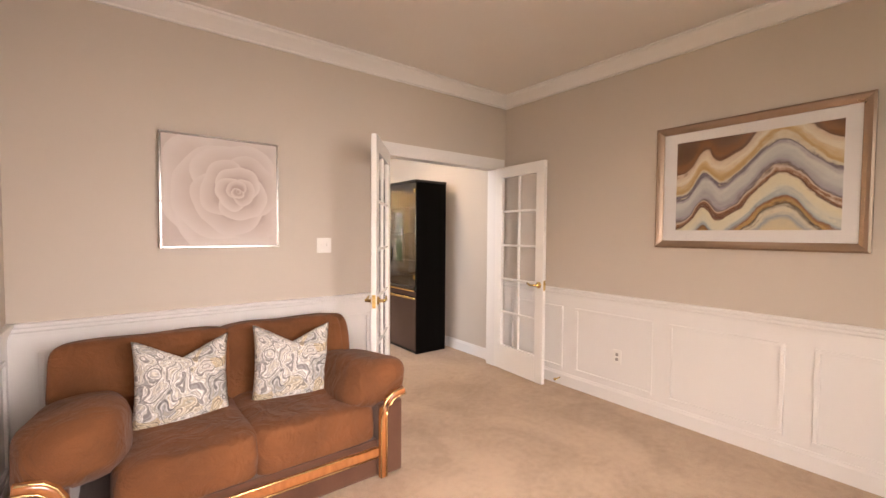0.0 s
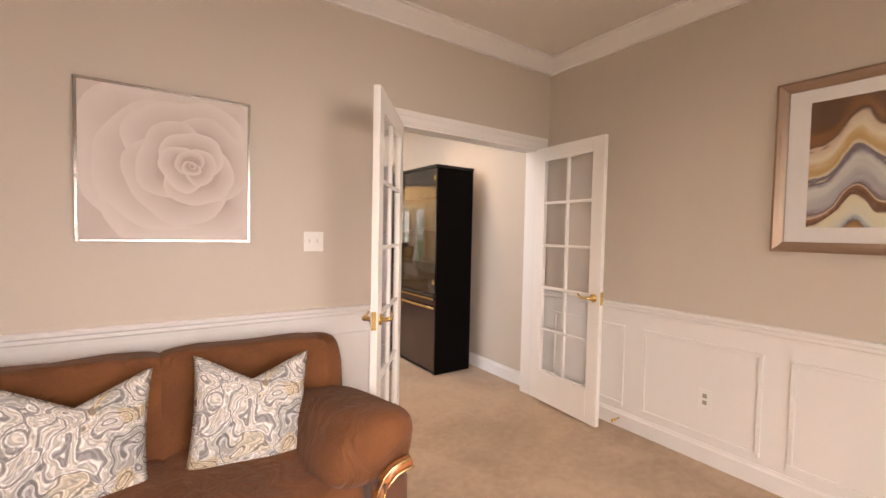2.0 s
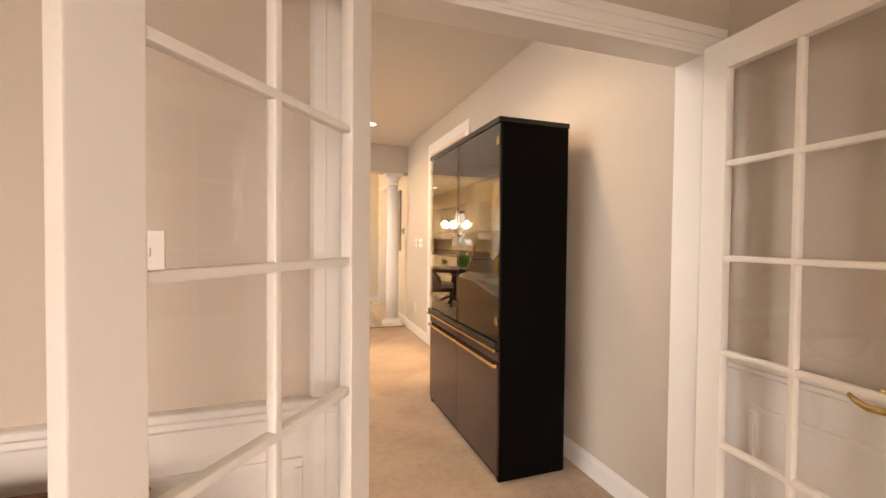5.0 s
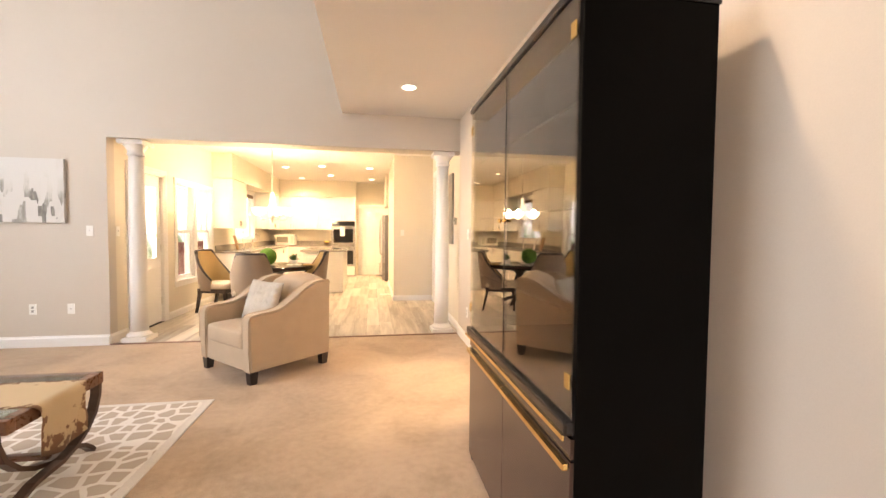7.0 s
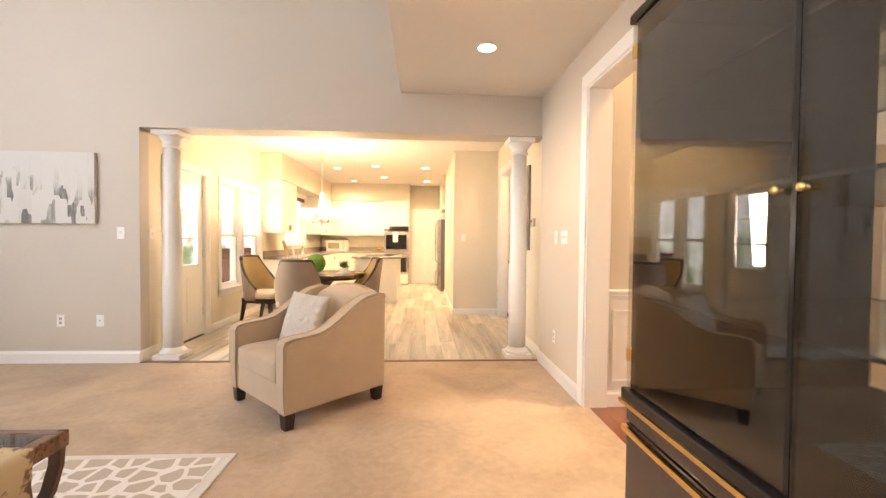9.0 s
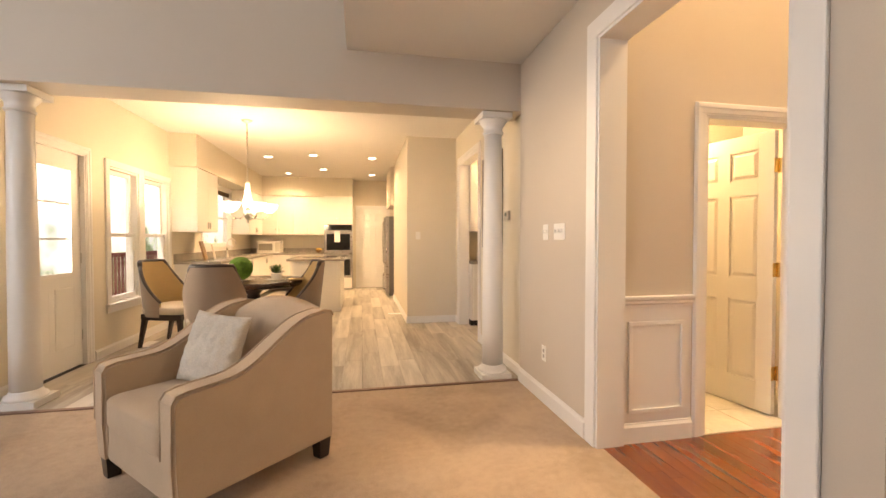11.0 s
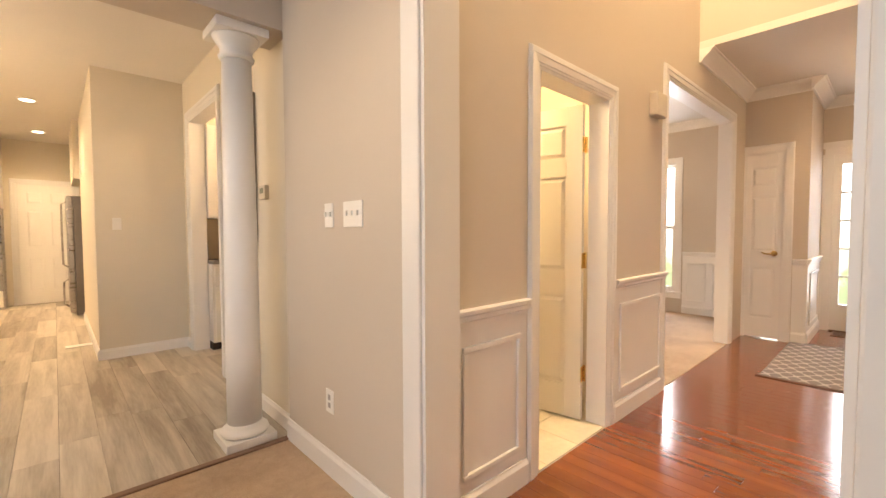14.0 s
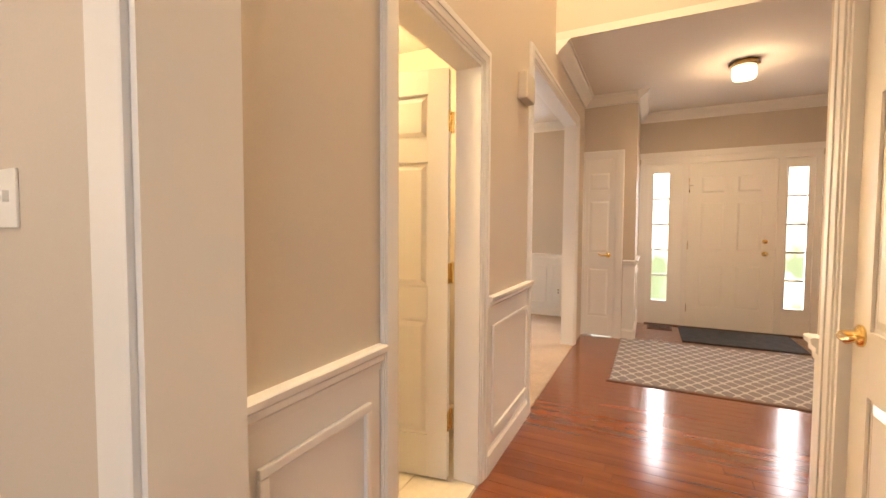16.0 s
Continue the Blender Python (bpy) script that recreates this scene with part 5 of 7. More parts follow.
def coffee_table():
    root = thing("coffee_table", "walnut coffee table with glass top and curved metal legs", "coffee table")
    xa, xb, ya, yb, zt = -3.85, -2.68, 1.78, 2.44, 0.485
    for b in ((xa, xb, ya, ya + 0.05), (xa, xb, yb - 0.05, yb), (xa, xa + 0.05, ya + 0.05, yb - 0.05), (xb - 0.05, xb, ya + 0.05, yb - 0.05)):
        part("top_frame", boxes((b[0], b[1], b[2], b[3], zt - 0.065, zt), bevel=0.006), WALNUT, root)
    g = part("glass_top", boxes((xa + 0.045, xb - 0.045, ya + 0.045, yb - 0.045, zt - 0.008, zt + 0.002)), glass("table_glass", (0.75, 0.82, 0.80)), root, "clear glass insert")
    g.visible_shadow = False
    yc = (ya + yb) / 2
    sweep = [(0.30, zt - 0.06), (0.295, 0.36), (0.26, 0.275), (0.19, 0.205), (0.10, 0.155), (0.0, 0.128), (-0.10, 0.125), (-0.18, 0.118), (-0.25, 0.092), (-0.30, 0.055), (-0.335, 0.022)]
    for x in (xa + 0.10, xb - 0.05):
        for s in (1, -1):
            bm, last = bmesh.new(), None
            for i, (u, z) in enumerate(sweep):
                a, b = sweep[max(0, i - 1)], sweep[min(len(sweep) - 1, i + 1)]
                d = Vector((b[0] - a[0], b[1] - a[1])).normalized() * 0.011
                ring = [bm.verts.new((x + s * 0.027 + e * 0.023, yc + s * (u - k * d.y), z + k * d.x)) for e, k in ((-1, -1), (1, -1), (1, 1), (-1, 1))]
                if last:
                    for k in range(4):
                        bm.faces.new((last[k], last[(k + 1) % 4], ring[(k + 1) % 4], ring[k]))
                else:
                    bm.faces.new(ring)
                last = ring
            bm.faces.new(last[::-1])
            bmesh.ops.recalc_face_normals(bm, faces=bm.faces[:])
            part("leg", bm, IRON, root, "curved bronze leg")
    part("stretcher", boxes((xa + 0.10, xb - 0.06, 2.09, 2.13, 0.15, 0.18), bevel=0.01), WALNUT, root)


coffee_table()


def runner_cloth():
    m, nt, p = nodes_of("table_runner_brocade")
    N, L = nt.nodes.new, nt.links.new
    tc, sep, nz = N("ShaderNodeTexCoord"), N("ShaderNodeUVMap"), N("ShaderNodeTexNoise")
    s2 = N("ShaderNodeSeparateXYZ")
    L(sep.outputs[0], s2.inputs[0])
    nz.inputs["Scale"].default_value, nz.inputs["Detail"].default_value = 24, 4
    L(tc.outputs["Object"], nz.inputs["Vector"])
    lt = N("ShaderNodeMath")
    lt.operation = "MULTIPLY"
    L(s2.outputs[0], lt.inputs[0]), L(nz.outputs["Fac"], lt.inputs[1])
    ramp = N("ShaderNodeValToRGB")
    ramp.color_ramp.elements[0].position, ramp.color_ramp.elements[0].color = 0.46, (0.55, 0.42, 0.26, 1)
    ramp.color_ramp.elements[1].position, ramp.color_ramp.elements[1].color = 0.52, (0.20, 0.10, 0.05, 1)
    L(lt.outputs[0], ramp.inputs["Fac"])
    L(ramp.outputs[0], p.inputs["Base Color"])
    p.inputs["Roughness"].default_value = 0.8
    return m


bm = bmesh.new()
uv = bm.loops.layers.uv.new("UVMap")
path = [(-3.9 + 0.1 * i, 0.4905) for i in range(13)] + [(-2.675, 0.488), (-2.664, 0.47), (-2.661, 0.42), (-2.664, 0.36), (-2.660, 0.30), (-2.667, 0.235)]
grid = {}
for i, (x, z) in enumerate(path):
    for j in range(13):
        v = j / 12
        drop = max(0, i - 13)
        wob = 0.012 * math.sin(v * 9 + drop) * (drop > 0)
        taper = 0.03 * drop * (0.5 - v) * 0.5
        zz = z - (0.03 * math.sin(v * math.pi) * drop / 5 if drop else 0)
        grid[i, j] = bm.verts.new((x + wob + 0.004, 1.92 + 0.36 * v + taper, zz))
for i in range(len(path) - 1):
    for j in range(12):
        f = bm.faces.new((grid[i, j], grid[i + 1, j], grid[i + 1, j + 1], grid[i, j + 1]))
        for lp, (a, b) in zip(f.loops, ((i, j), (i + 1, j), (i + 1, j + 1), (i, j + 1))):
            edge = abs(b / 12 - 0.5) * 2
            hem = max(0, a - 14) / 4
            lp[uv].uv = (0.6 + 0.65 * max(edge ** 6, hem ** 2), 0)
ob = new("table_runner", mesh_of("table_runner", bm, runner_cloth(), True))
sol = ob.modifiers.new("thickness", "SOLIDIFY")
sol.thickness = 0.004
tagged(ob, "gold brocade runner draped over the coffee table", "table runner")


def abstract_canvas():
    root = thing("abstract_canvas", "frameless abstract canvas of grey and white strokes", "picture")
    m, nt, p = nodes_of("grey_strokes_paint")
    N, L = nt.nodes.new, nt.links.new
    tc, mp, mp2 = N("ShaderNodeTexCoord"), N("ShaderNodeMapping"), N("ShaderNodeMapping")
    mp.inputs["Scale"].default_value, mp2.inputs["Scale"].default_value = (16, 1, 4), (30, 1, 9)
    a, b = N("ShaderNodeTexVoronoi"), N("ShaderNodeTexNoise")
    a.distance, a.inputs["Scale"].default_value = "CHEBYCHEV", 1.0
    b.inputs["Scale"].default_value, b.inputs["Detail"].default_value = 1.0, 4
    L(tc.outputs["Object"], mp.inputs[0]), L(tc.outputs["Object"], mp2.inputs[0]), L(mp.outputs[0], a.inputs["Vector"]), L(mp2.outputs[0], b.inputs["Vector"])
    sepz, fade = N("ShaderNodeSeparateXYZ"), N("ShaderNodeMapRange")
    L(tc.outputs["Object"], sepz.inputs[0]), L(sepz.outputs[2], fade.inputs["Value"])
    fade.inputs["From Min"].default_value, fade.inputs["From Max"].default_value, fade.inputs["To Min"].default_value, fade.inputs["To Max"].default_value = 1.60, 1.95, -0.12, 0.35
    sc = N("ShaderNodeSeparateColor")
    L(a.outputs["Color"], sc.inputs[0])
    ad, ad2 = N("ShaderNodeMath"), N("ShaderNodeMath")
    L(sc.outputs[0], ad.inputs[0]), L(fade.outputs[0], ad.inputs[1])
    ad2.operation = "MULTIPLY_ADD"
    ad2.inputs[1].default_value = 0.5
    L(b.outputs["Fac"], ad2.inputs[0]), L(ad.outputs[0], ad2.inputs[2])
    ramp = N("ShaderNodeValToRGB")
    r = ramp.color_ramp
    r.elements[0].position, r.elements[0].color = 0.2, (0.17, 0.16, 0.14, 1)
    r.elements[1].position, r.elements[1].color = 0.75, (0.64, 0.61, 0.57, 1)
    r.elements.new(0.36).color = (0.33, 0.31, 0.27, 1)
    r.elements.new(0.5).color = (0.60, 0.57, 0.52, 1)
    L(ad2.outputs[0], ramp.inputs["Fac"]), L(ramp.outputs[0], p.inputs["Base Color"])
    p.inputs["Roughness"].default_value = 0.7
    part("canvas", boxes((-5.38, -4.461, 4.962, 4.998, 1.375, 2.07), bevel=0.003), m, root)


abstract_canvas()


def can_light(x, y, z):
    root = thing("recessed_light", "lit round recessed ceiling light with white trim", "ceiling light", pose(x, y, z), "recessed ceiling lights")
    bm = bmesh.new()
    lathe(bm, [(0.085, -0.001), (0.085, -0.006), (0.075, -0.010), (0.066, -0.008), (0.066, -0.001)], seg=28)
    part("trim_ring", bm, TRIM, root, smooth=True)
    bm = bmesh.new()
    lathe(bm, [(0.064, -0.0015), (0.062, -0.0085), (0.03, -0.0095)], seg=24)
    part("lens", bm, CAN_ON, root, "glowing lens")


for x, y, z in ((-1.05, -1.9, 2.80), (-2.75, -1.9, 2.80), (-1.9, -3.4, 2.80), (-0.785, 3.94, 2.74), (-0.80, 1.08, 2.74), (-3.06, 9.68, 2.74), (-2.23, 9.36, 2.74), (-2.19, 10.9, 2.74), (-3.02, 11.6, 2.74), (-1.2, 9.47, 2.74), (-1.15, 11.5, 2.74)):
    can_light(x, y, z)

th = thing("thermostat", "small beige thermostat on the wall by the column", "thermostat", pose(0, 5.41, 1.46, 0, 0, -90))
part("case", boxes((-0.055, 0.055, -0.028, 0, -0.045, 0.045), bevel=0.004), surface("beige_plastic", (0.50, 0.46, 0.38), 0.4), th)
part("display", boxes((-0.03, 0.03, -0.0295, -0.028, -0.005, 0.028)), surface("lcd_grey", (0.22, 0.24, 0.2), 0.2), th)
pic = thing("metal_wall_art", "dark framed wall art on the kitchen passage wall", "picture")
part("panel", boxes((-0.03, -0.003, 5.56, 6.22, 1.14, 2.14), bevel=0.004), surface("smoky_wall_art", (0.25, 0.22, 0.19), 0.35, 0.5, 3, 40, 0.1, 0.05, metallic=0.4), pic)

# ---- kitchen ----
WHITECAB = surface("white_cabinet_paint", (0.80, 0.76, 0.69), 0.35, 0.02, 2, 160, 0.015, 0.02)
GRANITE = surface("grey_granite", (0.30, 0.27, 0.23), 0.2, 0.15, 8, 160, 0.4, 0.0)
STEEL = surface("brushed_steel", (0.42, 0.40, 0.38), 0.3, 0.05, 4, 90, 0.05, 0.02, metallic=1.0, stretch=(1, 1, 12))
BLACKGLASS = surface("black_oven_glass", (0.012, 0.012, 0.012), 0.06, 0.0, 3, 100, 0.0, 0.0)
NICKEL = surface("satin_nickel", (0.6, 0.57, 0.52), 0.3, 0.05, 10, 150, 0.02, 0.0, metallic=1.0)


def cabinet_unit(name, x0, x1, y0, y1, z0, z1, face, doors, label, pulls="low"):
    """A white cabinet box; face: 'x+' or 'y-', the side that carries its doors."""
    root = thing(name, label, "cabinet")
    part("body", boxes((x0, x1, y0, y1, z0, z1)), WHITECAB, root)
    for k in range(doors):
        if face == "x+":
            a, b = y0 + (y1 - y0) * k / doors + 0.003, y0 + (y1 - y0) * (k + 1) / doors - 0.003
            d = part("door", boxes((x1, x1 + 0.018, a, b, z0 + 0.004, z1 - 0.004), bevel=0.003), WHITECAB, root)
            hb = (x1 + 0.018, x1 + 0.04, b - 0.045, b - 0.033) if k % 2 == 0 else (x1 + 0.018, x1 + 0.04, a + 0.033, a + 0.045)
        else:
            a, b = x0 + (x1 - x0) * k / doors + 0.003, x0 + (x1 - x0) * (k + 1) / doors - 0.003
            d = part("door", boxes((a, b, y0 - 0.018, y0, z0 + 0.004, z1 - 0.004), bevel=0.003), WHITECAB, root)
            hb = (b - 0.045, b - 0.033, y0 - 0.04, y0 - 0.018) if k % 2 == 0 else (a + 0.033, a + 0.045, y0 - 0.04, y0 - 0.018)
        zz = (z0 + 0.05, z0 + 0.15) if pulls == "low" else (z1 - 0.15, z1 - 0.05)
        part("pull", boxes((*hb, *zz), bevel=0.003), NICKEL, d, "satin nickel pull")
    return root


cabinet_unit("upper_cabinet", -4.06, -3.73, 8.16, 9.05, 1.345, 2.27, "x+", 2, "white wall cabinet beside the kitchen window")
cabinet_unit("upper_cabinet", -4.06, -3.73, 11.0, 12.16, 1.345, 2.27, "x+", 2, "white wall cabinet in the kitchen corner")
for x0, x1 in ((-3.73, -3.0), (-3.0, -2.28)):
    cabinet_unit("upper_cabinet", x0, x1, 12.17, 12.5, 1.345, 2.27, "y-", 2, "white wall cabinet above the back counter")
cabinet_unit("oven_cabinet", -2.28, -1.61, 11.93, 12.5, 1.60, 2.27, "y-", 2, "white cabinet above the wall ovens")
structure("wall_kitchen_soffit", boxes((-4.06, -3.70, 8.12, 12.5, 2.275, 2.74), (-3.70, -1.60, 12.13, 12.5, 2.275, 2.74)), LIGHTENED_WALL, "lightened greige soffit above the wall cabinets", "wall")
cabinet_unit("base_cabinet", -4.06, -3.46, 8.25, 9.4, 0.1, 0.87, "x+", 2, "white base cabinet beside the sink run", "high")
cabinet_unit("base_cabinet", -4.06, -3.46, 9.4, 11.9, 0.1, 0.87, "x+", 4, "white base cabinets under the sink", "high")
cabinet_unit("base_cabinet", -3.46, -2.28, 11.92, 12.5, 0.1, 0.87, "y-", 3, "white base cabinet along the back wall", "high")
ct = thing("worktop", "grey granite worktop with low splashback", "worktop")
part("slab", boxes((-4.06, -3.42, 8.22, 12.5, 0.872, 0.91), bevel=0.006), GRANITE, ct)
part("slab", boxes((-3.42, -2.285, 11.88, 12.5, 0.872, 0.91), bevel=0.006), GRANITE, ct)
part("splashback", boxes((-4.058, -4.03, 8.22, 12.48, 0.91, 1.02)), GRANITE, ct)
part("splashback", boxes((-4.03, -2.285, 12.47, 12.498, 0.91, 1.02)), GRANITE, ct)
isl = thing("kitchen_island", "white kitchen island with grey granite top", "kitchen island")
part("body", boxes((-2.55, -1.75, 8.9, 10.4, 0.0, 0.87), bevel=0.004), WHITECAB, isl)
part("countertop", boxes((-2.62, -1.68, 8.84, 10.46, 0.872, 0.91), bevel=0.008), GRANITE, isl)
part("end_panel", boxes((-2.50, -1.80, 8.888, 8.9, 0.08, 0.83), bevel=0.003), WHITECAB, isl)
part("cooktop", boxes((-2.45, -1.85, 9.3, 9.8, 0.911, 0.918)), BLACKGLASS, isl, "black glass cooktop")
rosette_plate("outlet", pose(-2.35, 8.888, 0.62), 0.115, 0.075, [(-0.02, 0, 0.012, 0.013, 0.0015), (0.02, 0, 0.012, 0.013, 0.0015)], "white outlet on the island end", "outlet")

ov = thing("double_wall_oven", "black glass and steel double wall oven", "oven")
part("case", boxes((-2.275, -1.615, 11.95, 12.5, 0.02, 1.597)), STEEL, ov)
for z0, z1, zc in ((0.93, 1.45, 1.565), (0.32, 0.84, 0.90)):
    d = part("oven_door", boxes((-2.265, -1.625, 11.925, 11.95, z0, z1), bevel=0.004), STEEL, ov)
    part("window", boxes((-2.22, -1.67, 11.920, 11.9248, z0 + 0.05, z1 - 0.08)), BLACKGLASS, d, "black glass window")
    bm = bmesh.new()
    tube(bm, [(-2.22, 11.925, z1 - 0.035), (-2.22, 11.89, z1 - 0.035), (-1.67, 11.89, z1 - 0.035), (-1.67, 11.925, z1 - 0.035)], 0.011, 8)
    part("handle", bm, STEEL, d, "steel bar handle", True)
part("control_panel", boxes((-2.265, -1.625, 11.925, 11.95, 1.46, 1.59), bevel=0.003), BLACKGLASS, ov, "black control panel")
part("lower_panel", boxes((-2.265, -1.625, 11.925, 11.95, 0.06, 0.31), bevel=0.003), WHITECAB, ov)
tw = new("dish_towel", mesh_of("dish_towel", boxes((-2.03, -1.90, 11.868, 11.878, 1.17, 1.43), (-2.03, -1.90, 11.902, 11.910, 1.25, 1.43), (-2.03, -1.90, 11.868, 11.910, 1.43, 1.437), bevel=0.003), surface("white_cotton", (0.75, 0.73, 0.7), 0.9)))
tagged(tw, "white dish towel folded over the oven handle", "towel")

fr = thing("refrigerator", "stainless steel refrigerator with bar handles", "refrigerator")
part("cabinet", boxes((-0.81, -0.02, 10.62, 11.5, 0.02, 1.73)), surface("grey_appliance_side", (0.16, 0.15, 0.145), 0.45), fr)
for z0, z1 in ((0.06, 0.62), (0.63, 1.73)):
    d = part("door", boxes((-0.88, -0.812, 10.62, 11.5, z0, z1), bevel=0.015), STEEL, fr)
    bm = bmesh.new()
    tube(bm, [(-0.88, 10.70, z0 + 0.08), (-0.935, 10.70, z0 + 0.12), (-0.94, 10.70, (z0 + z1) / 2), (-0.935, 10.70, z1 - 0.12), (-0.88, 10.70, z1 - 0.08)], 0.012, 8)
    part("handle", bm, STEEL, d, "curved steel handle", True)
structure("wall_refrigerator_bulkhead", boxes((-0.80, 0.0, 10.302, 11.6, 1.95, 2.74)), LIGHTENED_WALL, "lightened greige bulkhead above the refrigerator", "wall")

mw = thing("microwave_oven", "white countertop microwave oven on the worktop", "microwave")
part("case", boxes((-3.80, -3.28, 11.98, 12.40, 0.915, 1.20), bevel=0.008), surface("white_appliance", (0.78, 0.75, 0.68), 0.3), mw)
part("door", boxes((-3.79, -3.40, 11.965, 11.98, 0.93, 1.185), bevel=0.004), surface("white_appliance_door", (0.75, 0.72, 0.65), 0.3), mw)
part("window", boxes((-3.75, -3.45, 11.961, 11.9648, 0.98, 1.14)), surface("microwave_window", (0.28, 0.25, 0.20), 0.2), mw)
part("keypad", boxes((-3.39, -3.29, 11.975, 11.9795, 0.95, 1.17)), surface("keypad_grey", (0.55, 0.52, 0.45), 0.4), mw)
fb = thing("fruit_bowl", "small bowl of yellow fruit on the counter", "bowl", pose(-2.42, 12.15, 0.911))
bm = bmesh.new()
lathe(bm, [(0.04, 0), (0.045, 0.01), (0.09, 0.06), (0.10, 0.075), (0.095, 0.075), (0.04, 0.02)], seg=24)
part("bowl", bm, surface("brown_ceramic", (0.2, 0.12, 0.06), 0.3), fb, smooth=True)
for i in range(5):
    bm = bmesh.new()
    puff(bm, (0.045 * math.cos(i * 1.3), 0.045 * math.sin(i * 1.3), 0.075 + 0.012 * (i % 2)), (0.033, 0.033, 0.03), 0.9, 0.95, 16, 10)
    part("fruit", bm, surface("yellow_fruit", (0.62, 0.42, 0.06), 0.4), fb, smooth=True)
cb = thing("cutting_board", "wooden cutting board leaning by the kitchen window", "cutting board", pose(-3.80, 8.75, 0.912, 0, -14, 10))
part("board", boxes((-0.012, 0.012, -0.13, 0.13, 0.0, 0.30), bevel=0.006), surface("maple_board", (0.35, 0.2, 0.09), 0.5, 0.15, 5, 40, 0.2), cb)
rb = thing("recipe_book", "white book leaning on the cutting board", "book", pose(-3.74, 8.98, 0.912, 0, -12, 16))
part("cover", boxes((-0.012, 0.012, -0.10, 0.10, 0.0, 0.25), bevel=0.002), surface("white_book_cover", (0.72, 0.7, 0.65), 0.5), rb)
fc = thing("kitchen_faucet", "chrome gooseneck faucet at the sink", "faucet", pose(-3.86, 10.0, 0.911))
bm = bmesh.new()
tube(bm, [(0, 0, 0), (0, 0, 0.24), (0.02, 0, 0.31), (0.08, 0, 0.34), (0.14, 0, 0.31), (0.155, 0, 0.24)], 0.013, 10)
part("spout", bm, NICKEL, fc, smooth=True)
bm = bmesh.new()
lathe(bm, [(0.03, 0), (0.03, 0.02), (0.018, 0.03), (0.018, 0.06)], seg=16)
part("base", bm, NICKEL, fc, smooth=True)


def dining_chair(m):
    root = thing("dining_chair", "barrel-back dining chair, taupe cloth with dark wood trim", "chair", m, "chairs round the dining table")
    cloth = DINING_CLOTH
    n, rows = 32, 10
    outer_bm, inner_bm, rim = bmesh.new(), bmesh.new(), []
    inner, outer = [], []
    for i in range(n + 1):
        a = radians(-104 + 208 * i / n)
        side = abs(i / n - 0.5) * 2
        top = 0.97 - 0.45 * (max(0, side - 0.40) / 0.60) ** 0.8
        for bm, store, r in ((outer_bm, outer, 0.275), (inner_bm, inner, 0.240)):
            store.append([bm.verts.new((r * math.sin(a) * (1 + 0.06 * (j / rows)), 0.03 + r * math.cos(a) * (1 + 0.26 * (j / rows)), 0.36 + (top - 0.36) * j / rows)) for j in range(rows + 1)])
        o, q = outer[-1][-1].co, inner[-1][-1].co
        rim.append(((o.x + q.x) / 2, (o.y + q.y) / 2, o.z + 0.002))
    for i in range(n):
        for j in range(rows):
            outer_bm.faces.new((outer[i][j], outer[i + 1][j], outer[i + 1][j + 1], outer[i][j + 1]))
            inner_bm.faces.new((inner[i][j], inner[i][j + 1], inner[i + 1][j + 1], inner[i + 1][j]))
    for bm in (outer_bm, inner_bm):
        bmesh.ops.recalc_face_normals(bm, faces=bm.faces[:])
    back = part("backrest", outer_bm, cloth, root, smooth=True)
    part("inner_back", inner_bm, INNER_CLOTH, back, "gold cloth inside of the back", True)
    cut = n * 3 // 10
    bm = bmesh.new()
    tube(bm, rim[cut:n - cut + 1], 0.024, 8)
    part("top_rail", bm, ESPRESSO, back, "dark wood rail", True)
    for run in (rim[:cut + 1], rim[n - cut:]):
        bm = bmesh.new()
        tube(bm, run, 0.019, 8)
        part("side_trim", bm, ESPRESSO, back, "dark wood trim", True)
    bm = bmesh.new()
    puff(bm, (0, -0.03, 0.43), (0.255, 0.27, 0.055), 0.4, 0.35, 36, 12)
    part("seat", bm, surface("cream_seat_cloth", (0.50, 0.42, 0.32), 0.9), root, "cream cloth seat", True)
    part("seat_rail", boxes((-0.24, 0.24, -0.27, 0.22, 0.32, 0.39), bevel=0.01), ESPRESSO, root, "dark wood apron")
    for x in (-0.21, 0.21):
        for y, k in ((-0.24, -0.02), (0.19, 0.07)):
            bm = bmesh.new()
            v = box(bm, x - 0.024, x + 0.024, y - 0.024, y + 0.024, 0, 0.33)
            for w in v[:4]:
                w.co.x, w.co.y = x + (w.co.x - x) * 0.6, y + (w.co.y - y) * 0.6 + k
            part("leg", bm, ESPRESSO, root)
    return root


INNER_CLOTH = surface("gold_dining_cloth", (0.42, 0.30, 0.14), 0.85, 0.08, 5, 260, 0.1, 0.2)
DINING_CLOTH = surface("taupe_dining_cloth", (0.27, 0.20, 0.145), 0.85, 0.08, 5, 260, 0.1, 0.2, sheen=0.2)
tx, ty = -2.70, 7.05
chair = dining_chair(pose(-2.86, 6.22, 0, 0, 0, 190))
for x, y, rz in ((-3.56, 6.98, 72), (-2.19, 6.66, -72)):
    copy_thing(chair, pose(x, y, 0, 0, 0, rz))

tb = thing("dining_table", "round dark wood pedestal dining table", "dining table", pose(tx, ty, 0))
bm = bmesh.new()
lathe(bm, [(0.55, 0.665), (0.57, 0.672), (0.60, 0.70), (0.605, 0.72), (0.60, 0.735), (0.58, 0.74)], seg=56)
part("tabletop", bm, surface("dark_walnut_top", (0.045, 0.022, 0.014), 0.18, 0.25, 4, 60, 0.2, 0.02, stretch=(1, 8, 1), coat=0.3), tb, smooth=False)
bm = bmesh.new()
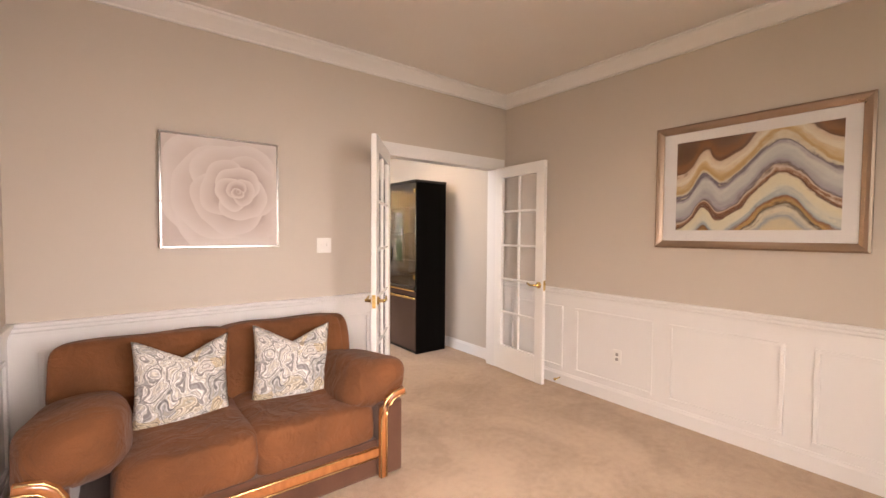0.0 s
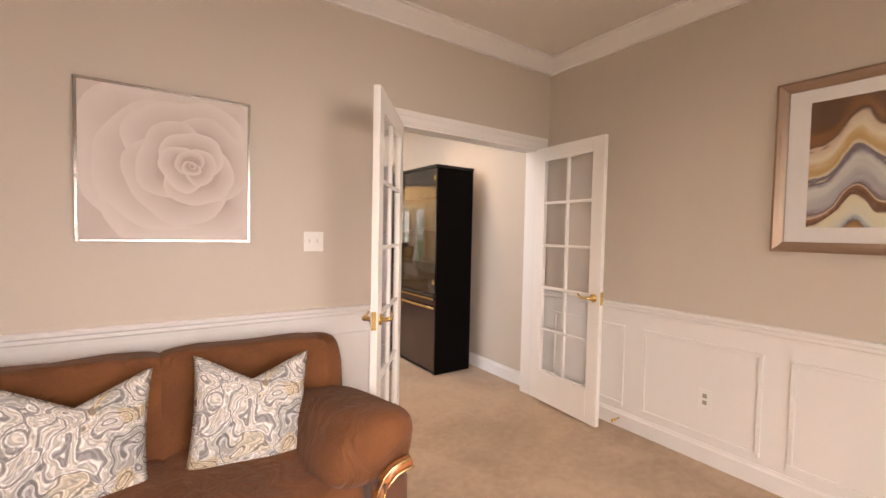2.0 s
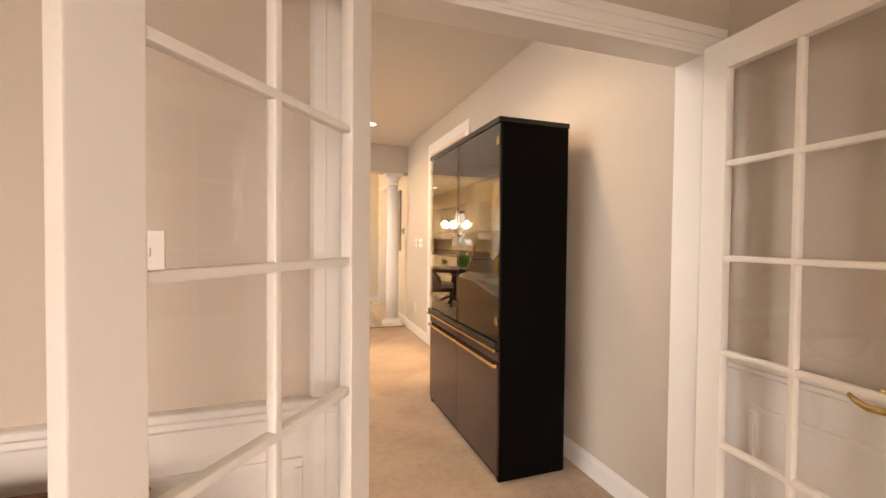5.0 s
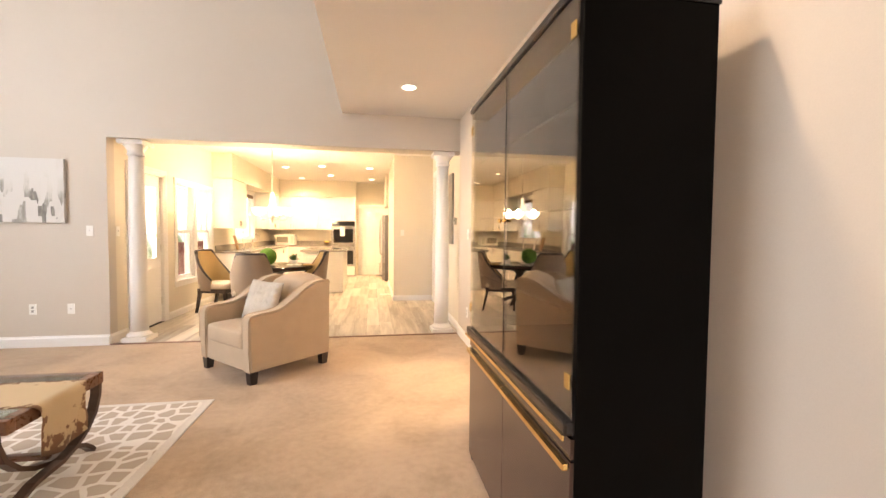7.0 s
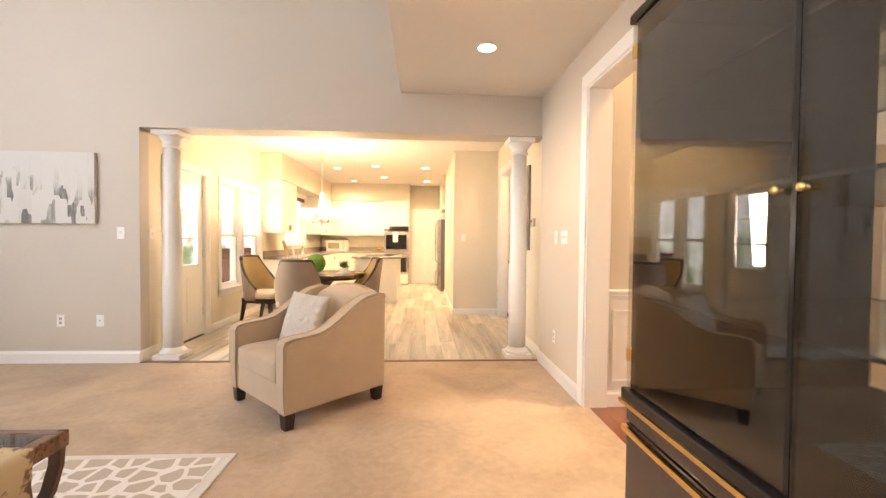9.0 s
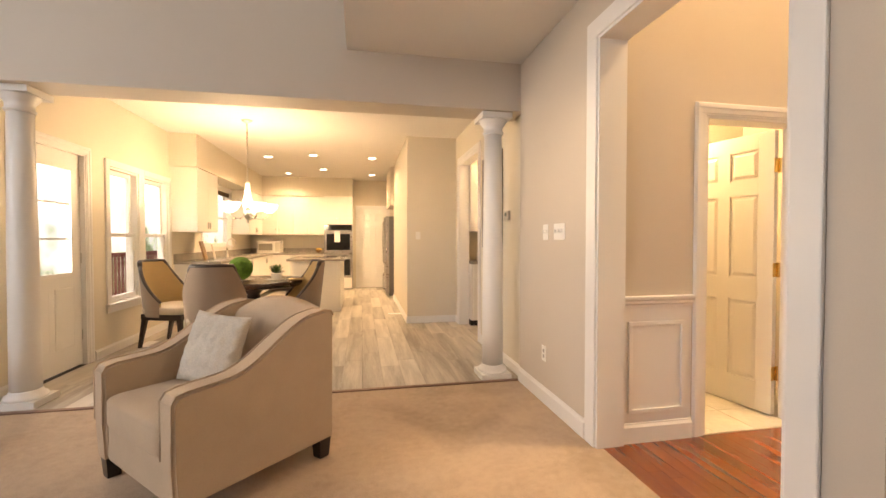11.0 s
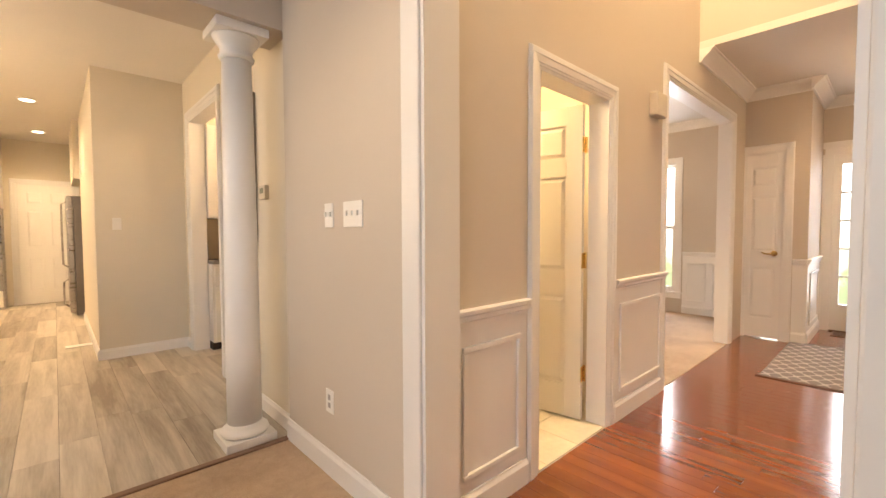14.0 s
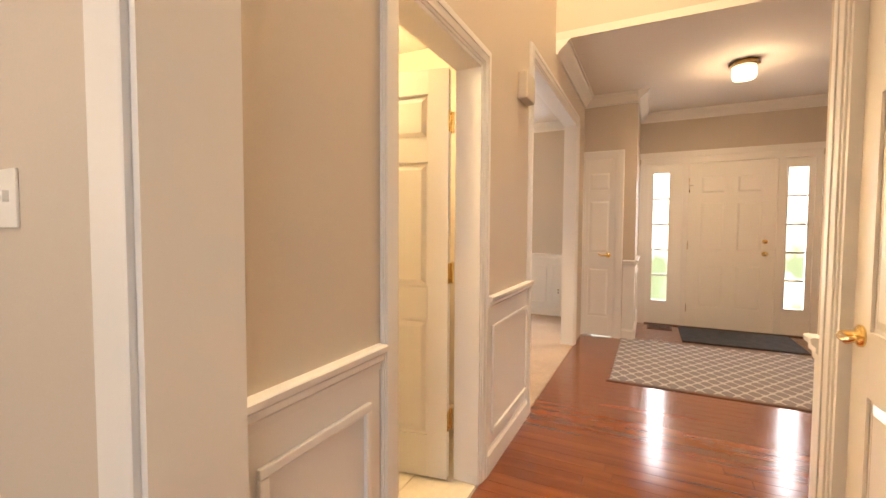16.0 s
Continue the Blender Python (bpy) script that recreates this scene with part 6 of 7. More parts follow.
lathe(bm, [(0.11, 0.06), (0.12, 0.10), (0.07, 0.18), (0.06, 0.34), (0.10, 0.45), (0.07, 0.56), (0.16, 0.66)], seg=28)
part("pedestal", bm, ESPRESSO, tb, smooth=True)
for k in range(4):
    a = math.pi / 4 + k * math.pi / 2
    bm = bmesh.new()
    tube(bm, [(0.06 * math.cos(a), 0.06 * math.sin(a), 0.13), (0.2 * math.cos(a), 0.2 * math.sin(a), 0.10), (0.34 * math.cos(a), 0.34 * math.sin(a), 0.035)], [0.035, 0.03, 0.03], 8)
    part("foot", bm, ESPRESSO, tb, smooth=True)
LEAF = surface("moss_green", (0.085, 0.20, 0.025), 0.9, 0.3, 30, 120, 0.3, 0.6)
gp = thing("topiary_ball", "green moss topiary ball on a white plate", "topiary", pose(-2.80, 6.86, 0.742))
bm = bmesh.new()
lathe(bm, [(0.08, 0), (0.09, 0.006), (0.155, 0.02), (0.158, 0.025), (0.09, 0.012)], seg=32)
part("plate", bm, surface("white_plate", (0.75, 0.73, 0.7), 0.2), gp, smooth=True)
bm = bmesh.new()
bmesh.ops.create_icosphere(bm, subdivisions=5, radius=0.135, matrix=Matrix.Translation((0, 0, 0.148)))
for v in bm.verts:
    d = (v.co - Vector((0, 0, 0.148))).normalized()
    v.co += d * (0.010 * noise.noise(d * 26) + 0.006 * noise.noise(d * 60))
part("moss", bm, LEAF, gp, smooth=True)
pl = thing("potted_plant", "small leafy plant in a white pot", "potted plant", pose(-2.42, 6.98, 0.742))
bm = bmesh.new()
lathe(bm, [(0.11, 0), (0.115, 0.006), (0.06, 0.012), (0.055, 0.02), (0.075, 0.075), (0.07, 0.078)], seg=24)
part("pot", bm, surface("white_pot", (0.72, 0.7, 0.66), 0.3), pl, smooth=True)
rng = random.Random(3)
bm = bmesh.new()
for k in range(46):
    a, e, r = rng.uniform(0, 6.28), rng.uniform(0.1, 1.3), rng.uniform(0.07, 0.14)
    tip = Vector((r * math.cos(a) * math.cos(e), r * math.sin(a) * math.cos(e), 0.08 + r * math.sin(e)))
    mid, side = tip * 0.6 + Vector((0, 0, 0.035)), Vector((-math.sin(a), math.cos(a), 0)) * 0.018
    vs = [bm.verts.new(p) for p in (Vector((0, 0, 0.07)), mid - side, tip, mid + side)]
    bm.faces.new(vs)
part("leaves", bm, surface("leaf_green", (0.07, 0.13, 0.03), 0.6, 0.3, 20, 60, 0.2), pl)
cl = thing("place_setting", "folded gold napkin on the table edge", "napkin", pose(-2.17, 6.86, 0.742, 0, 0, 20))
bm = bmesh.new()
puff(bm, (0, 0, 0.012), (0.09, 0.06, 0.012), 0.6, 0.4, 24, 8)
part("cloth", bm, surface("gold_napkin", (0.45, 0.30, 0.12), 0.8), cl, smooth=True)


def chandelier():
    root = thing("chandelier", "lit nickel chandelier with frosted glass bowls", "chandelier", pose(-2.81, 7.26, 0))
    bm = bmesh.new()
    lathe(bm, [(0.065, 2.738), (0.065, 2.725), (0.03, 2.705), (0.008, 2.70)], seg=24)
    part("canopy", bm, NICKEL, root, smooth=True)
    bm = bmesh.new()
    for k in range(18):
        z = 2.70 - 0.042 * k
        lathe(bm, [(0.006, z), (0.010, z - 0.012), (0.010, z - 0.028), (0.006, z - 0.040)], seg=10)
    part("chain", bm, NICKEL, root, smooth=True)
    bm = bmesh.new()
    lathe(bm, [(0.013, 1.95), (0.028, 1.94), (0.031, 1.88), (0.042, 1.78), (0.062, 1.70), (0.045, 1.66), (0.02, 1.64)], seg=24)
    part("glass_column", bm, glowing("frosted_column_lit", (1.0, 0.80, 0.50), 1.2), root, "frosted glass column", True)
    bm = bmesh.new()
    lathe(bm, [(0.02, 1.64), (0.05, 1.60), (0.055, 1.54), (0.03, 1.50), (0.012, 1.47), (0.02, 1.455), (0.006, 1.44)], seg=20)
    part("hub", bm, NICKEL, root, smooth=True)
    bowl_lit = glowing("frosted_bowl_lit", (1.0, 0.82, 0.56), 10.0)
    for k in range(5):
        a = 0.35 + k * 2 * math.pi / 5
        c, s = math.cos(a), math.sin(a)
        bm = bmesh.new()
        tube(bm, [(r * c, r * s, z) for r, z in ((0.04, 1.55), (0.10, 1.50), (0.18, 1.49), (0.235, 1.53), (0.25, 1.58))], 0.009, 8)
        arm = part("arm", bm, NICKEL, root, smooth=True)
        bm = bmesh.new()
        lathe(bm, [(0.03, 1.575), (0.07, 1.60), (0.10, 1.65), (0.112, 1.685), (0.108, 1.685), (0.06, 1.61)], 0.25 * c, 0.25 * s, 24)
        part("glass_bowl", bm, bowl_lit, arm, "lit frosted glass bowl", True)


chandelier()


def sash_window(name, m, w, h, label, group="", grid=1, casing_w=0.075, blind=False):
    """A double-hung window in the plane y=0 of its pose, room side towards -y; origin at its lower left corner."""
    root = thing(name, label, "window", m, group, "structure")
    c = casing_w
    for b in ((-c, 0, -c, h + c), (w, w + c, -c, h + c), (0, w, h, h + c)):
        part("casing", boxes((b[0], b[1], -0.018, 0, b[2], b[3]), bevel=0.004), TRIM, root)
    part("sill", boxes((-c - 0.02, w + c + 0.02, -0.045, 0.0, -0.03, 0.0), bevel=0.006), TRIM, root)
    part("apron", boxes((-c, w + c, -0.014, 0, -0.10, -0.03), bevel=0.003), TRIM, root)
    for b in ((0, 0.02, 0, h), (w - 0.02, w, 0, h), (0.02, w - 0.02, 0, 0.02), (0.02, w - 0.02, h - 0.02, h)):
        part("jamb", boxes((b[0], b[1], 0, 0.13, b[2], b[3])), TRIM, root)
    for z0, z1, y in ((0.02, h / 2 + 0.02, 0.03), (h / 2 - 0.02, h - 0.02, 0.07)):
        sash = part("sash", boxes((0.02, 0.06, y, y + 0.035, z0, z1), (w - 0.06, w - 0.02, y, y + 0.035, z0, z1), (0.06, w - 0.06, y, y + 0.035, z0, z0 + 0.045), (0.06, w - 0.06, y, y + 0.035, z1 - 0.04, z1)), TRIM, root)
        part("pane", boxes((0.058, w - 0.058, y + 0.015, y + 0.019, z0 + 0.043, z1 - 0.038)), CLEAR, sash).visible_shadow = False
    if blind:
        part("blind_rail", boxes((0.03, w - 0.03, 0.005, 0.03, h - 0.10, h - 0.022)), surface("brown_blind", (0.16, 0.10, 0.06), 0.6), root, "raised brown blind")
    return root


sash_window("window_kitchen_a", pose(-4.06, 6.67, 0.54, 0, 0, 90), 0.60, 1.48, "white double-hung window by the dining table", "kitchen windows")
sash_window("window_kitchen_b", pose(-4.06, 7.40, 0.54, 0, 0, 90), 0.66, 1.48, "white double-hung window by the dining table", "kitchen windows")
structure("wall_window_mullion", boxes((-4.2, -4.061, 7.27, 7.40, 0.53, 2.03)), TRIM, "white mullion between paired windows", "trim")
sash_window("window_sink", pose(-4.06, 9.36, 1.11, 0, 0, 90), 1.53, 1.08, "white window above the sink with raised blind", blind=True)
sash_window("window_dining", pose(5.68, 5.69, 0.31, 0, 0, -90), 0.88, 1.88, "tall white dining room window")

ed = thing("exterior_door", "white half-glass exterior door with two lower panels", "door", pose(-4.12, 5.445, 0, 0, 0, 90), kind="structure")
EW = 0.82
part("slab", boxes((0, EW, -0.02, 0.02, 0.01, 0.90), (0, 0.13, -0.02, 0.02, 0.90, 2.045), (EW - 0.13, EW, -0.02, 0.02, 0.90, 2.045), (0.13, EW - 0.13, -0.02, 0.02, 1.89, 2.045)), DOORP, ed)
for x0, x1 in ((0.12, 0.37), (0.45, 0.70)):
    part("panel", boxes((x0, x1, -0.027, -0.02, 0.22, 0.78), bevel=0.006), DOORP, ed)
for b in ((0.11, 0.14, 0.90, 1.92), (EW - 0.14, EW - 0.11, 0.90, 1.92), (0.14, EW - 0.14, 0.88, 0.92), (0.14, EW - 0.14, 1.88, 1.92)):
    part("glazing_bead", boxes((b[0], b[1], -0.028, -0.018, b[2], b[3]), bevel=0.003), DOORP, ed)
for z in (1.235, 1.565):
    part("muntin", boxes((0.13, EW - 0.13, -0.012, 0.012, z - 0.009, z + 0.009)), DOORP, ed)
part("pane", boxes((0.13, EW - 0.13, -0.003, 0.003, 0.90, 1.89)), CLEAR, ed).visible_shadow = False
for z in (0.3, 1.05, 1.8):
    part("hinge", boxes((EW - 0.004, EW + 0.012, -0.03, -0.018, z - 0.05, z + 0.05)), NICKEL, ed)

# passage beyond the kitchen doorway
cabinet_unit("passage_cabinet", 0.75, 1.29, 6.7, 7.69, 0.1, 0.88, "x+", 2, "white base cabinet in the passage")
pb = thing("passage_base_cabinet", "white drawer cabinet with counter in the passage", "cabinet")
part("body", boxes((0.14, 1.28, 7.30, 7.69, 0.08, 0.88)), WHITECAB, pb)
for z0, z1 in ((0.10, 0.66), (0.69, 0.86)):
    part("drawer_front", boxes((0.16, 0.70, 7.28, 7.30, z0, z1), bevel=0.004), WHITECAB, pb)
part("counter", boxes((0.14, 1.28, 7.26, 7.69, 0.882, 0.915), bevel=0.004), GRANITE, pb)
part("toe_kick", boxes((0.14, 1.28, 7.34, 7.69, 0.0, 0.08)), VOID, pb)
ph = thing("photo_frame", "small framed photo on the passage counter", "photo frame", pose(0.36, 7.46, 0.916, -8, 0, -10))
part("frame", boxes((-0.09, 0.09, -0.01, 0.01, 0, 0.24), bevel=0.004), surface("cream_frame", (0.6, 0.52, 0.4), 0.5), ph)
part("picture", boxes((-0.06, 0.06, -0.012, -0.0105, 0.035, 0.205)), surface("sepia_print", (0.25, 0.17, 0.11), 0.4, 0.5, 14, 60), ph)
cabinet_unit("passage_upper_cabinet", 0.14, 1.28, 7.40, 7.69, 1.35, 2.3, "y-", 2, "white wall cabinet in the passage")

fv = thing("floor_register", "white metal floor register in the kitchen planks", "floor vent")
part("grille", boxes((-0.97, -0.72, 8.44, 8.55, 0.001, 0.008), bevel=0.002), TRIM, fv)
fv2 = thing("floor_register", "white metal floor register below the window", "floor vent")
part("grille", boxes((-3.92, -3.80, 6.88, 7.15, 0.001, 0.008), bevel=0.002), TRIM, fv2)

# ---- hall and foyer ----
def front_door():
    root = thing("front_door", "closed white six-panel front door between sidelights", "door", kind="structure")
    x = 5.80
    leaf = panel_door("front_door_leaf", pose(x, 2.665, 0, 0, 0, -90), 0.905, 2.087, "closed white six-panel front door", rows=((0.27, 0.82), (0.98, 1.60), (1.70, 1.92)), t=0.022)
    bm = bmesh.new()
    for z, r in ((0.962, 0.028), (1.11, 0.026)):
        lathe(bm, [(r, -0.022), (r, -0.030), (r * 0.5, -0.034), (r * 0.45, -0.055), (r * 0.95, -0.065), (r * 0.9, -0.085), (r * 0.3, -0.09)], 0.80, z, 18, "y")
    part("knob", bm, BRASS, leaf, "brass knob and deadbolt", True)
    for z in (0.25, 1.05, 1.85):
        part("hinge", boxes((-0.012, 0.004, -0.03, -0.021, z - 0.05, z + 0.05)), BRASS, leaf)
    part("door_chain", boxes((0.0, 0.05, -0.03, -0.022, 1.80, 1.815), (0.0, 0.012, -0.03, -0.022, 1.72, 1.80)), NICKEL, leaf)
    for b in ((3.14, 3.22, 0, 2.09), (2.667, 2.73, 0, 2.09), (1.685, 1.758, 0, 2.09), (1.36, 1.42, 0, 2.09), (1.36, 3.22, 2.09, 2.17)):
        part("frame", boxes((5.765, 5.90, b[0], b[1], b[2], b[3])), TRIM, root)
    for b in ((3.22, 3.238, 0, 2.10), (1.30, 1.36, 0, 2.10), (1.30, 3.238, 2.17, 2.245)):
        part("casing", boxes((5.752, 5.767, b[0], b[1], b[2], b[3]), bevel=0.003), TRIM, root)
    for y0, y1 in ((2.73, 3.14), (1.42, 1.685)):
        g0, g1 = (2.885, 3.065) if y0 > 2 else (1.478, 1.66)
        sl = part("sidelight", boxes((5.785, 5.82, y0, g0, 0.01, 2.09), (5.785, 5.82, g1, y1, 0.01, 2.09), (5.785, 5.82, g0, g1, 0.01, 0.32), (5.785, 5.82, g0, g1, 1.98, 2.09)), DOORP, root)
        part("pane", boxes((5.80, 5.804, g0, g1, 0.32, 1.98)), CLEAR, sl).visible_shadow = False
        for k in range(1, 5):
            z = 0.32 + 1.66 * k / 5
            part("muntin", boxes((5.79, 5.814, g0, g1, z - 0.012, z + 0.012)), DOORP, sl)
        for b in ((g0 - 0.018, g0, 0.30, 2.0), (g1, g1 + 0.018, 0.30, 2.0), (g0, g1, 0.302, 0.32), (g0, g1, 1.98, 1.998)):
            part("glazing_bead", boxes((5.777, 5.785, b[0], b[1], b[2], b[3])), DOORP, sl)
    # dark sheet added behind the whole leaf to block light through its gaps
    part("gap_light_block", boxes((5.826, 5.85, 1.70, 2.72, 0.0, 2.14)), VOID, root)
    part("threshold", boxes((5.75, 5.9, 1.42, 3.14, -0.01, 0.012)), surface("bronze_threshold", (0.10, 0.06, 0.035), 0.4, metallic=0.5), root)


front_door()

fl = thing("flush_ceiling_light", "lit flush ceiling light with brass rim and ribbed glass", "ceiling light", pose(4.22, 2.37, 2.75))
bm = bmesh.new()
lathe(bm, [(0.08, -0.001), (0.118, -0.01), (0.118, -0.035), (0.10, -0.045), (0.08, -0.045)], seg=8)
part("rim", bm, surface("antique_brass", (0.32, 0.20, 0.08), 0.3, metallic=0.9), fl)
bm = bmesh.new()
lathe(bm, [(0.092, -0.046), (0.096, -0.12), (0.086, -0.15), (0.035, -0.158)], seg=8)
part("glass_shade", bm, glowing("ribbed_glass_lit", (1.0, 0.85, 0.60), 6.0), fl, "lit ribbed glass")


def trellis_rug():
    m, nt, p = nodes_of("grey_trellis_rug")
    N, L = nt.nodes.new, nt.links.new
    tc = N("ShaderNodeTexCoord")
    sep = N("ShaderNodeSeparateXYZ")
    L(tc.outputs["Object"], sep.inputs[0])
    def calc(op, a, b=None):
        n = N("ShaderNodeMath")
        n.operation = op
        for i, v in enumerate((a, b)):
            if isinstance(v, (int, float)):
                n.inputs[i].default_value = v
            elif v is not None:
                L(v, n.inputs[i])
        return n.outputs[0]
    a = calc("COSINE", calc("MULTIPLY", sep.outputs[0], 38.0))
    b = calc("COSINE", calc("MULTIPLY", sep.outputs[1], 52.0))
    d = calc("ABSOLUTE", calc("ADD", a, b))
    fine = N("ShaderNodeTexNoise")
    fine.inputs["Scale"].default_value = 160
    L(tc.outputs["Object"], fine.inputs["Vector"])
    d = calc("ADD", d, calc("MULTIPLY", fine.outputs["Fac"], 0.15))
    ramp = N("ShaderNodeValToRGB")
    ramp.color_ramp.elements[0].position, ramp.color_ramp.elements[0].color = 0.38, (0.43, 0.40, 0.40, 1)
    ramp.color_ramp.elements[1].position, ramp.color_ramp.elements[1].color = 0.48, (0.20, 0.18, 0.19, 1)
    L(d, ramp.inputs["Fac"]), L(ramp.outputs[0], p.inputs["Base Color"])
    p.inputs["Roughness"].default_value = 0.95
    bp = N("ShaderNodeBump")
    bp.inputs["Strength"].default_value, bp.inputs["Distance"].default_value = 0.4, 0.005
    L(fine.outputs["Fac"], bp.inputs["Height"]), L(bp.outputs[0], p.inputs["Normal"])
    return m


hr = thing("hall_rug", "grey trellis patterned rug on the hardwood", "rug")
part("field", boxes((3.26, 4.74, 1.62, 3.36, 0.001, 0.012), bevel=0.003), trellis_rug(), hr)
BINDING = surface("grey_binding", (0.18, 0.15, 0.14), 0.9)
for x in (3.235, 4.74):
    part("edge_binding", boxes((x, x + 0.025, 1.60, 3.385, 0.001, 0.011), bevel=0.002), BINDING, hr)
dm = thing("door_mat", "charcoal patterned door mat at the front door", "door mat")
part("mat", boxes((4.93, 5.70, 1.62, 2.74, 0.001, 0.012), bevel=0.003), surface("charcoal_mat", (0.045, 0.048, 0.055), 0.95, 0.5, 14, 150, 0.3, 0.5), dm)
fv = thing("floor_register", "brown metal floor register by the sidelight", "floor vent")
part("grille", boxes((5.45, 5.72, 2.82, 3.10, 0.001, 0.008), bevel=0.002), surface("brown_register", (0.14, 0.07, 0.04), 0.4, metallic=0.5), fv)
for k in range(5):
    part("slot", boxes((5.47 + 0.05 * k, 5.49 + 0.05 * k, 2.84, 3.08, 0.0082, 0.009)), VOID, fv)
dv = thing("floor_register", "dark floor register in the dining room carpet", "floor vent")
part("grille", boxes((4.9, 5.15, 4.75, 4.87, 0.004, 0.012), bevel=0.002), surface("dark_register", (0.06, 0.05, 0.05), 0.5), dv)
ch = thing("door_chime", "beige box door chime high on the hall wall", "door chime")
part("cover", boxes((2.02, 2.20, 3.745, 3.805, 2.0, 2.16), bevel=0.012), surface("beige_chime", (0.60, 0.54, 0.44), 0.5), ch)

# powder room: marble tiles, each its own piece
MARBLE = surface("cream_marble_tile", (0.66, 0.60, 0.50), 0.18, 0.12, 5, 30, 0.05, 0.01, rand=0.05)
root = thing("floor_powder_tiles", "cream marble floor tiles in the powder room", "tile floor", kind="structure")
tile_mesh = mesh_of("tile", boxes((0.0, 0.303, 0.0, 0.303, -0.008, 0.002), bevel=0.002), MARBLE)
for i in range(7):
    for j in range(4):
        t = new("tile", tile_mesh)
        t.parent, t.location = root, (0.20 + 0.306 * i, 3.81 + 0.306 * j, 0)

# ---- great room furniture that shows in the mirror and the panes ----
GREYCLOTH = surface("grey_upholstery", (0.20, 0.18, 0.165), 0.9, 0.1, 6, 260, 0.1, 0.25)
gs = thing("grey_sofa", "grey cloth sofa facing the coffee table", "sofa", pose(-5.9, 2.1, 0, 0, 0, 90))
part("base", boxes((-1.05, 1.05, -0.42, 0.45, 0.08, 0.30), bevel=0.02), GREYCLOTH, gs)
for x in (-0.48, 0.48):
    bm = bmesh.new()
    puff(bm, (x, -0.08, 0.38), (0.47, 0.36, 0.10), 0.3, 0.25, 40, 14, 0.01, 5, x)
    part("seat_cushion", bm, GREYCLOTH, gs, smooth=True)
    bm = bmesh.new()
    puff(bm, (x, 0.28, 0.62), (0.46, 0.15, 0.24), 0.4, 0.3, 40, 16, 0.015, 5, x + 2)
    part("back_cushion", bm, GREYCLOTH, gs, smooth=True)
for x in (-1.1, 1.1):
    bm = bmesh.new()
    puff(bm, (x, 0.0, 0.36), (0.12, 0.46, 0.28), 0.35, 0.3, 36, 16)
    part("arm", bm, GREYCLOTH, gs, smooth=True)
for x in (-0.95, 0.95):
    for y in (-0.35, 0.38):
        part("foot", boxes((x - 0.03, x + 0.03, y - 0.03, y + 0.03, 0, 0.082)), ESPRESSO, gs)
et = thing("end_table", "dark wood end table by the french doors", "end table", pose(-1.92, 0.46, 0))
part("tabletop", boxes((-0.27, 0.27, -0.27, 0.27, 0.49, 0.52), bevel=0.006), ESPRESSO, et)
for x in (-0.23, 0.23):
    for y in (-0.23, 0.23):
        part("leg", boxes((x - 0.02, x + 0.02, y - 0.02, y + 0.02, 0, 0.49)), ESPRESSO, et)
tl = thing("table_lamp", "table lamp with a beige drum shade, glass base", "lamp", pose(-1.92, 0.46, 0.521))
bm = bmesh.new()
lathe(bm, [(0.07, 0), (0.07, 0.015), (0.03, 0.03), (0.09, 0.12), (0.08, 0.2), (0.02, 0.27), (0.012, 0.36)], seg=24)
part("base", bm, surface("mercury_glass", (0.7, 0.62, 0.5), 0.15, 0.2, 12, 80, 0.1, 0.02, metallic=0.8), tl, smooth=True)
bm = bmesh.new()
lathe(bm, [(0.17, 0.34), (0.15, 0.60), (0.145, 0.60), (0.165, 0.34)], seg=32)
part("shade", bm, surface("linen_shade", (0.55, 0.40, 0.27), 0.9), tl, "beige linen shade", True)


def arched_window(name, m, w, h, arch, label):
    """A tall fixed window with an arched head, in the plane y=0 of its pose."""
    root = thing(name, label, "window", m, kind="structure")
    for b in ((0, 0.05, 0, h), (w - 0.05, w, 0, h), (0.05, w - 0.05, 0, 0.05), (0.05, w - 0.05, h * 0.62, h * 0.62 + 0.06), (w / 2 - 0.03, w / 2 + 0.03, 0.05, h * 0.62), (0.05, w - 0.05, h - 0.05, h)):
        part("frame", boxes((b[0], b[1], -0.03, 0.05, b[2], b[3])), TRIM, root)
    return root


arched_window("window_great_room", pose(-6.98, 0.5, 0.9, 0, 0, 90), 2.3, 3.7, True, "tall white great room window")
# unseen west window, added to hold the office fill lamp
arched_window("window_office_west_added", pose(-3.74, -4.35, 0.95, 0, 0, 90), 1.2, 1.25, False, "white window added in the unseen office wall")
arched_window("window_office", pose(-3.0, -4.6, 0.7, 0, 0, 180) @ pose(-2.2, 0, 0), 2.2, 1.7, False, "wide white window added in the unseen office wall")


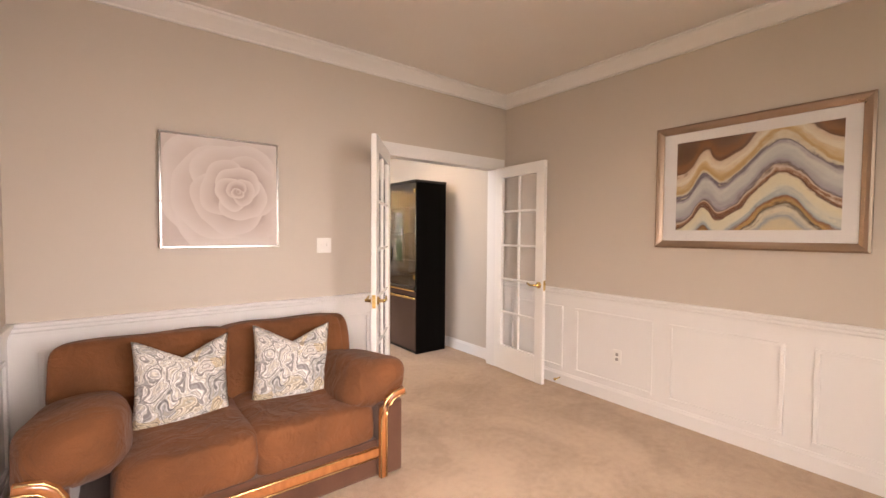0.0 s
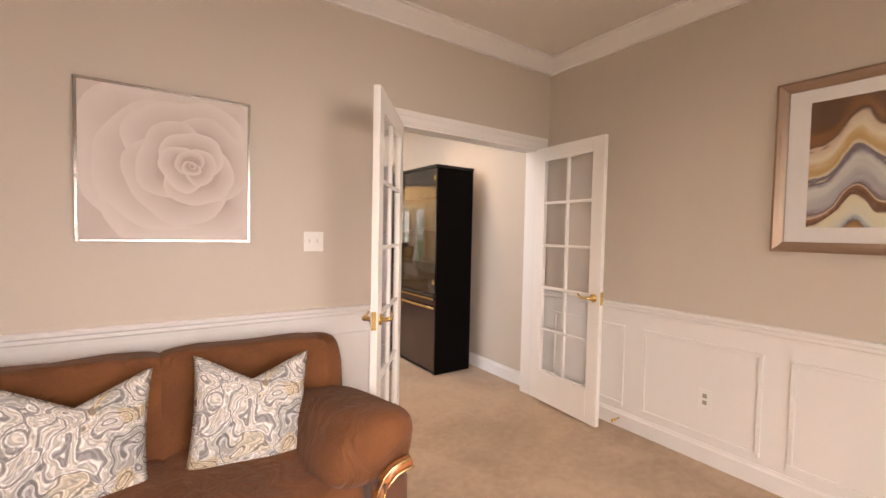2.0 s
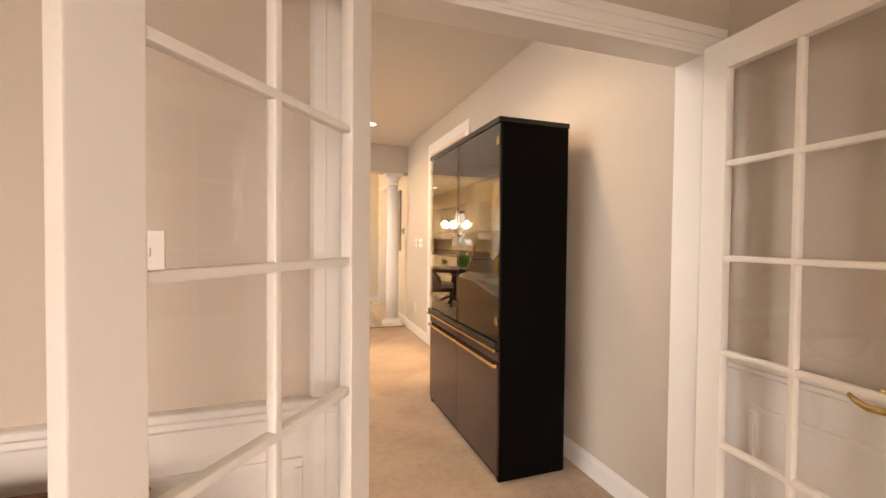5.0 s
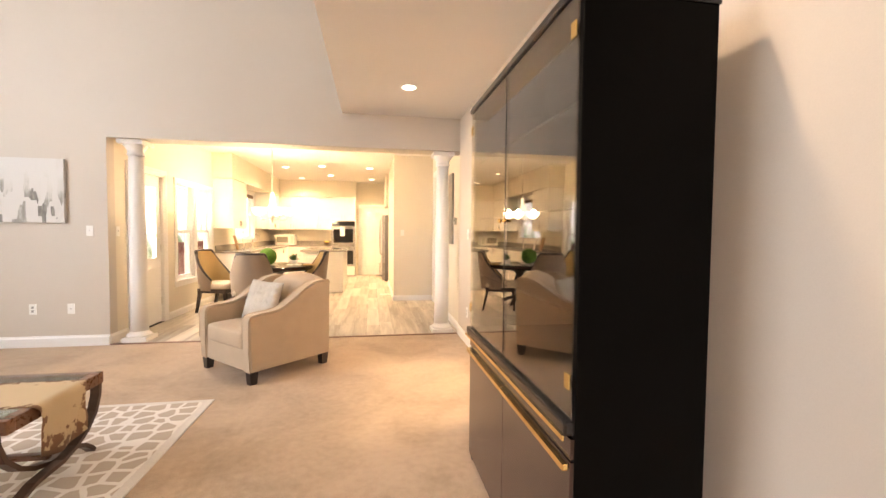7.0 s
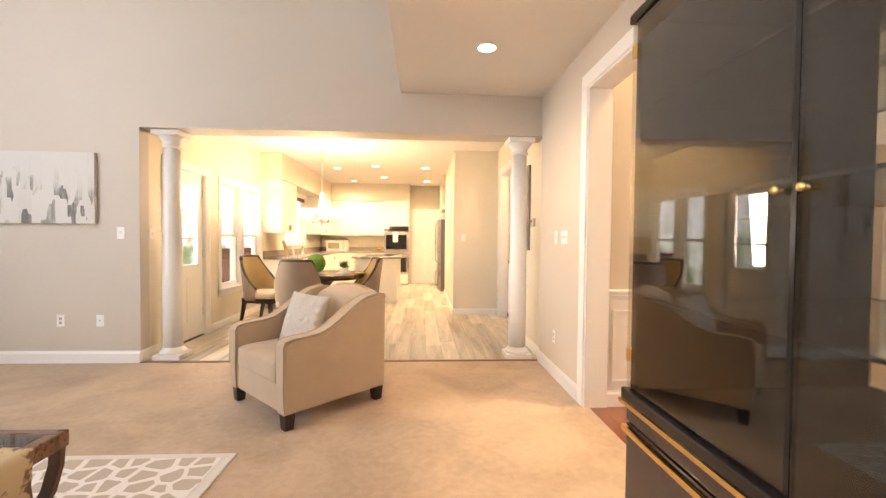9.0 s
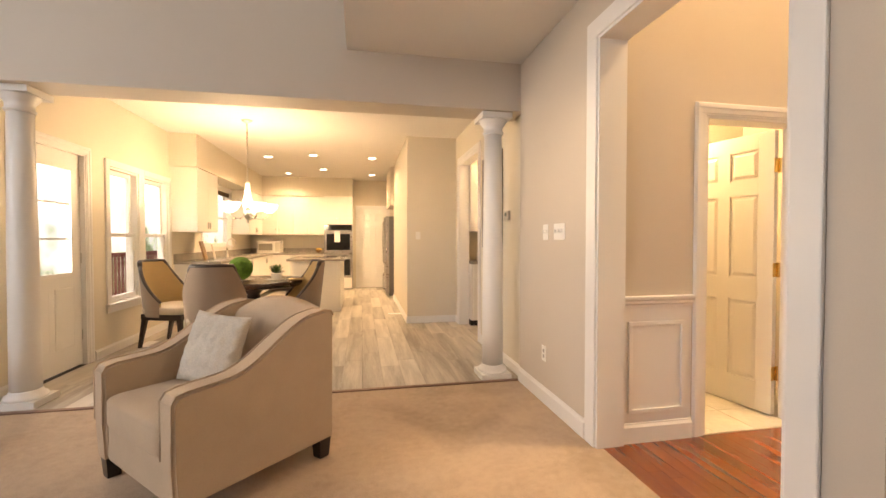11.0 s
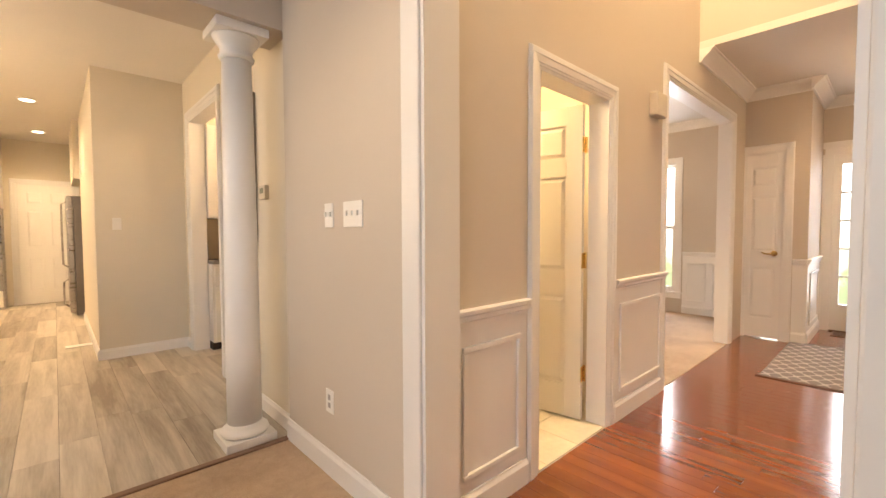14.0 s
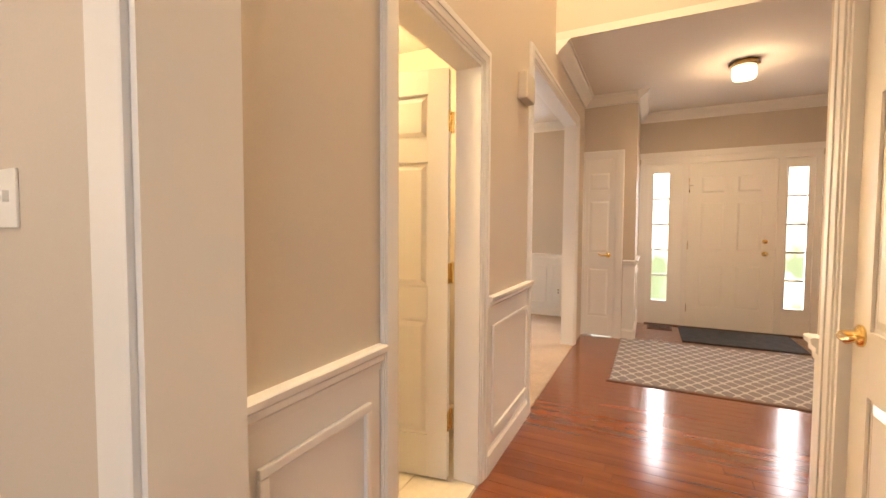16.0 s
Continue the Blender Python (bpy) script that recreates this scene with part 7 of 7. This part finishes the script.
# ---- bright distance outside the windows ----
def distance(name, strength, x0, x1, y0, y1):
    m, nt, p = nodes_of("bright_yard_" + name)
    N, L = nt.nodes.new, nt.links.new
    tc, nz, sep = N("ShaderNodeTexCoord"), N("ShaderNodeTexNoise"), N("ShaderNodeSeparateXYZ")
    nz.inputs["Scale"].default_value, nz.inputs["Detail"].default_value = 1.4, 8
    L(tc.outputs["Object"], nz.inputs["Vector"]), L(tc.outputs["Object"], sep.inputs[0])
    hi = N("ShaderNodeMapRange")
    hi.inputs["From Min"].default_value, hi.inputs["From Max"].default_value, hi.inputs["To Min"].default_value, hi.inputs["To Max"].default_value = 0.0, 3.2, -0.22, 0.30
    L(sep.outputs[2], hi.inputs["Value"])
    ad = N("ShaderNodeMath")
    L(nz.outputs["Fac"], ad.inputs[0]), L(hi.outputs[0], ad.inputs[1])
    ramp = N("ShaderNodeValToRGB")
    r = ramp.color_ramp
    r.elements[0].position, r.elements[0].color = 0.30, (0.16, 0.20, 0.11, 1)
    r.elements[1].position, r.elements[1].color = 0.62, (1.0, 1.0, 1.0, 1)
    r.elements.new(0.46).color = (0.62, 0.66, 0.56, 1)
    L(ad.outputs[0], ramp.inputs["Fac"])
    em = N("ShaderNodeEmission")
    em.inputs["Strength"].default_value = strength
    L(ramp.outputs[0], em.inputs["Color"])
    L(em.outputs[0], nt.nodes["Material Output"].inputs["Surface"])
    structure("backdrop_" + name, boxes((x0, x1, y0, y1, -0.4, 7.0)), m, "bright hazy trees and sky outdoors", "backdrop")


distance("west", 2.3, -9.05, -9.0, -6, 42)
distance("front", 7.5, 9.0, 9.05, -6, 14)
distance("south", 3.0, -8, 6, -9.05, -9.0)
deck = thing("deck_railing", "red-brown wooden deck railing outside the kitchen", "railing")
DECK = surface("deck_stain", (0.22, 0.05, 0.04), 0.7, 0.2)
part("rail", boxes((-6.6, -6.52, 11.4, 16.0, 0.86, 0.95)), DECK, deck)
for k in range(32):
    part("baluster", boxes((-6.58, -6.54, 11.5 + 0.14 * k, 11.54 + 0.14 * k, -0.4, 0.86)), DECK, deck)

# ---- floor boards, piece by piece ----
rng = random.Random(11)
OAKFLOOR = boards("red_oak_strip", (0.12, 0.028, 0.0055), (0.245, 0.066, 0.0135), "y", 0.17, 14, coat=0.6, own=0.22)
hall = thing("floor_hall_boards", "glossy red oak strip flooring in the hall", "wood floor", kind="structure")
w, x, k, cache = 0.083, 0.002, 0, {}
while x < 5.76:
    y = 0.72 if x > 1.33 else 2.60
    end = 3.80
    first = True
    while y < end - 0.02:
        n = rng.choice((0.7, 0.95, 1.2, 1.45)) * (rng.uniform(0.3, 1.0) if first else 1)
        n = round(min(n, end - y), 2)
        if end - y - n < 0.25:
            n = round(end - y, 2)
        first = False
        if n not in cache:
            cache[n] = mesh_of("floor_board", boxes((0.0006, w - 0.0006, 0.0006, n - 0.0006, -0.012, 0.0), bevel=0.0006), OAKFLOOR)
        ob = new("floor_board", cache[n])
        ob.parent, ob.location = hall, (x, y, 0)
        y += n
    x += w
GREYPLANK = boards("grey_oak_plank", (0.235, 0.195, 0.15), (0.60, 0.54, 0.455), "y", 0.40, 10, streak=0.30, own=0.42)
kit = thing("floor_kitchen_planks", "grey-brown wood look plank flooring", "wood floor", kind="structure")
w, x, cache = 0.178, -4.06, {}
while x < 1.29:
    mid = x + w / 2
    if mid < -0.735:
        runs = ((5.02, 12.49),)
    elif mid < 0:
        runs = ((5.02, 7.69), (10.3, 12.49))
    else:
        runs = ((6.2, 7.7),)
    wide = round(min(w, 1.30 - x), 3)
    for y, end in runs:
        first = True
        while y < end - 0.02:
            n = 1.22 * (rng.uniform(0.2, 1.0) if first else 1)
            n = round(min(n, end - y), 2)
            if n < 0.01:
                break
            first = False
            if (n, wide) not in cache:
                cache[n, wide] = mesh_of("plank", boxes((0.0008, wide - 0.0008, 0.0008, n - 0.0008, -0.012, 0.0), bevel=0.0008), GREYPLANK)
            ob = new("plank", cache[n, wide])
            ob.parent, ob.location = kit, (x, y, 0)
            y += n
    x += w
